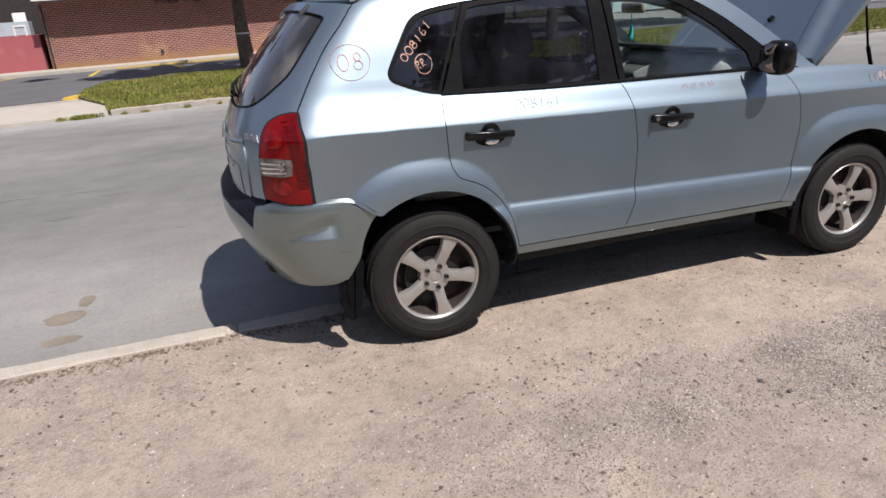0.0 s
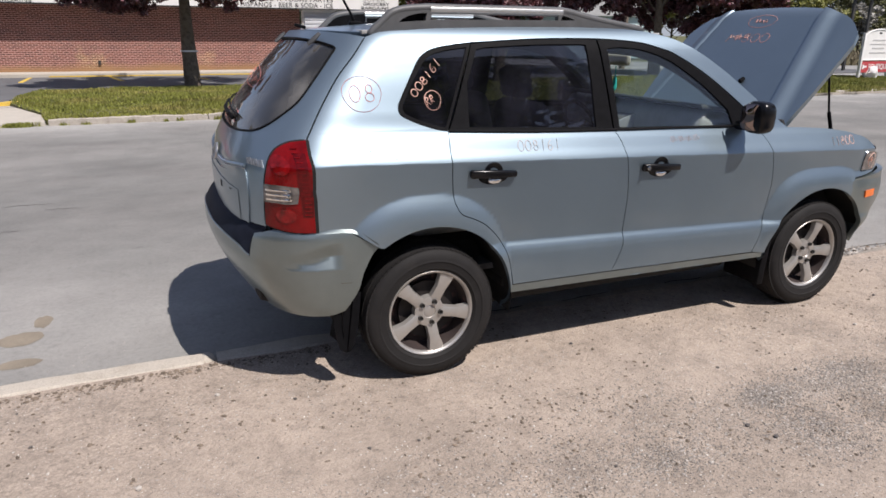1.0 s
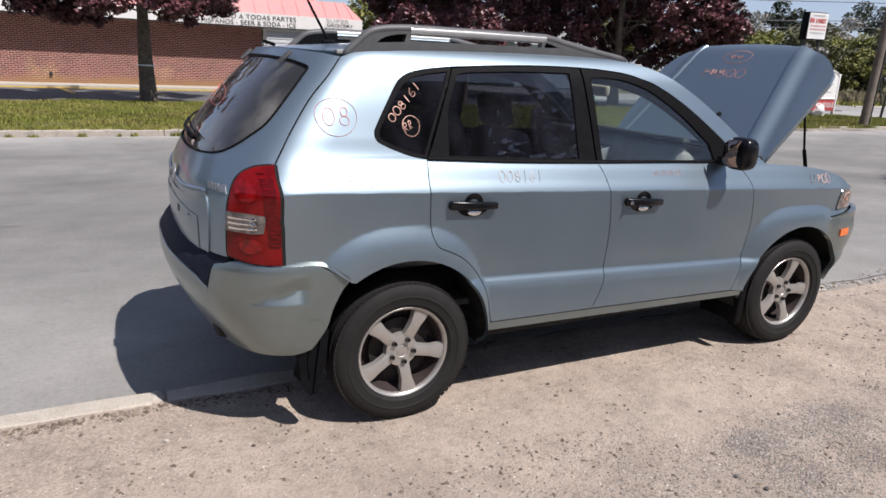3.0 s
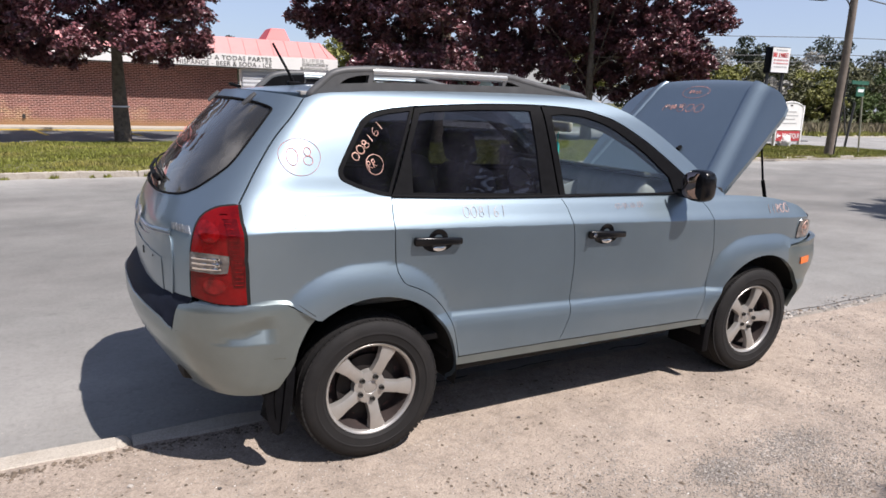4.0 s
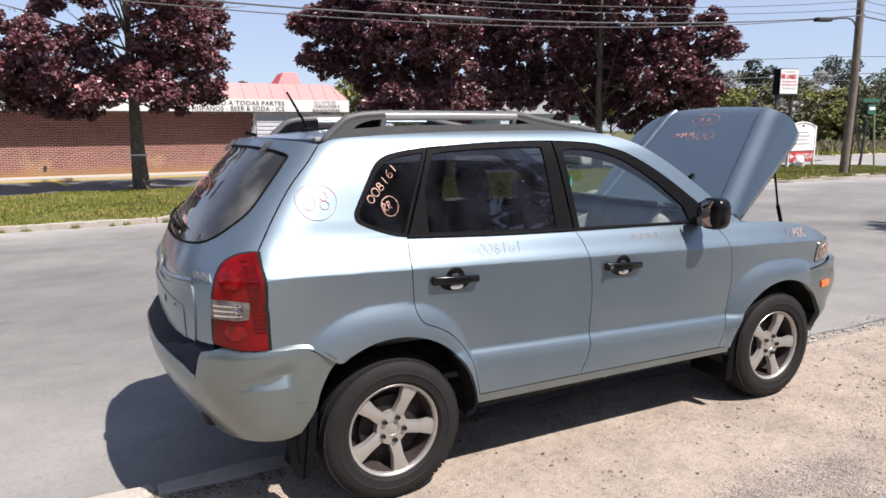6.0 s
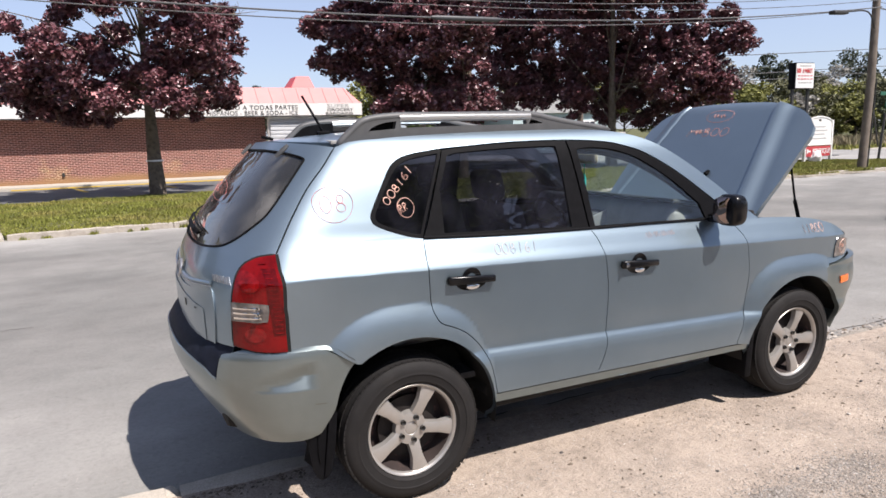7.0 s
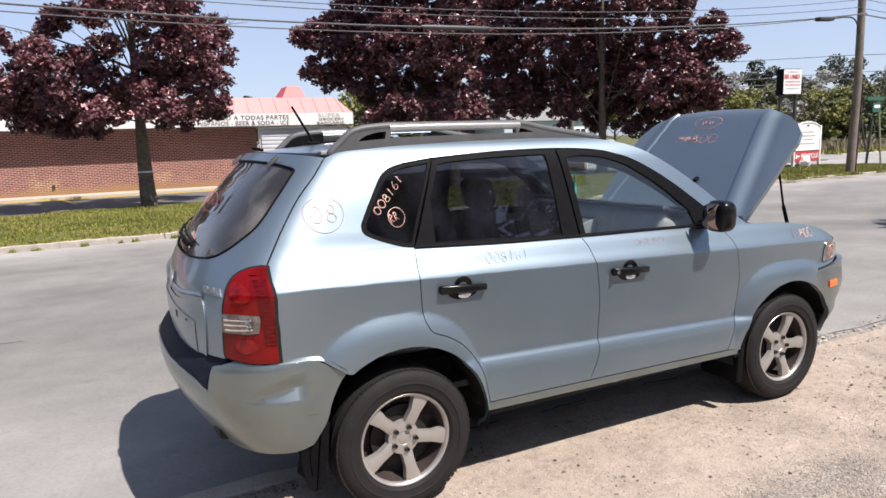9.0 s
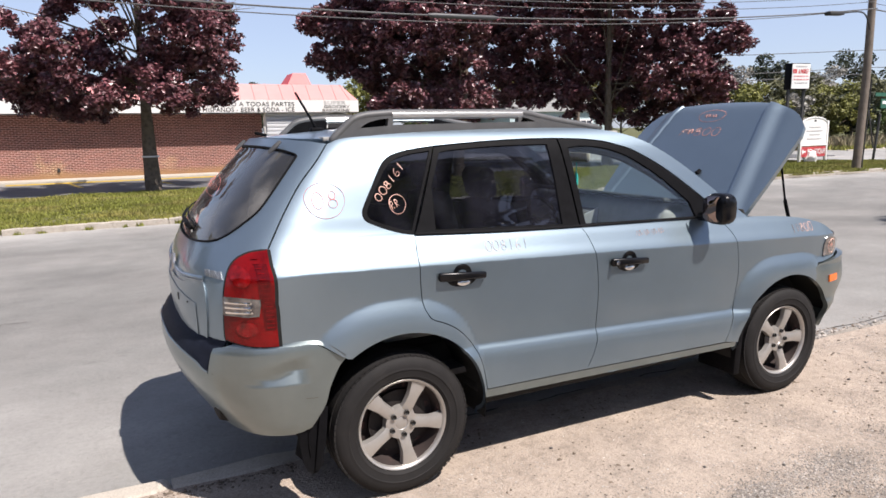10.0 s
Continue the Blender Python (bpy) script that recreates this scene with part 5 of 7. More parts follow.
def verge_height(x, y):
    n = noise.noise(Vector((x * 0.7, y * 0.7, 1.0))) * 0.018 + noise.noise(Vector((x * 3.1, y * 3.1, 4.0))) * 0.007
    edge = smooth01((-0.36 - y) / 0.4)
    far = smooth01((math.hypot(x - 0.5, y + 1.5) - 1.0) / 3.0)
    return 0.004 * (1 - edge) + n * edge * (0.35 + 0.65 * far) + 0.0


verge = tagged(new("verge", grid_mesh("verge", -30, 34, -30, -0.30, 160, 110, verge_height, dirt)), "tan gravelly dirt verge", kind="structure")
KERB = random.Random(4)


def kerb_line(name, x0, x1, y, wide, z0, z1, material, label, wobble=0.012, drift=0.0):
    """A low concrete kerb in lengths with worn, uneven edges."""
    top = thing(name, label, "kerb", kind="structure")
    x = x0
    while x < x1 - 0.2:
        n = min(KERB.uniform(2.2, 3.2), x1 - x)
        n = x1 - x if x1 - x - n < 0.7 else n
        bm = bmesh.new()
        steps = max(3, int(n / 0.12))
        rings = []
        for k in range(steps + 1):
            px = x + 0.006 + (n - 0.012) * k / steps
            w1, w2, w3 = (noise.noise(Vector((px * 3.3, y * 7, j * 5.1))) * wobble for j in range(3))
            w1, w2, z = w1 + drift * (px - x0), w2 + drift * (px - x0), z1 + w3 * 0.7
            rings.append([bm.verts.new(c) for c in ((px, y - wide / 2 + w1, z0), (px, y - wide / 2 + w1, z - 0.015), (px, y - wide / 2 + 0.015 + w1, z), (px, y + wide / 2 - 0.02 + w2, z), (px, y + wide / 2 + w2, z - 0.02), (px, y + wide / 2 + w2, z0))])
        for a, b in zip(rings, rings[1:]):
            for i in range(5):
                bm.faces.new((a[i], b[i], b[i + 1], a[i + 1]))
        bm.faces.new(rings[0])
        bm.faces.new(rings[-1][::-1])
        bmesh.ops.recalc_face_normals(bm, faces=bm.faces)
        part("kerb_stone", bm, material, top)
        x += n
    return top


kerb_line("kerb", -30, -1.06, -0.245, 0.14, -0.15, 0.010, pale_kerb, "low worn concrete kerb", 0.022)
kerb_line("kerb", -1.0, 0.2, -0.25, 0.13, -0.15, 0.008, pale_kerb, "low worn concrete kerb", 0.03)
kerb_line("kerb", 0.22, 40, -0.25, 0.13, -0.15, -0.012, broken, "low broken concrete kerb", 0.075)
kerb_line("kerb", -2.95, 26.5, 11.03, 0.16, -0.15, 0.07, near_kerb, "grimy concrete kerb along the grass strip", 0.03, 0.014)

# the far side: grass strip, driveway, parking lot, pavement
slab("grass_strip_soil", [(-4.05, 18.6), (-4.3, 16.9), (-4.1, 14.7), (-3.2, 12.4), (-3.0, 11.1), (26.3, 11.52), (29.2, 12.2), (30.5, 13.4), (30.2, 15.0), (27.0, 18.4), (24.0, 20.0)], -0.15, 0.05, soil, label="grass strip soil")
slab("driveway", [(-14, 10.98), (-3.0, 10.98), (-3.2, 12.4), (-4.1, 14.7), (-14, 14.2)], -0.15, 0.0, concrete, label="pale concrete driveway apron")
slab("parking_lot", [(-60, 14.22), (-14, 14.22), (-4.12, 14.72), (-4.3, 16.9), (-4.05, 18.6), (24.0, 19.95), (34, 19.8), (34, 25.4), (-60, 25.4)], -0.15, 0.015, dark_asphalt, label="dark asphalt parking lot")
slab("yellow_kerb_end", [(-4.45, 14.62), (-4.1, 14.72), (-3.85, 15.05), (-4.2, 15.1)], 0.0, 0.075, yellow_paint, label="yellow painted end of the grass strip kerb", bevel=0.02)
slab("pavement", [(-40, 25.4), (20, 25.4), (20, 27.2), (-40, 27.2)], -0.15, 0.13, concrete, label="pale concrete pavement along the building", bevel=0.02)
slab("yellow_kerb_band", [(-4.4, 25.385), (3.8, 25.385), (3.8, 25.5), (-4.4, 25.5)], 0.0, 0.06, yellow_paint, label="yellow painted kerb edge")
for i, (x, lean) in enumerate(((-7.9, -0.9), (-5.0, 0.05), (-2.4, 0.5), (0.35, 0.6), (3.1, 0.6), (5.9, 0.6))):
    ob = slab("parking_line", [(x - 0.06, 25.36), (x + 0.06, 25.36), (x + lean + 0.08, 22.6), (x + lean - 0.08, 22.6)], 0.012, 0.019, yellow_paint, label="worn yellow parking line")
# side street and the field beyond it
slab("side_street", [(24.0, 20.3), (27.2, 18.6), (30.4, 15.2), (31.5, 11.6), (130, 11.6), (130, 23), (60, 23.5), (44, 24.0), (34, 30), (20, 45), (10, 60), (8, 60), (16, 40)], -0.15, -0.03, asphalt, label="side street beyond the grass strip")
slab("far_pavement", [(41, 23.6), (130, 21.8), (130, 25.0), (60, 25.6), (44, 26.4)], -0.15, 0.03, concrete, label="pale pavement beyond the side street")

# ---- the shop ----
def brick_wall_mat(name):
    """Brickwork too far off to build brick by brick: courses of 67 mm with pale joints."""
    m = mat(name, (0.168, 0.067, 0.053), 0.9, tone=0.22, scale=1.2, second=(0.40, 0.22, 0.10), second_at=(0.58, 0.75), second_scale=0.5)
    nt = m.node_tree
    bs = nt.nodes["Principled BSDF"]
    old = bs.inputs["Base Color"].links[0].from_socket
    co, sep, com = nt.nodes.new("ShaderNodeTexCoord"), nt.nodes.new("ShaderNodeSeparateXYZ"), nt.nodes.new("ShaderNodeCombineXYZ")
    br = nt.nodes.new("ShaderNodeTexBrick")
    nt.links.new(co.outputs["Object"], sep.inputs[0])
    nt.links.new(sep.outputs[0], com.inputs[0])
    nt.links.new(sep.outputs[2], com.inputs[1])
    nt.links.new(com.outputs[0], br.inputs["Vector"])
    br.inputs["Scale"].default_value = 1.0
    br.inputs["Brick Width"].default_value, br.inputs["Row Height"].default_value, br.inputs["Mortar Size"].default_value = 0.203, 0.0677, 0.011
    br.inputs["Mortar Smooth"].default_value = 0.1
    br.inputs["Color1"].default_value, br.inputs["Color2"].default_value, br.inputs["Mortar"].default_value = (0.5, 0.5, 0.5, 1), (1.2, 1.08, 1.0, 1), (3.1, 4.6, 5.0, 1)
    x = nt.nodes.new("ShaderNodeMix")
    x.data_type, x.blend_type = "RGBA", "MULTIPLY"
    x.inputs[0].default_value = 1.0
    nt.links.new(old, x.inputs[6])
    nt.links.new(br.outputs["Color"], x.inputs[7])
    grime, rise, rough_, ochre = (nt.nodes.new("ShaderNode" + k) for k in ("TexNoise", "MapRange", "Math", "Mix"))
    grime.inputs["Scale"].default_value, grime.inputs["Detail"].default_value = 1.1, 5.0
    rough_.operation = "MULTIPLY_ADD"
    rough_.inputs[1].default_value = -0.5
    nt.links.new(co.outputs["Object"], grime.inputs["Vector"])
    nt.links.new(grime.outputs["Fac"], rough_.inputs[0])
    nt.links.new(sep.outputs[2], rough_.inputs[2])
    rise.inputs[1].default_value, rise.inputs[2].default_value, rise.inputs[3].default_value, rise.inputs[4].default_value = -0.05, 0.22, 0.85, 0.0
    nt.links.new(rough_.outputs[0], rise.inputs[0])
    ochre.data_type = "RGBA"
    ochre.inputs[7].default_value = (0.33, 0.19, 0.085, 1)
    nt.links.new(rise.outputs[0], ochre.inputs[0])
    nt.links.new(x.outputs[2], ochre.inputs[6])
    nt.links.new(ochre.outputs[2], bs.inputs["Base Color"])
    bump = nt.nodes.new("ShaderNodeBump")
    bump.invert = True
    bump.inputs["Distance"].default_value = 0.008
    nt.links.new(br.outputs["Fac"], bump.inputs["Height"])
    nt.links.new(bump.outputs[0], bs.inputs["Normal"])
    return m


brick_mat = brick_wall_mat("red_brickwork")
fascia_white = mat("sign_white", (0.80, 0.785, 0.76), 0.6, tone=0.06, scale=1.2)
pink_metal = mat("faded_pink_roof", (0.62, 0.27, 0.26), 0.5, tone=0.08, scale=0.5, second=(0.68, 0.36, 0.34), second_at=(0.45, 0.7), second_scale=0.4)
red_metal = mat("red_metal", (0.60, 0.08, 0.08), 0.5, tone=0.08, scale=1)
letter_black = mat("letter_black", (0.02, 0.02, 0.02), 0.6, tone=0)
letter_grey = mat("letter_grey", (0.42, 0.41, 0.40), 0.6, tone=0)
letter_white = mat("letter_white", (0.78, 0.77, 0.75), 0.6, tone=0)
letter_red = mat("letter_red", (0.55, 0.05, 0.05), 0.6, tone=0)
shutter_mat = mat("white_shutter", (0.62, 0.63, 0.65), 0.55, tone=0.06, scale=1)
dark_void = mat("dark_opening", (0.02, 0.02, 0.022), 0.7, tone=0)


def lettering(text, size, material, parent, m, label="", align="LEFT", extrude=0.008, stretch=1.0, spacing=1.0):
    cu = bpy.data.curves.new("letters", "FONT")
    cu.body, cu.size, cu.extrude, cu.align_x, cu.space_character = text, size, extrude, align, spacing
    tmp = bpy.data.objects.new("letters", cu)
    scene.collection.objects.link(tmp)
    bpy.context.view_layer.update()
    me = bpy.data.meshes.new_from_object(tmp.evaluated_get(bpy.context.evaluated_depsgraph_get()))
    bpy.data.objects.remove(tmp)
    bm = bmesh.new()
    bm.from_mesh(me)
    bpy.data.meshes.remove(me)
    seen, spans = set(), []
    for start in bm.verts:
        if start in seen:
            continue
        todo, got = [start], []
        seen.add(start)
        while todo:
            v = todo.pop()
            got.append(v)
            for e in v.link_edges:
                w = e.other_vert(v)
                if w not in seen:
                    seen.add(w)
                    todo.append(w)
        spans.append([min(v.co.x for v in got), max(v.co.x for v in got), set(got)])
    spans.sort(key=lambda q: q[0])
    groups = []
    for q in spans:
        if groups and q[0] < groups[-1][1] - 0.3 * (q[1] - q[0]):
            groups[-1] = [groups[-1][0], max(groups[-1][1], q[1]), groups[-1][2] | q[2]]
        else:
            groups.append(q)
    for _, _, members in groups:
        order = {v: k for k, v in enumerate(members)}
        faces = [[order[v] for v in f.verts] for f in bm.faces if f.verts[0] in members]
        ob = put("letter", mesh_of("letter", [tuple(v.co) for v in order], faces, material), parent, label)
        ob.matrix_basis = m @ Matrix.Diagonal((stretch, 1, 1, 1))
    bm.free()


shop = thing("shop_building", "low red brick shop with a pink roof and white sign band", "building")
WALL_Y, FACE_Y = 27.0, 26.32


def solid(name, size, at, material, parent, label="", bevel=0.0, turn=None):
    bm = bmesh.new()
    box(bm, size, at, bevel, 2, turn)
    return part(name, bm, material, parent, label)


wall = solid("wall", (11.93, 0.3, 2.75), (-0.73, WALL_Y + 0.17, 1.35), brick_mat, shop, "red brick wall")
solid("side_wall", (0.3, 14, 2.75), (-6.7, 34, 1.35), brick_mat, shop)
solid("side_wall", (0.3, 14, 3.0), (9.1, 34.2, 1.35), fascia_white, shop)
solid("recess_wall", (4.0, 0.2, 2.55), (7.25, 26.65, 1.27), fascia_white, shop, "white painted recess wall")
solid("roof_deck", (16.2, 14, 0.2), (1.35, 34, 3.0), fascia_white, shop)
shutter = solid("roller_shutter", (2.6, 0.06, 2.35), (6.62, 26.50, 1.3), shutter_mat, shop, "closed white roller shutter")
for k in range(14):
    solid("shutter_slat", (2.58, 0.03, 0.13), (6.62, 26.46, 0.25 + 0.165 * k), shutter_mat, shutter, "", 0.01)
solid("shutter_box", (2.9, 0.16, 0.10), (6.7, 26.47, 2.53), fascia_white, shop)
solid("doorway", (0.9, 0.05, 2.2), (8.55, 26.53, 1.2), dark_void, shop, "dark doorway")
band = solid("sign_band", (16.35, 0.14, 0.56), (1.30, FACE_Y, 2.86), fascia_white, shop, "white sign band with black lettering")
solid("soffit", (16.3, 0.9, 0.05), (1.3, FACE_Y + 0.45, 2.63), fascia_white, shop)
solid("band_edge", (16.4, 0.05, 0.05), (1.30, FACE_Y - 0.06, 2.60), steel, band)
bm = bmesh.new()
x0, x1 = -6.87, 9.47
pts = [(x0, FACE_Y - 0.02, 3.14), (x1, FACE_Y - 0.02, 3.14), (x1 - 0.55, FACE_Y + 0.75, 3.86), (x0 + 0.3, FACE_Y + 0.75, 3.86)]
deep = [(x1 - 0.8, FACE_Y + 14, 3.9), (x0 + 0.5, FACE_Y + 14, 3.9), (x1, FACE_Y + 14.5, 3.14), (x0, FACE_Y + 14.5, 3.14)]
v = [bm.verts.new(p) for p in pts + deep]
for f in ((0, 1, 2, 3), (3, 2, 4, 5), (1, 6, 4, 2), (0, 3, 5, 7)):
    bm.faces.new([v[i] for i in f])
bmesh.ops.recalc_face_normals(bm, faces=bm.faces)
pink = part("mansard_roof", bm, pink_metal, shop, "faded pink metal roof", smooth=False)
for k in range(27):
    x = x0 + 0.35 + 0.6 * k
    bm = bmesh.new()
    tube(bm, [(x, FACE_Y - 0.03, 3.15), (min(x, x1 - 0.6), FACE_Y + 0.745, 3.87)], 0.016, 5)
    part("roof_seam", bm, pink_metal, pink)
bm = bmesh.new()
v = [bm.verts.new(p) for p in ((6.72, 28.1, 3.85), (7.90, 28.1, 3.85), (7.72, 28.5, 4.48), (7.12, 28.5, 4.48), (6.72, 30, 3.85), (7.90, 30, 3.85), (7.72, 29.6, 4.48), (7.12, 29.6, 4.48))]
for f in ((0, 1, 2, 3), (1, 5, 6, 2), (4, 0, 3, 7), (3, 2, 6, 7), (5, 4, 7, 6)):
    bm.faces.new([v[i] for i in f])
bmesh.ops.recalc_face_normals(bm, faces=bm.faces)
part("roof_turret", bm, red_metal, shop, "red metal roof turret", smooth=False)
solid("roof_vent", (0.25, 0.25, 0.35), (4.3, 28.2, 3.98), steel, shop)
solid("roof_vent", (1.15, 1.2, 1.05), (-5.1, 29.0, 4.3), mat("pale_stucco", (0.60, 0.58, 0.54), 0.85, tone=0.08, scale=1), shop, "pale block on the roof")
m0 = Matrix.Translation((0, FACE_Y - 0.075, 0)) @ pose(0, 0, 0, 90, 0, 0)
for text, size, x, z, stretch in (("NERO A TODAS PARTES", 0.255, 6.53, 2.885, 1.12), ("OS HISPANOS - BEER & SODA - ICE", 0.255, 6.53, 2.655, 1.02)):
    lettering(text, size, letter_black, band, Matrix.Translation((x, 0, z)) @ m0, label="black sign lettering", align="RIGHT", stretch=stretch, spacing=1.06)
for x in (8.35, -5.35):
    lettering("SUPER", 0.23, letter_grey, band, Matrix.Translation((x, 0, 2.96)) @ m0, label="grey sign lettering", align="CENTER", stretch=1.5, spacing=1.1)
    lettering("GROCERY", 0.17, letter_black, band, Matrix.Translation((x + 0.1, 0, 2.80)) @ m0, label="black sign lettering", align="CENTER", stretch=1.55)
    lettering("BARGAINS", 0.17, letter_black, band, Matrix.Translation((x + 0.05, 0, 2.635)) @ m0, label="black sign lettering", align="CENTER", stretch=1.6)
solid("wall_fitting", (0.10, 0.06, 0.16), (-2.75, WALL_Y - 0.01, 0.46), steel, shop)
solid("pipe", (0.05, 0.05, 2.4), (-6.75, WALL_Y - 0.05, 1.3), steel, shop)

# low annexe with the red wall beside the shop
annexe = thing("annexe", "low dark red rendered wall with clutter on top", "building")
solid("wall", (6.0, 3.0, 1.45), (-10.1, 28.7, 0.72), mat("dark_red_render", (0.36, 0.10, 0.11), 0.85, tone=0.12, scale=1.0, second=(0.42, 0.2, 0.2), second_at=(0.55, 0.75)), annexe, "dark red rendered wall")
solid("back_wall", (6.0, 0.3, 4.5), (-10.1, 30.6, 2.2), steel, annexe)
solid("counter", (5.6, 0.6, 0.5), (-10.2, 27.8, 1.72), mat("pale_blue_panel", (0.42, 0.50, 0.54), 0.6, tone=0.1, scale=2), annexe)
chair = thing("plastic_chair", "white plastic chair on the red wall", "chair")
for dx in (-0.2, 0.2):
    for dy in (-0.2, 0.2):
        solid("leg", (0.05, 0.05, 0.35), (-7.75 + dx, 27.7 + dy, 1.62), fascia_white, chair)
solid("seat", (0.46, 0.46, 0.05), (-7.75, 27.7, 1.80), fascia_white, chair, "", 0.01)
solid("backrest", (0.46, 0.05, 0.5), (-7.75, 27.92, 2.05), fascia_white, chair, "", 0.01)

# ---- trees ----
bark = mat("grey_brown_bark", (0.17, 0.135, 0.10), 0.95, tone=0.35, scale=5, second=(0.07, 0.052, 0.04), second_at=(0.48, 0.60), second_scale=9, bump=0.05, bump_scale=16)
purple = island_tint(mat("purple_leaves", (0.142, 0.052, 0.060), 0.38, tone=0.35, scale=0.6, spec=0.75), 0.55)
TREES = random.Random(11)


def leaf_cloud(centres, count, size, rnd, soft=False):
    """Many small bent leaves round the given centres (x, y, z, radius), denser towards the rim."""
    verts, faces = [], []
    total = sum(c[3] ** 2 for c in centres)
    for cx, cy, cz, cr in centres:
        for _ in range(int(count * cr * cr / total)):
            d = Vector((rnd.gauss(0, 1), rnd.gauss(0, 1), rnd.gauss(0, 1))).normalized()
            r = cr * rnd.uniform(0.25, 1.0) ** 0.45 * rnd.uniform(0.85, 1.12)
            if soft:
                r = cr * 1.15 * rnd.random() ** 0.6
            p = Vector((cx, cy, cz)) + Vector((d.x * r, d.y * r, d.z * r * 0.72))
            s = size * rnd.uniform(0.6, 1.35)
            t = Vector((rnd.gauss(0, 1), rnd.gauss(0, 1), rnd.gauss(0, 0.6))).normalized()
            u = (d * 0.6 + Vector((rnd.gauss(0, 1), rnd.gauss(0, 1), rnd.gauss(0, 1) + 0.7))).cross(t).normalized()
            n = t.cross(u)
            b = len(verts)
            verts += [p - t * s, p - u * s * 0.62 + n * s * 0.18, p + t * s, p + u * s * 0.62 + n * s * 0.18]
            faces += [(b, b + 1, b + 2), (b, b + 2, b + 3)]
    return verts, faces


def tree(name, label, at, height, spread, low, leaf_mat, count, size, rnd, trunk_r=0.2, blobs=26, category="tree", group="", lean=0.0, bare=0, clumps=(), turn=0.0):
    top = thing(name, label, category, Matrix.Translation(at), group)
    bm = bmesh.new()
    pts = [(0, 0, -0.1), (0.02, 0, 0.12), (lean * 0.1, 0.03, low * 0.5), (lean * 0.3, -0.04, low), (lean * 0.7, 0.05, height * 0.55), (lean, 0, height * 0.85)]
    tube(bm, spline(pts, 5), [trunk_r * (1.5 if k < 3 else 1.0) * (1 - 0.8 * max(0, k - 6) / 20) for k in range(26)], 12)
    centres, limbs = [], []
    ct, st = math.cos(radians(turn)), math.sin(radians(turn))
    for k in range(blobs):
        a = 2.4 * k + rnd.uniform(-0.4, 0.4)
        f = (k + 0.5) / blobs
        z = low + (height - low) * (0.12 + 0.86 * f ** 0.9)
        reach = spread * math.sin(math.pi * min(1, 0.22 + 0.72 * f)) ** 0.75 * rnd.uniform(0.55, 1.0)
        c = Vector((reach * math.cos(a), reach * math.sin(a), z + rnd.uniform(-0.3, 0.3)))
        r = spread * rnd.uniform(0.22, 0.36)
        if k < len(clumps):
            u, up, r = clumps[k]
            deep = math.sin(a * 3) * min(2.2, math.sqrt(max(0.3, 14 - u * u)) * 0.6)
            c = Vector((u * ct - deep * st, u * st + deep * ct, up))
            for _ in range(int(9 + 54 * r * r)):
                q = Vector((rnd.gauss(0, 1), rnd.gauss(0, 1), rnd.gauss(0, 1))).normalized() * r * 1.12 * rnd.random() ** 0.5
                centres.append((c.x + q.x, c.y + q.y, c.z + q.z * 0.9, rnd.uniform(0.13, 0.30)))
            r = 0.0
        elif clumps:
            c.z, r = max(c.z, height * 0.9), r * 0.5
        if r:
            centres.append((c.x, c.y, c.z, r))
        base = Vector((lean * 0.3, 0, low + (z - low) * 0.35))
        mid = base.lerp(c, 0.55) + Vector((0, 0, 0.25))
        limbs.append([base, mid, c])
    for l in limbs[::3] if clumps else limbs:
        tube(bm, spline([tuple(p) for p in l], 4), [trunk_r * (0.11 if clumps else 0.22) * (1 - 0.8 * k / 8) for k in range(9)], 6)
    for k in range(bare):
        a = rnd.uniform(0, 6.28)
        b = Vector((0, 0, height * rnd.uniform(0.45, 0.75)))
        e = b + Vector((math.cos(a) * spread * 1.05, math.sin(a) * spread * 0.6, rnd.uniform(0.2, 1.6)))
        tube(bm, spline([tuple(b), tuple(b.lerp(e, 0.5) + Vector((0, 0, 0.15))), tuple(e)], 4), [0.045 * (1 - 0.85 * k2 / 8) for k2 in range(9)], 5)
        for q in range(4):
            s = b.lerp(e, rnd.uniform(0.55, 0.95))
            tube(bm, [tuple(s), tuple(s + Vector((rnd.uniform(-0.4, 0.5) * math.copysign(1, e.x), rnd.uniform(-0.2, 0.2), rnd.uniform(0.1, 0.6))))], [0.012, 0.004], 4)
    part("trunk", bm, bark, top, "grey-brown bark")
    if not clumps:
        centres.append((lean, 0, height * 0.8, spread * 0.4))
        centres.append((lean * 0.5, 0, low + (height - low) * 0.45, spread * 0.45))
    v, f = leaf_cloud(centres, count, size, rnd, bool(clumps))
    crown = put("crown", mesh_of("crown", v, f, leaf_mat), top, "")
    tagged(crown, kind="stuff")
    return top


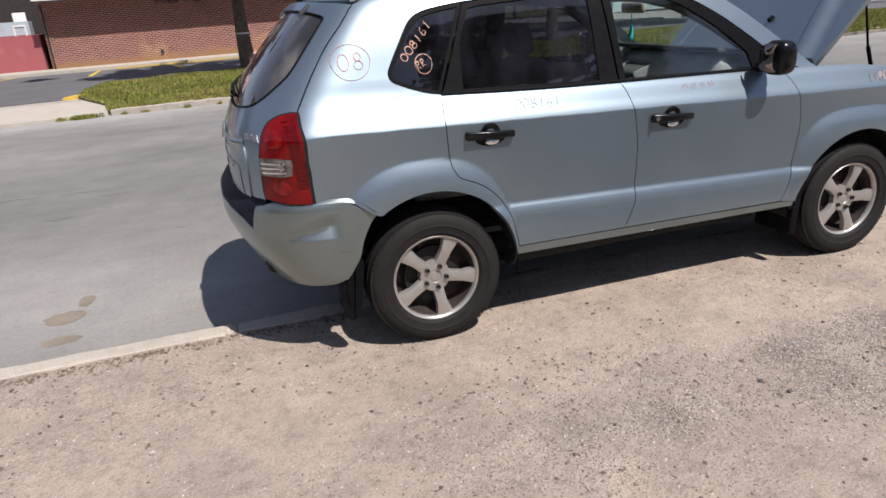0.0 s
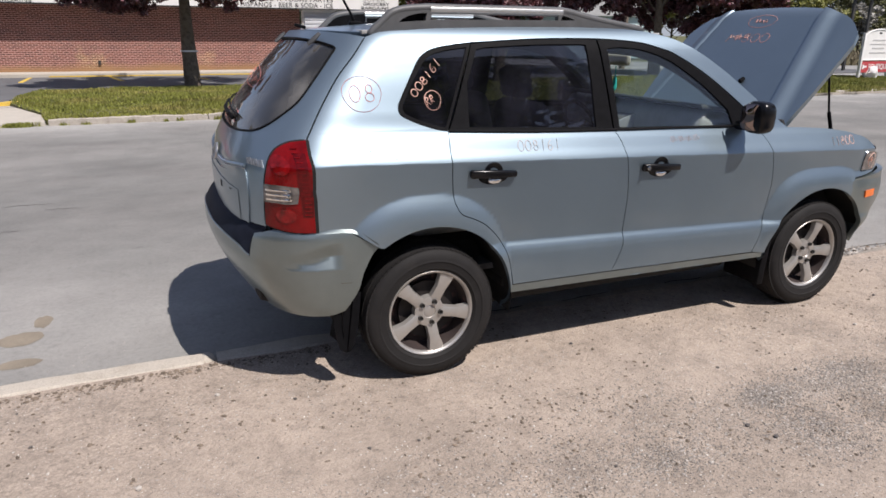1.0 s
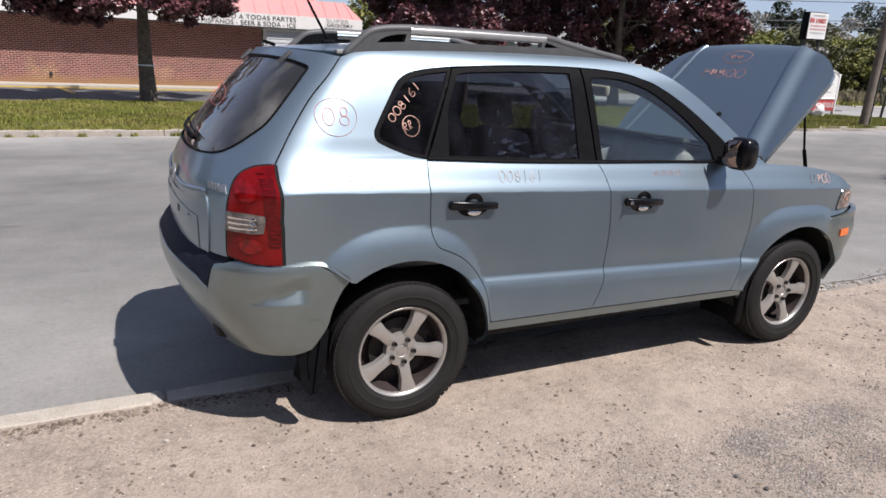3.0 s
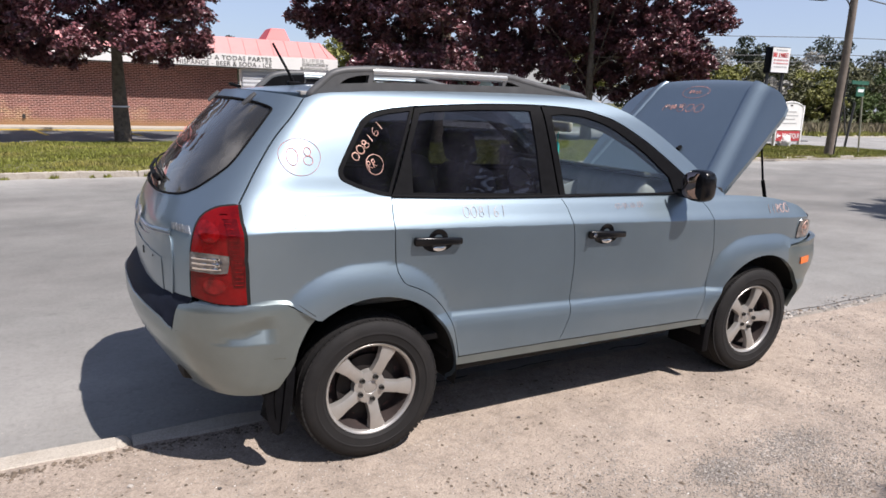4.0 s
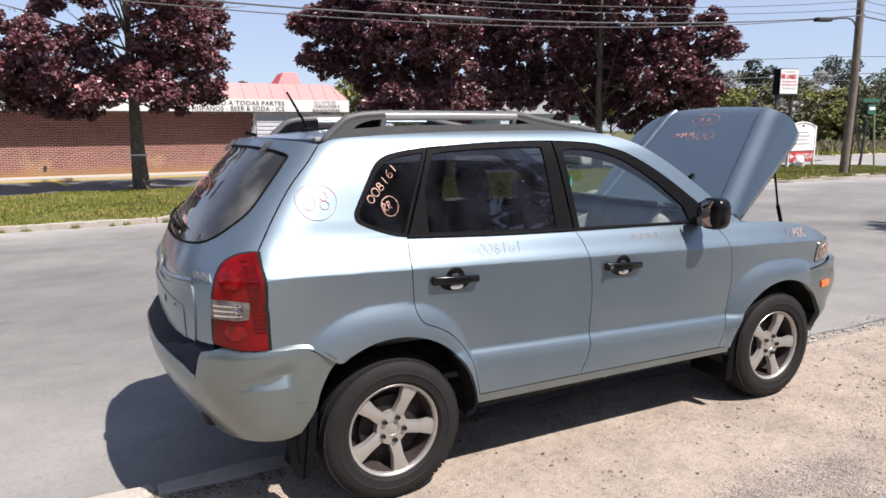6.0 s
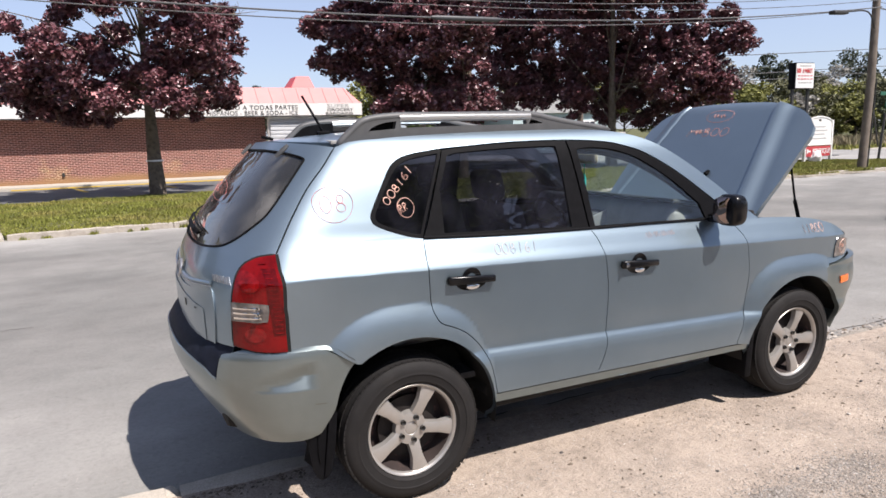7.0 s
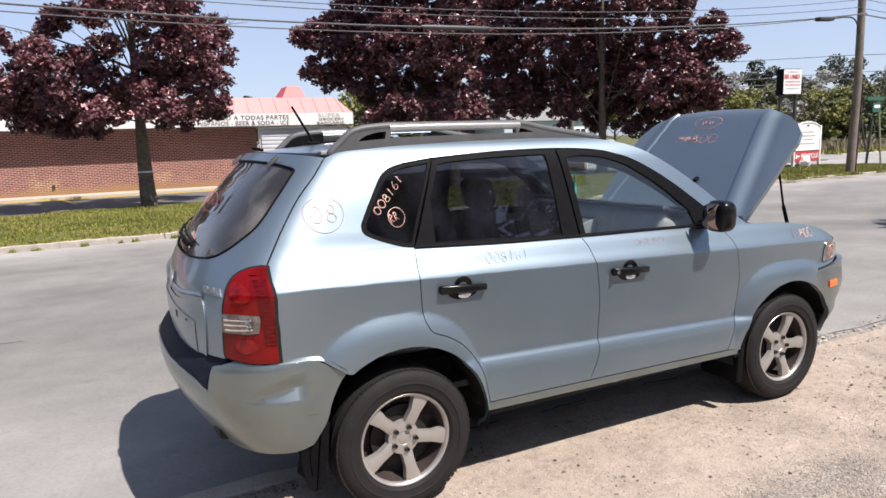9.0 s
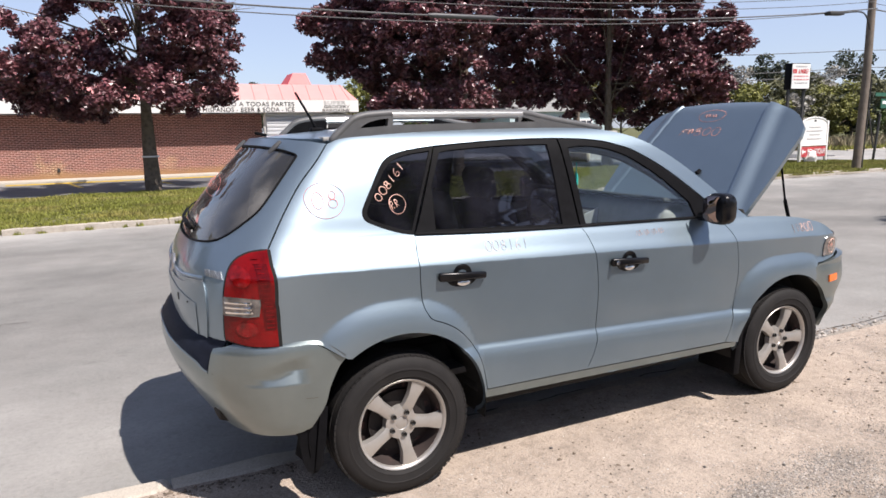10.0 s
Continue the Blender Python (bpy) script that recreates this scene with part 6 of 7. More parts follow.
tree("maple_tree", "purple-leaved maple with some bare branches on the grass strip", (0.15, 19.2, 0.05), 7.6, 3.7, 2.3, purple, 84000, 0.066, TREES, 0.25, 42, bare=14, group="purple maples", turn=-3,
     clumps=((-3.5, 2.9, 0.42), (-2.9, 2.7, 0.5), (-2.2, 2.6, 0.5), (-1.6, 2.6, 0.52), (-0.9, 2.7, 0.52), (-3.4, 3.6, 0.38), (-2.7, 3.5, 0.56), (-2.0, 3.4, 0.58), (-1.0, 3.7, 0.62), (-0.4, 3.4, 0.62), (-3.0, 4.3, 0.48), (-2.4, 4.2, 0.48), (-3.4, 4.9, 0.32), (-1.5, 4.3, 0.52), (-2.7, 4.9, 0.34), (-1.9, 5.5, 0.46), (-1.2, 5.9, 0.5), (-0.5, 5.8, 0.5), (-2.1, 6.3, 0.34), (-4.9, 6.2, 0.42), (0.8, 5.3, 0.74), (1.6, 5.6, 0.64), (2.6, 5.6, 0.46), (-0.7, 4.8, 0.4), (0.7, 4.4, 0.7), (1.9, 4.6, 0.68), (0.4, 3.6, 0.6), (1.3, 3.7, 0.72), (2.3, 3.8, 0.48), (2.4, 3.1, 0.46), (1.3, 3.0, 0.66), (0.5, 2.9, 0.62), (0.9, 6.4, 0.75)))
tree("maple_tree", "purple-leaved maple with a dense dark crown", (10.5, 18.5, 0.05), 8.8, 4.0, 1.9, purple, 130000, 0.074, TREES, 0.22, 34, group="purple maples", lean=0.6, turn=-28,
     clumps=((-5.4, 5.5, 0.32), (-4.7, 5.6, 0.57), (-3.8, 6.0, 0.77), (-2.4, 6.3, 0.96), (-1.0, 6.3, 1.0), (0.4, 6.0, 1.0), (-3.9, 5.1, 0.73), (-4.9, 4.3, 0.45), (-4.3, 4.1, 0.53), (-3.3, 4.7, 0.69), (-2.5, 5.1, 0.97), (-1.3, 5.0, 1.11), (0.0, 4.9, 1.11), (-2.5, 4.0, 0.77), (-3.3, 3.6, 0.37), (-3.2, 3.3, 0.25), (-2.3, 3.1, 0.7), (-1.4, 3.7, 0.98), (-0.1, 3.7, 1.06), (-2.6, 2.5, 0.45), (-1.6, 2.6, 0.7), (-0.3, 2.6, 0.74), (0.7, 2.6, 0.74), (-2.6, 7.5, 1.0), (-0.8, 7.6, 1.19), (0.8, 7.4, 1.09), (-1.5, 9.0, 1.18), (0.3, 8.9, 1.28)))
tree("maple_tree", "purple-leaved maple with a dense dark crown and low branches", (19.0, 20.4, 0.05), 9.2, 5.0, 1.6, purple, 230000, 0.078, TREES, 0.26, 36, group="purple maples", turn=-40,
     clumps=((-4.5, 7.5, 1.39), (-2.5, 7.4, 1.44), (-0.6, 7.3, 1.42), (1.3, 7.1, 1.35), (2.8, 7.0, 0.95), (-4.8, 5.8, 1.4), (-3.0, 5.8, 1.38), (-1.0, 5.6, 1.44), (0.8, 5.5, 1.42), (2.5, 5.4, 1.33), (3.9, 5.4, 1.0), (5.0, 5.2, 0.71), (4.5, 6.2, 0.42), (-4.6, 4.1, 1.34), (-2.8, 4.2, 1.39), (-0.9, 4.1, 1.45), (0.9, 4.0, 1.38), (2.5, 3.9, 1.31), (3.9, 3.8, 0.96), (-3.6, 3.1, 0.82), (-1.8, 3.0, 0.91), (-0.1, 2.7, 0.95), (1.6, 2.5, 0.89), (3.1, 2.6, 0.88), (4.4, 3.1, 0.62), (-4.0, 9.3, 1.49), (-1.8, 9.2, 1.52), (0.4, 8.9, 1.45), (2.1, 8.5, 1.19), (-2.9, 11.1, 1.52), (-0.3, 10.8, 1.49)))

maple = bpy.data.objects["maple_tree"]
bm = bmesh.new()
tube(bm, [(0.01, 0.0, 1.02), (0.01, 0.0, 1.065)], 0.254, 16)
part("tape_band", bm, fascia_white, maple, "pale tape tied round the trunk")

# ---- signs, poles and wires ----
wood = mat("weathered_pole_wood", (0.165, 0.135, 0.108), 0.9, tone=0.25, scale=3, bump=0.008, bump_scale=25)
post_white = mat("white_paint", (0.74, 0.73, 0.70), 0.6, tone=0.06, scale=3)
pole = thing("utility_pole", "leaning weathered wooden utility pole with a lamp arm", "pole", Matrix.Translation((23.30, 11.9, 0.0)))
bm = bmesh.new()
tube(bm, [(0.12, 0, -0.15), (0.20, -0.05, 3.2), (0.06, -0.1, 9.5)], [0.15, 0.135, 0.11], 14)
part("shaft", bm, wood, pole, "weathered wood")
bm = bmesh.new()
tube(bm, spline([(0.14, -0.1, 4.8), (-0.2, -0.15, 5.28), (-0.9, -0.35, 5.42), (-2.2, -0.55, 5.28)], 6), 0.025, 8)
arm = part("lamp_arm", bm, steel, pole, "curved metal lamp arm")
bm = bmesh.new()
box(bm, (0.90, 0.24, 0.13), (-2.6, -0.58, 5.24), 0.05, 3, pose(0, 0, 0, 0, -4, 8))
part("lamp_head", bm, steel, arm, "grey street lamp head")
bm = bmesh.new()
tube(bm, [(0.22, -0.15, 0.0), (0.30, -0.19, 3.2)], 0.025, 8)
part("conduit", bm, steel, pole)

board = thing("notice_sign", "white arched notice board on two posts with a red panel", "sign", Matrix.Translation((26.9, 16.1, 0.03)) @ pose(0, 0, 0, 0, 0, 5))
for x in (-1.0, 1.0):
    solid("post", (0.11, 0.11, 1.82), (x, 0, 0.89), post_white, board, "", 0.01)
bm = bmesh.new()
arch_line = [(-0.95, 0.72), (0.95, 0.72), (0.95, 1.68), *[(0.95 * math.cos(a), 1.68 + 0.26 * math.sin(a)) for a in (math.pi * k / 16 for k in range(1, 16))], (-0.95, 1.68)]
f = bm.faces.new([bm.verts.new((x, -0.03, z)) for x, z in arch_line])
got = bmesh.ops.extrude_face_region(bm, geom=[f])
for q in got["geom"]:
    if isinstance(q, bmesh.types.BMVert):
        q.co.y = 0.03
bmesh.ops.recalc_face_normals(bm, faces=bm.faces)
panel = part("panel", bm, post_white, board, "white arched panel", smooth=False)
bm = bmesh.new()
tube(bm, [(x, -0.03, z) for x, z in arch_line[2:]], 0.035, 6)
tube(bm, [(-0.95, -0.03, 0.74), (0.95, -0.03, 0.74)], 0.03, 6)
part("moulding", bm, post_white, panel)
for z, w, c in ((1.52, 0.9, letter_grey), (1.36, 1.2, letter_grey), (1.2, 0.8, letter_grey), (1.02, 1.1, letter_grey)):
    solid("text_bar", (w, 0.012, 0.045), (0, -0.034, z), c, panel)
solid("text_bar", (0.16, 0.012, 0.07), (0, -0.034, 1.80), letter_black, panel)
redp = solid("red_panel", (1.86, 0.04, 0.44), (0, -0.015, 0.46), mat("red_sign_paint", (0.42, 0.045, 0.05), 0.6, tone=0.1, scale=3), board, "red panel with white lettering")
lettering("BOUTIQUE", 0.30, letter_white, redp, Matrix.Translation((0.22, -0.04, 0.37)) @ pose(0, 0, 0, 90, 0, 0), label="white lettering", align="CENTER", stretch=0.92)
solid("arrow", (0.26, 0.02, 0.07), (-0.72, -0.04, 0.47), letter_white, redp)
solid("arrow", (0.1, 0.02, 0.18), (-0.82, -0.041, 0.47), letter_white, redp)
bag = thing("plastic_bag", "crumpled white plastic bag on the grass", "bag")
bm = bmesh.new()
bmesh.ops.create_icosphere(bm, subdivisions=3, radius=0.28, matrix=Matrix.Translation((26.6, 16.0, 0.2)))
for q in bm.verts:
    q.co += Vector((noise.noise(q.co * 6), noise.noise(q.co * 6 + Vector((5, 0, 0))), noise.noise(q.co * 6 + Vector((9, 0, 0))))) * 0.18
part("bag", bm, fascia_white, bag)

letter_pale_red = mat("faded_letter_red", (0.55, 0.22, 0.22), 0.6, tone=0)
big = thing("pylon_sign", "black-framed white shop sign on two dark posts", "sign", Matrix.Translation((32.6, 21.2, 0.0)) @ pose(0, 0, 0, 0, 0, -8))
for x in (-0.52, 0.52):
    solid("post", (0.12, 0.12, 3.6), (x, 0.15, 1.8), steel, big)
solid("cabinet", (1.26, 0.46, 1.36), (0, 0.15, 4.21), black_plastic, big, "black sign cabinet", 0.02)
face = solid("face", (1.20, 0.04, 1.28), (0.01, -0.09, 4.21), post_white, big, "white sign face")
lettering("& MARKET", 0.34, letter_red, face, Matrix.Translation((0.16, -0.12, 4.35)) @ pose(0, 0, 0, 90, 0, 0), label="red lettering", align="CENTER", stretch=0.43)
for x in (-0.52, -0.42, -0.32):
    solid("text_bar", (0.065, 0.012, 0.23), (x, -0.12, 4.47), letter_red, face)
for z, w, c in ((4.72, 0.80, letter_grey), (4.21, 1.04, letter_pale_red), (4.04, 1.08, letter_pale_red), (3.86, 0.94, letter_grey)):
    for k in range(5):
        solid("text_bar", (w / 5 * (0.62 + 0.12 * (k % 3)), 0.012, 0.07), (0.01 + w * (k - 2) / 5, -0.12, z), c, face)

stop = thing("street_sign", "green street name sign on a leaning metal post", "sign", Matrix.Translation((26.75, 12.75, 0.0)))
bm = bmesh.new()
tube(bm, [(0, 0, 0), (-0.45, 0, 2.85)], 0.035, 8)
part("post", bm, mat("galvanised_post", (0.30, 0.29, 0.22), 0.6, 0.3), stop)
green = mat("green_sign", (0.02, 0.10, 0.06), 0.5)
solid("blade", (1.1, 0.03, 0.14), (-0.7, -0.05, 2.76), green, stop, "green name blade")
solid("plate", (0.52, 0.03, 0.36), (-0.62, -0.05, 2.42), green, stop, "green plate with a pale band")
solid("text_bar", (0.36, 0.012, 0.11), (-0.62, -0.07, 2.46), letter_white, stop)
stake = thing("dark_stake", "dark leaning stake on the grass", "post", Matrix.Translation((29.8, 15.2, 0.0)))
bm = bmesh.new()
tube(bm, [(0, 0, 0), (0.25, 0, 2.05)], 0.055, 8)
part("shaft", bm, steel, stake)
stake2 = thing("metal_post", "thin leaning metal post at the field", "post", Matrix.Translation((45.0, 24.5, 0.0)))
bm = bmesh.new()
tube(bm, [(0, 0, 0), (-1.0, 0, 3.0)], 0.05, 8)
part("shaft", bm, steel, stake2)

cable_mat = mat("cable", (0.10, 0.10, 0.10), 0.6, tone=0.1)


def hung(x0, x1, low, at, k, y, r):
    """A cable whose lowest point is at x = at."""
    ob = thing("overhead_cable", "thin dark cable hanging above the street", "cable")
    bm = bmesh.new()
    tube(bm, [(x, y, low + k * (x - at) ** 2) for x in [x0 + (x1 - x0) * q / 48 for q in range(49)]], r, 6)
    part("strand", bm, cable_mat, ob)


for low, at, k, y, r in ((4.40, 3.0, 0.0029, 11.6, 0.019), (4.25, 3.0, 0.0033, 11.6, 0.012), (4.72, 4.0, 0.0030, 11.7, 0.010), (4.80, 3.0, 0.0031, 11.5, 0.010), (5.3, 2.0, 0.0032, 11.9, 0.010)):
    hung(-27, 23.38, low, at, k, y, r)
    hung(23.38, 70, low + k * (23.38 - at) ** 2 - 0.55, 44, 0.0014, y + 0.3, r)
sleeve = thing("cable_splice", "grey splice sleeve on the overhead cable", "cable")
bm = bmesh.new()
tube(bm, [(6.1, 11.6, 4.44), (6.25, 11.6, 4.43), (7.9, 11.6, 4.46), (8.05, 11.6, 4.47)], [0.03, 0.062, 0.062, 0.03], 10)
part("sleeve", bm, grey_plastic, sleeve)
for x, y, h in ((70.0, 12.1, 9.5), (22.0, 26.5, 7.0), (75.0, 24.6, 8.6)):
    far_pole = thing("utility_pole", "weathered wooden utility pole further off", "pole", Matrix.Translation((x, y, -0.1)))
    bm = bmesh.new()
    tube(bm, [(0, 0, 0), (0, 0, h)], [0.16, 0.11], 10)
    part("shaft", bm, wood, far_pole)
    bm = bmesh.new()
    box(bm, (0.12, 1.6, 0.12), (0, 0, h - 0.6), 0.01)
    part("crossarm", bm, wood, far_pole)
for z, y in ((5.4, 26.0), (4.3, 26.5), (3.9, 27.0)):
    ob = thing("overhead_cable", "thin dark cable beyond the side street", "cable")
    bm = bmesh.new()
    tube(bm, [(22, 26.5, z - 0.1), (35, y, z + 0.5), (45, y - 0.5, z + 1.05), (75, 24.6, z + 2.2)], 0.022, 6)
    part("strand", bm, cable_mat, ob)

# ---- woods, field and what stands behind the camera ----
def leaves(name, color, tint=0.4):
    return island_tint(mat(name, color, 0.6, tone=0.25, scale=0.4), tint)


olive, yellow_green, dark_green, pale_bloom, fresh = (leaves(n, c) for n, c in (("olive_leaves", (0.11, 0.11, 0.05)), ("yellow_green_leaves", (0.19, 0.19, 0.045)), ("dark_needles", (0.04, 0.05, 0.026)), ("pale_blossom", (0.30, 0.285, 0.25)), ("fresh_leaves", (0.09, 0.13, 0.03))))
WOODS = random.Random(29)
KINDS = ((olive, "olive-leaved tree at the edge of the woods"), (yellow_green, "yellow-green young tree at the edge of the woods"), (dark_green, "dark evergreen at the edge of the woods"), (pale_bloom, "pale blossoming tree at the edge of the woods"), (fresh, "fresh green tree at the edge of the woods"))


def wood_tree(x, y, h, w, k, count=5200, size=0.145, low=0.12):
    return tree("woodland_tree", KINDS[k][1], (x, y, -0.05), h * 0.88, w, h * low, KINDS[k][0], count, size, WOODS, 0.16, 12, group="woods")


for x, y, h, w, k in ((47, 42, 8.2, 3.2, 2), (50, 39, 6.0, 3.0, 1), (53, 44, 8.6, 3.6, 3), (57, 40, 7.0, 3.4, 0), (60, 45, 9.6, 3.2, 2), (63, 40, 6.2, 3.4, 1), (66, 44, 8.4, 4.0, 3), (70, 40, 7.4, 3.4, 0), (74, 45, 10.5, 3.8, 2), (78, 41, 7.0, 3.6, 4), (83, 44, 10.0, 4.2, 2), (88, 40, 8.5, 4.0, 0), (94, 42, 9.5, 4.4, 2), (101, 40, 10, 4.6, 0), (109, 38, 10, 4.8, 2), (118, 38, 11, 5, 0), (42, 46, 7.5, 3.6, 0), (37, 44, 6.5, 3.0, 1)):
    wood_tree(x, y, h, w, k)
for x, y, h, w, k in ((54, 37, 4.6, 2.4, 3), (60, 38, 4.4, 2.4, 1), (69, 38, 4.2, 2.6, 4), (76, 38, 4.6, 2.8, 0), (84, 37, 4.4, 2.8, 1), (93, 37, 4.8, 3.0, 0), (48.5, 37, 4.2, 2.2, 1), (63.5, 38, 5.2, 2.6, 2), (100, 36, 5.0, 3.0, 4)):
    wood_tree(x, y, h, w, k, 2600, 0.16, 0.02)
# tree tops beyond the shop
for x, y, h, w, k in ((10.2, 52, 6.4, 2.2, 2), (16.5, 46, 6.0, 3.0, 1), (20.5, 44, 5.6, 2.8, 4), (24.5, 46, 5.8, 3.0, 0), (-16, 44, 7.5, 3.4, 4), (30, 47, 6.4, 3.2, 1), (35, 50, 7.2, 3.2, 0)):
    wood_tree(x, y, h, w, k)
# the row of trees behind the camera
for i in range(13):
    x = -34 + 6.2 * i + WOODS.uniform(-1.2, 1.2)
    tree("broadleaf_tree", "green broadleaf tree in the row behind the lot", (x, -21 + WOODS.uniform(-2, 2), -0.05), WOODS.uniform(5.0, 7.0), 3.6, 0.8, (olive, fresh, dark_green)[i % 3], 4200, 0.38, WOODS, 0.2, 14, group="trees behind the lot")
# unseen trees, added to darken the tailgate's reflection and cut the sky fill
for i, (x, y, h) in enumerate(((-15, -9.5, 8.5), (-19, -4.5, 9.0), (-24, -10, 10), (-27, -2.5, 9.5), (-33, 15.5, 10), (-26, 16.5, 9), (-40, 17, 11), (-36, -6, 10), (-46, -3, 11))):
    tree("broadleaf_tree", "unseen broadleaf tree added to darken the car's reflections", (x, y, -0.05), h, 3.6, 1.2, (dark_green, olive, fresh)[i % 3], 4200, 0.30, WOODS, 0.2, 14, group="trees along the street")
# two more added out of view, dark green for the tailgate to reflect
for x, y, h in ((-14.5, 19.0, 8.5), (-20.5, 17.0, 9.5)):
    tree("broadleaf_tree", "unseen broadleaf tree added to darken the car's reflections", (x, y, -0.05), h, 3.8, 1.0, dark_green, 7000, 0.28, random.Random(61), 0.2, 16, group="trees along the street")
tree("broadleaf_tree", "green broadleaf tree shading the verge", (5.1, -8.95, -0.02), 8.6, 3.0, 3.4, fresh, 9000, 0.15, WOODS, 0.17, 20)
tree("broadleaf_tree", "green broadleaf tree shading the street", (15.2, -3.4, -0.02), 8.8, 3.4, 3.8, fresh, 9000, 0.15, WOODS, 0.2, 20)


def blades(name, inside, box_, count, h0, h1, wide, material, label, seed, z=0.05):
    rnd = random.Random(seed)
    verts, faces = [], []
    x0, x1, y0, y1 = box_
    while count > 0:
        x, y = rnd.uniform(x0, x1), rnd.uniform(y0, y1)
        if not inside(x, y):
            continue
        count -= 1
        clump = 0.55 + 0.75 * noise.noise(Vector((x * 0.8, y * 0.8, seed)))
        for _ in range(2):
            a, h = rnd.uniform(0, math.pi), rnd.uniform(h0, h1) * max(0.25, clump + 0.4)
            dx, dy, lx, ly = math.cos(a) * wide * rnd.uniform(0.6, 1.4), math.sin(a) * wide, rnd.gauss(0, 0.35) * h, rnd.gauss(0, 0.35) * h
            b = len(verts)
            verts += [(x - dx, y - dy, z - 0.01), (x + dx, y + dy, z - 0.01), (x + lx, y + ly, z + h)]
            faces.append((b, b + 1, b + 2))
            x += rnd.uniform(-0.05, 0.05)
            y += rnd.uniform(-0.05, 0.05)
    return tagged(new(name, mesh_of(name, verts, faces, material)), label, "grass", kind="stuff")


def on_strip(x, y):
    left = -3.0 - (y - 11.1) * 0.15 if y < 12.4 else -3.2 - (y - 12.4) * 0.39 if y < 14.7 else -4.15 + 0.12 * max(0, y - 16.9)
    right = 29.5 - max(0, y - 15) * 1.2 if y > 13 else 27.5 + (y - 11.5) * 1.4
    return left < x < right and 11.1 + 0.014 * (x + 3) < y < 18.85 + 0.045 * x


blades("grass", on_strip, (-5, 30, 11.1, 20.0), 90000, 0.02, 0.08, 0.016, grass_mat, "patchy mown grass with dry spots", 3)
blades("grass_tufts", lambda x, y: noise.noise(Vector((x * 1.3, y * 3, 0))) + 0.5 * noise.noise(Vector((x * 5, y * 5, 3))) > 0.02 + 2.2 * max(0.0, 10.92 - y + 0.014 * (x + 3)), (-3.9, 29, 10.70, 10.99), 6000, 0.03, 0.10, 0.018, grass_mat, "weeds growing along the kerb", 5, -0.045)
blades("kerb_grass", lambda x, y: noise.noise(Vector((x * 1.1, y * 2, 8))) > -0.15, (-3.0, 27, 11.02, 11.2), 3500, 0.03, 0.09, 0.016, grass_mat, "grass growing over the kerb", 15, 0.06)
blades("field_weeds", lambda x, y: y > 26.5 - (x - 41) * 0.02 and y < 40, (36, 120, 24, 40), 26000, 0.3, 0.75, 0.10, weed_mat, "tall dry weeds in the field", 8, -0.1)
blades("field_grass", lambda x, y: 23.7 < y < 28, (41, 120, 23.7, 29), 9000, 0.1, 0.25, 0.07, grass_mat, "green grass along the field", 9, 0.0)


# ---- gravel, stones and stains on the verge ----
dark_pebbles = island_tint(mat("crushed_stone", (0.19, 0.168, 0.148), 0.9, tone=0.2, scale=30), 0.6)
pale_pebbles = island_tint(mat("pale_stone", (0.52, 0.49, 0.45), 0.85, tone=0.15, scale=30), 0.3)
clod_mat = island_tint(mat("dirt_clods", (0.16, 0.125, 0.095), 0.95, tone=0.2, scale=30), 0.4)


def pebbles(name, count, place, lo, hi, label, seed, material, floor_z=None):
    rnd = random.Random(seed)
    verts, faces = [], []
    for _ in range(count):
        x, y = place(rnd)
        s = lo * (hi / lo) ** (rnd.random() ** 2.2)
        a = rnd.uniform(0, 6.28)
        ca, sa = math.cos(a), math.sin(a)
        z = (verge_height(x, y) if floor_z is None else floor_z) + s * 0.15
        b = len(verts)
        w, d, h = s * rnd.uniform(0.8, 1.5), s * rnd.uniform(0.6, 1.0), s * rnd.uniform(0.4, 0.8)
        for px, py, pz in ((1, 0, 0), (0.3, 0.9, 0.1), (-0.8, 0.5, 0), (-0.7, -0.6, 0.1), (0.4, -0.9, 0), (0.1, 0.1, 1), (-0.3, -0.2, 0.8)):
            verts.append((x + ca * px * w - sa * py * d, y + sa * px * w + ca * py * d, z + pz * h))
        for f in ((0, 1, 5), (1, 2, 6, 5), (2, 3, 6), (3, 4, 6), (4, 0, 5, 6)):
            faces.append([b + i for i in f])
    return tagged(new(name, mesh_of(name, verts, faces, material)), label, "gravel", kind="stuff")


def scattered(x0, x1, y0, y1, cut, seed):
    """A place picked more often where loose stone has gathered."""
    def pick(r):
        while True:
            x, y = r.uniform(x0, x1), r.uniform(y0, y1)
            n = noise.noise(Vector((x * 1.7, y * 1.7, seed))) + 0.6 * noise.noise(Vector((x * 5, y * 5, seed + 3)))
            if n > cut + r.uniform(-0.35, 0.35):
                return x, y
    return pick


def heaped(spots):
    def pick(r):
        x, y, sx, sy = r.choice(spots)
        return r.gauss(x, sx), min(-0.45, r.gauss(y, sy))
    return pick


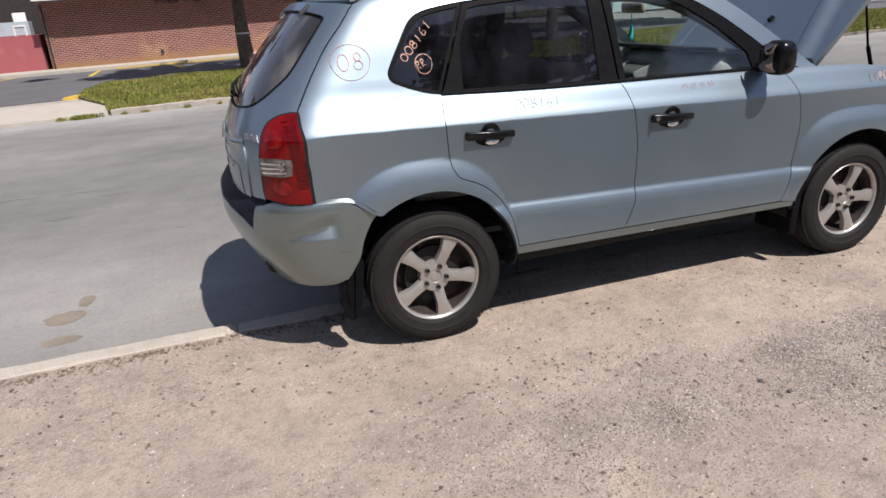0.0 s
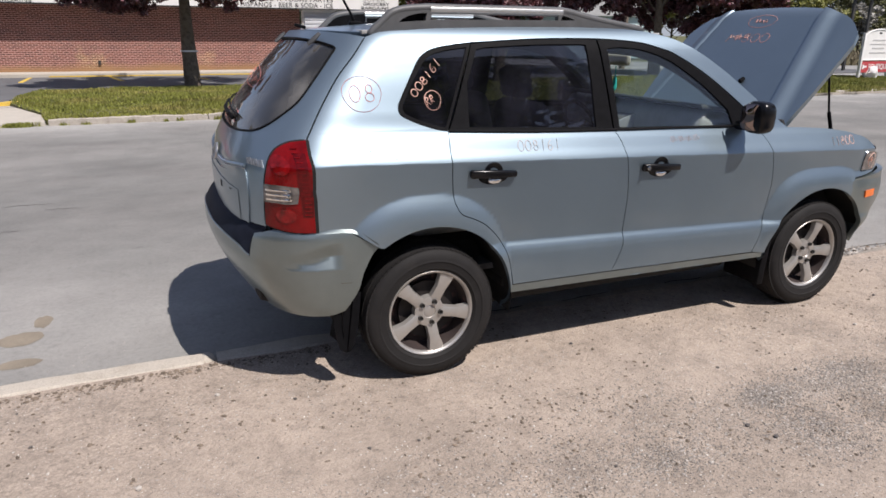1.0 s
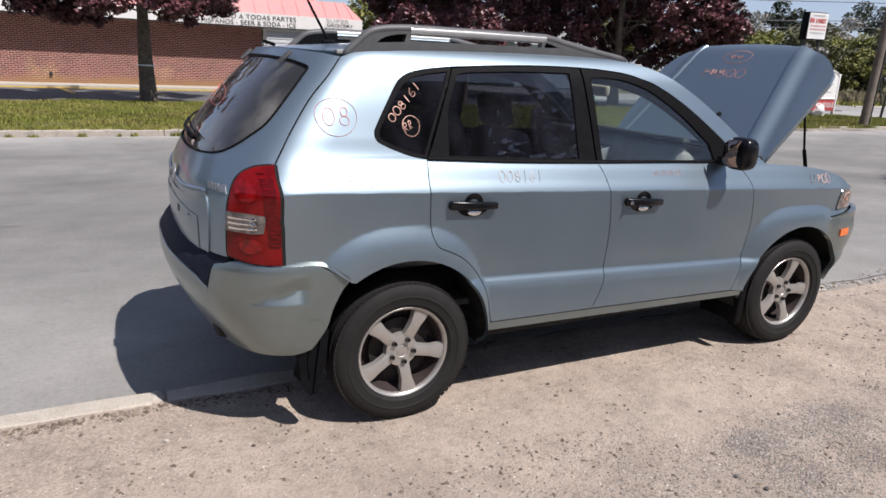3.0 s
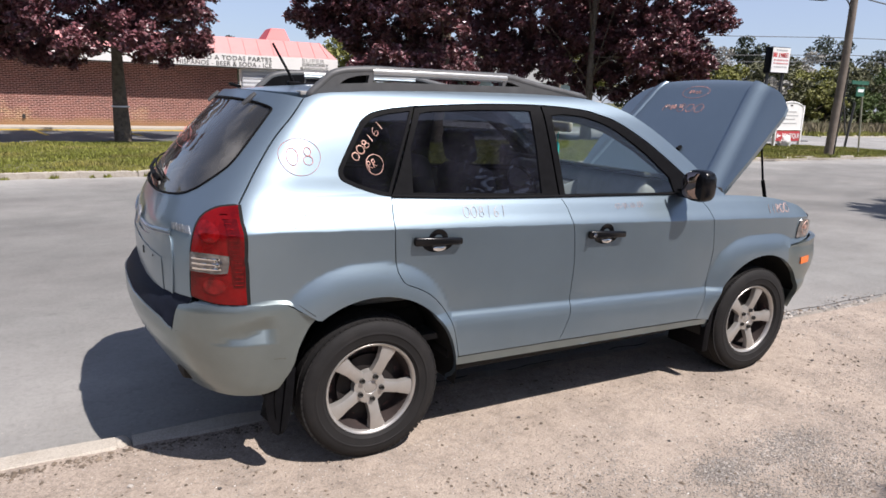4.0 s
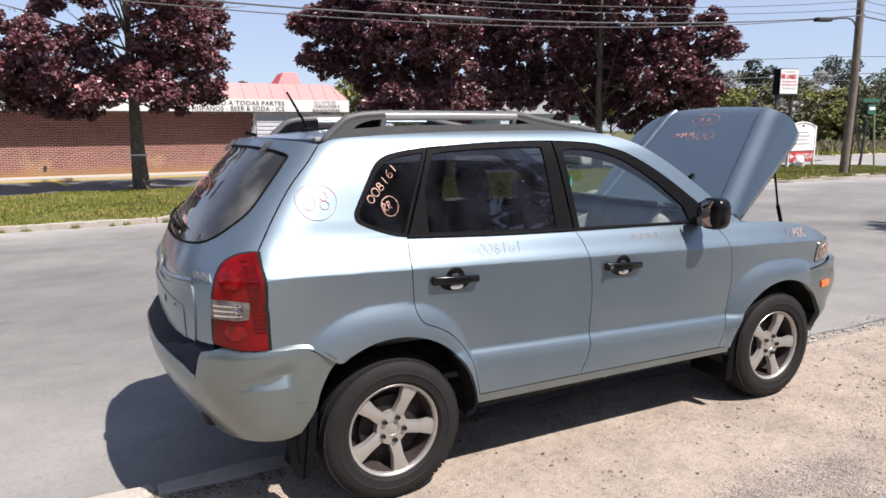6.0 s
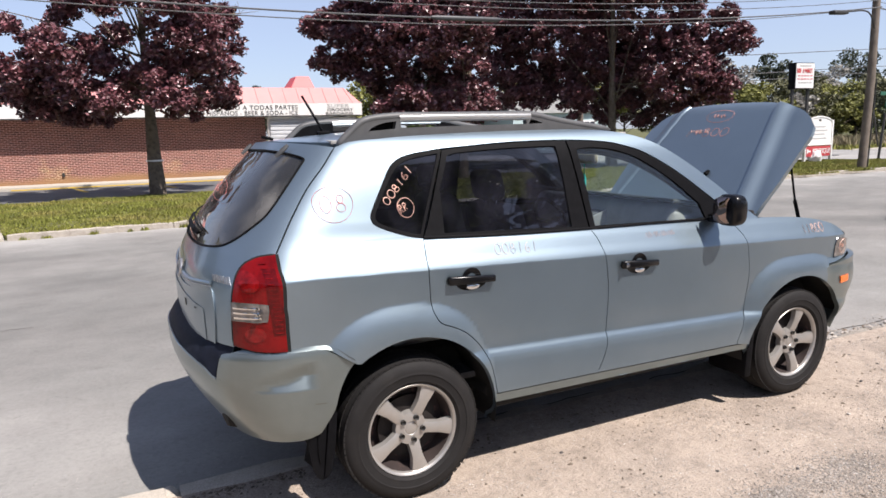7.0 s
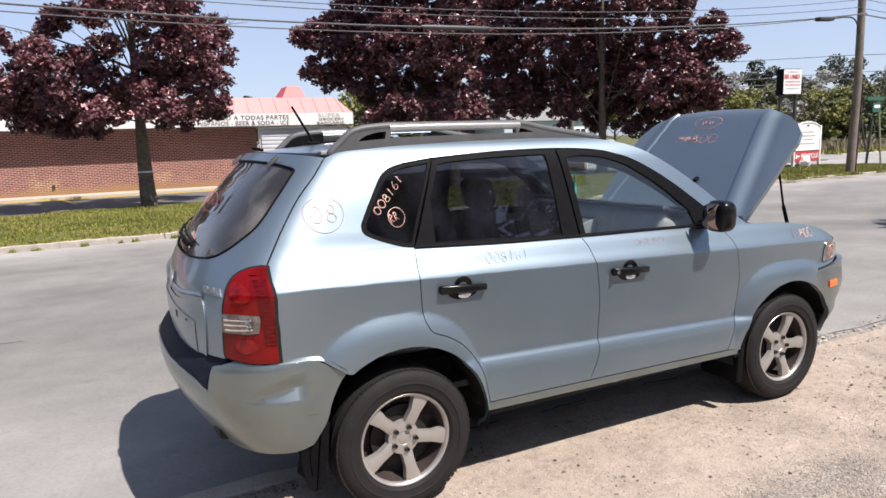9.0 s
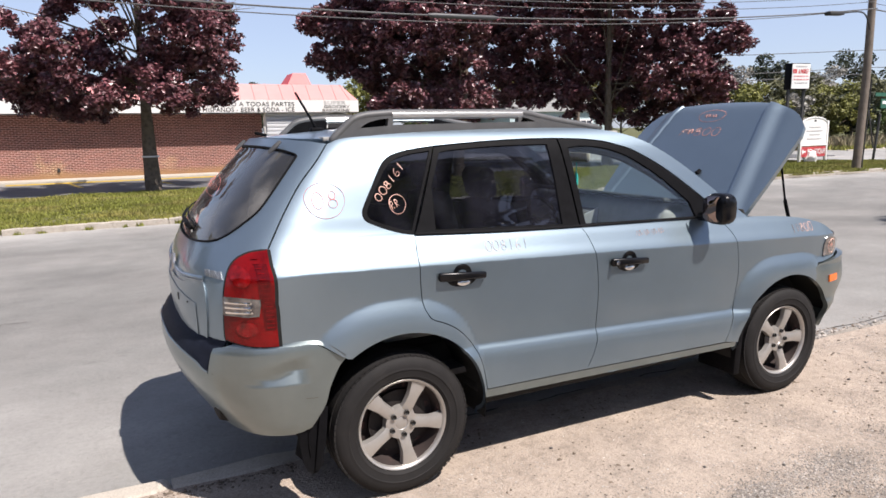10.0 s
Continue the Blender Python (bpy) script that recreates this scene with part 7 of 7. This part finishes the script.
pebbles("gravel", 60000, scattered(-2.7, 4.6, -3.2, -0.37, 0.0, 3), 0.0013, 0.0046, "fine loose gravel on the dirt", 21, stone_mat)
STONY = ((2.02, -1.76, 0.14, 0.08), (1.85, -2.0, 0.16, 0.08), (1.98, -1.62, 0.16, 0.06), (2.15, -1.95, 0.16, 0.1), (1.6, -1.72, 0.16, 0.07), (0.64, -1.91, 0.14, 0.07), (1.42, -1.85, 0.28, 0.22), (1.8, -1.7, 0.25, 0.12), (0.62, -1.85, 0.30, 0.14), (0.28, -1.80, 0.3, 0.16), (0.72, -1.50, 0.26, 0.12), (1.15, -1.74, 0.25, 0.12), (0.40, -2.25, 0.4, 0.15), (0.0, -2.0, 0.25, 0.12), (2.3, -1.75, 0.3, 0.15), (-0.5, -1.75, 0.35, 0.12), (2.9, -1.4, 0.4, 0.2), (1.42, -1.68, 0.08, 0.05), (1.40, -1.98, 0.12, 0.07), (1.46, -2.12, 0.14, 0.06))
pebbles("dark_gravel", 29000, heaped(STONY), 0.0015, 0.0052, "patches of darker crushed stone", 22, dark_pebbles)
pebbles("mixed_gravel", 15000, heaped(STONY), 0.0018, 0.0075, "coarser pale and brown gravel in the stony patches", 33, stone_mat)
pebbles("pale_pebbles", 7000, scattered(-2.7, 4.6, -3.2, -0.37, 0.0, 7), 0.0016, 0.0055, "small pale pebbles on the dirt", 27, pale_pebbles)
pebbles("brown_clods", 3600, scattered(-2.7, 5.0, -3.2, -0.40, 0.1, 11), 0.004, 0.013, "small brown clods of dirt", 25, clod_mat)
pebbles("far_gravel", 6000, lambda r: (r.uniform(3.5, 10.0), -0.40 - 2.2 * r.random()), 0.004, 0.012, "loose gravel on the dirt", 23, stone_mat)
pebbles("road_grit", 3500, lambda r: (r.uniform(-2.6, 7.0), -0.14 + 0.55 * r.random() ** 2.5), 0.0018, 0.005, "grit along the edge of the asphalt", 24, stone_mat, ROAD_Z)
pebbles("kerb_rubble", 1500, lambda r: (3.0 + 7.5 * r.random() ** 1.3, -0.26 + r.gauss(0, 0.09)), 0.006, 0.030, "broken bits of kerb and asphalt along the edge", 31, stone_mat, -0.018)
pebbles("edge_clods", 900, lambda r: (3.0 + 7.5 * r.random() ** 1.3, -0.18 + r.gauss(0, 0.07)), 0.006, 0.022, "dark crumbs along the asphalt edge", 32, clod_mat, -0.03)
pebbles("kerb_clods", 700, lambda r: (-2.7 + 2.3 * r.random(), -0.335 - abs(r.gauss(0, 0.045))), 0.004, 0.016, "crumbled dirt along the kerb", 34, clod_mat)
ROCKS = random.Random(8)
for i in range(40):
    x, y = ((-1.71, -1.06), (-0.93, -1.26), (-1.89, -0.51), (-1.38, -1.29), (0.87, -0.83), (1.43, -1.37), (0.89, -1.46), (0.35, -1.88), (0.46, -2.18), (1.07, -2.28), (1.09, -2.41), (0.30, -1.45), (2.01, -1.50))[i] if i < 13 else (ROCKS.uniform(-1.9, 4.2), -0.55 - 2.0 * ROCKS.random())
    if -0.4 < x < 0.4 and y > -1.0 or 2.2 < x < 3.1 and y > -1.0:
        continue
    s = ROCKS.uniform(0.005, 0.013)
    bm = bmesh.new()
    bmesh.ops.create_icosphere(bm, subdivisions=1, radius=s)
    for v in bm.verts:
        v.co = Vector((v.co.x * 1.2, v.co.y, v.co.z * 0.7)) * (1 + 0.35 * noise.noise(v.co * 90 + Vector((i, 0, 0))))
    me = bpy.data.meshes.new("stone")
    bm.to_mesh(me)
    bm.free()
    me.materials.append(dark_stone if i % 3 else stone_mat) if i else me.materials.append(stone_mat)
    ob = tagged(new("stone", me), "small grey stone lying on the dirt", "stone", "stones on the verge")
    ob.matrix_world = pose(x, y, verge_height(x, y) + s * 0.35, 0, 0, ROCKS.uniform(0, 360))
bm = bmesh.new()
bmesh.ops.create_icosphere(bm, subdivisions=2, radius=0.055)
for v in bm.verts:
    v.co = Vector((v.co.x * 0.8, v.co.y * 1.5, v.co.z * 0.6)) * (1 + 0.3 * noise.noise(v.co * 14))
me = bpy.data.meshes.new("kerb_chunk")
bm.to_mesh(me)
bm.free()
me.materials.append(pale_kerb)
tagged(new("kerb_chunk", me), "broken chunk of concrete at the kerb's end", "stone").matrix_world = pose(-1.045, -0.25, -0.01)


def puddle_shape(cx, cy, rx, ry, z, n, seed):
    return [(cx + rx * (1 + 0.25 * noise.noise(Vector((math.cos(a) * 2, math.sin(a) * 2, seed)))) * math.cos(a), cy + ry * (1 + 0.25 * noise.noise(Vector((math.cos(a) * 2, math.sin(a) * 2, seed + 5)))) * math.sin(a), z) for a in (2 * math.pi * k / n for k in range(n))]


oil = mat("oil_stain", (0.225, 0.19, 0.145), 0.85, tone=0.15, scale=6, fine=0.15, fine_scale=260)
for i, (x, y, rx, ry) in enumerate(((-1.98, 0.17, 0.11, 0.06), (-2.02, 0.52, 0.12, 0.10), (-1.93, 0.76, 0.05, 0.10))):
    tagged(new("oil_stain", mesh_of("oil_stain", puddle_shape(x, y, rx, ry, ROAD_Z + 0.0015, 28, i), [tuple(range(28))], oil)), "brown oil stain on the asphalt", kind="structure")
crack = mat("asphalt_crack", (0.06, 0.055, 0.05), 0.95, tone=0.2, scale=20)
for x0, x1, y in ((-0.9, 3.4, -0.14), (3.3, 10.5, -0.06)):
    pts = [(x0 + (x1 - x0) * k / 50, y + 0.03 * noise.noise(Vector((k * 0.45, y, 3))) + 0.02 * noise.noise(Vector((k * 1.3, y, 9))), ROAD_Z + 0.002) for k in range(51)]
    v, f = [], []
    for k, p in enumerate(pts):
        w = 0.006 + 0.008 * abs(noise.noise(Vector((k * 0.7, 2, 1))))
        v += [(p[0], p[1] - w, p[2]), (p[0], p[1] + w, p[2])]
    f = [(2 * k, 2 * k + 2, 2 * k + 3, 2 * k + 1) for k in range(50)]
    tagged(new("road_crack", mesh_of("road_crack", v, f, crack)), "dark crack along the edge of the asphalt", kind="structure")

for n, (x, y, length) in enumerate(((-3.2, 4.2, 0.7), (-2.45, 4.15, 0.45), (-2.1, 3.85, 0.3), (-2.5, 3.1, 0.25), (-4.6, 5.2, 0.9), (1.5, 4.6, 0.8), (6.4, 3.2, 1.1))):
    v, f = [], []
    for k in range(13):
        px, py = x - length / 2 + length * k / 12, y + 0.10 * noise.noise(Vector((k * 0.35, n * 3.0, 7)))
        w = 0.004 + 0.012 * abs(noise.noise(Vector((k * 0.9, n * 2.0, 1)))) * math.sin(math.pi * (k + 0.3) / 12.6)
        v += [(px, py - w, ROAD_Z + 0.002), (px, py + w, ROAD_Z + 0.002)]
    f = [(2 * k, 2 * k + 2, 2 * k + 3, 2 * k + 1) for k in range(12)]
    tagged(new("road_crack", mesh_of("road_crack", v, f, crack)), "short dark crack in the asphalt", kind="structure")

# ---- a red pickup parked further along ----
truck_red = mat("dull_red_paint", (0.20, 0.018, 0.020), 0.35, tone=0.1, scale=2, coat=0.6)
truck = thing("pickup_truck", "dark red pickup truck with orange marker writing parked ahead", "truck", Matrix.Translation((11.8, 1.2, -0.05)))
bm = bmesh.new()
box(bm, (2.0, 1.84, 0.66), (1.10, 0, 1.03), 0.05, 3)
part("bed", bm, truck_red, truck, "dark red cargo bed")
bm = bmesh.new()
box(bm, (0.06, 1.62, 0.66), (0.03, 0, 1.06), 0.02, 2)
gate2 = part("tailgate", bm, truck_red, truck, "dark red tailgate with orange writing")
bm = bmesh.new()
for y, z, w in ((0.62, 1.26, 0.26), (0.60, 1.16, 0.22)):
    tube(bm, [(-0.005, y - w * t, z + 0.03 * math.sin(t * 22)) for t in (k / 14 for k in range(15))], 0.012, 5)
part("marker_writing", bm, mat("yellow_marker", (0.75, 0.40, 0.08), 0.8), gate2, "unreadable yellow marker writing")
solid("text_bar", (0.012, 0.5, 0.035), (-0.005, 0.55, 0.98), letter_white, gate2)
solid("sticker", (0.012, 0.34, 0.12), (-0.005, 0.5, 0.85), mat("blue_sticker", (0.08, 0.12, 0.30), 0.5), gate2, "faded blue sticker")
bm = bmesh.new()
box(bm, (1.7, 1.74, 0.62), (2.95, 0, 1.55), 0.16, 4)
part("cab", bm, truck_red, truck, "dark red cab")
bm = bmesh.new()
box(bm, (1.9, 1.84, 0.72), (4.5, 0, 0.98), 0.08, 3)
part("nose", bm, truck_red, truck)
bm = bmesh.new()
box(bm, (1.0, 1.80, 0.70), (2.9, 0, 1.0), 0.04, 3)
part("door_panel", bm, truck_red, truck)
bm = bmesh.new()
box(bm, (0.03, 1.35, 0.38), (2.10, 0, 1.60), 0.04, 3)
part("rear_window", bm, privacy_glass, truck)
bm = bmesh.new()
box(bm, (0.20, 1.95, 0.20), (-0.10, 0, 0.62), 0.03, 3)
bump2 = part("rear_bumper", bm, black_plastic, truck, "black rear bumper")
bm = bmesh.new()
box(bm, (0.02, 0.26, 0.09), (-0.205, 0.78, 0.62), 0.02, 3)
part("badge_plate", bm, chrome, bump2, "pale oval plate")
for y in (-0.86, 0.86):
    bm = bmesh.new()
    box(bm, (0.05, 0.14, 0.42), (0.06, y, 1.10), 0.015, 2)
    part("tail_lamp", bm, red_lens, truck)
bm = bmesh.new()
box(bm, (5.0, 1.3, 0.25), (2.6, 0, 0.55), 0.03)
part("chassis", bm, underbody, truck)
for x in (0.95, 4.35):
    for s_ in (1, -1):
        bm = bmesh.new()
        spun(bm, [(0.20, -0.10), (0.30, -0.115), (0.355, -0.10), (0.37, -0.06), (0.37, 0.06), (0.355, 0.1), (0.3, 0.115), (0.2, 0.1)], 40, (x, s_ * 0.80, 0.37))
        spun(bm, [(0.0, -0.03), (0.2, -0.06), (0.2, 0.06), (0.0, 0.03)], 24, (x, s_ * 0.80, 0.37))
        part("wheel", bm, rubber, truck, "black wheel")

# ---- pale house behind the maples ----
house = thing("house", "pale teal house with white windows behind the trees", "house", Matrix.Translation((31.0, 41.0, -0.05)))
teal = mat("pale_teal_siding", (0.40, 0.50, 0.50), 0.7, tone=0.06, scale=1)
solid("wall", (9.0, 7.0, 3.1), (0, 3.0, 1.55), teal, house, "pale teal siding")
bm = bmesh.new()
v = [bm.verts.new(p) for p in ((-4.8, -0.8, 3.05), (4.8, -0.8, 3.05), (4.8, 3.0, 4.9), (-4.8, 3.0, 4.9), (-4.8, 6.9, 3.05), (4.8, 6.9, 3.05))]
for f in ((0, 1, 2, 3), (3, 2, 5, 4), (0, 3, 4), (1, 5, 2)):
    bm.faces.new([v[i] for i in f])
bmesh.ops.recalc_face_normals(bm, faces=bm.faces)
part("roof", bm, mat("grey_shingle", (0.22, 0.22, 0.21), 0.9, tone=0.15, scale=2), house, "grey shingle roof", smooth=False)
for x in (-2.8, -0.2, 2.6):
    w = solid("window", (1.2, 0.08, 1.1), (x, -0.54, 1.9), fascia_white, house, "white window", 0.01)
    for dx in (-0.28, 0.28):
        solid("glass_pane", (0.46, 0.04, 0.9), (x + dx, -0.585, 1.9), privacy_glass, w)
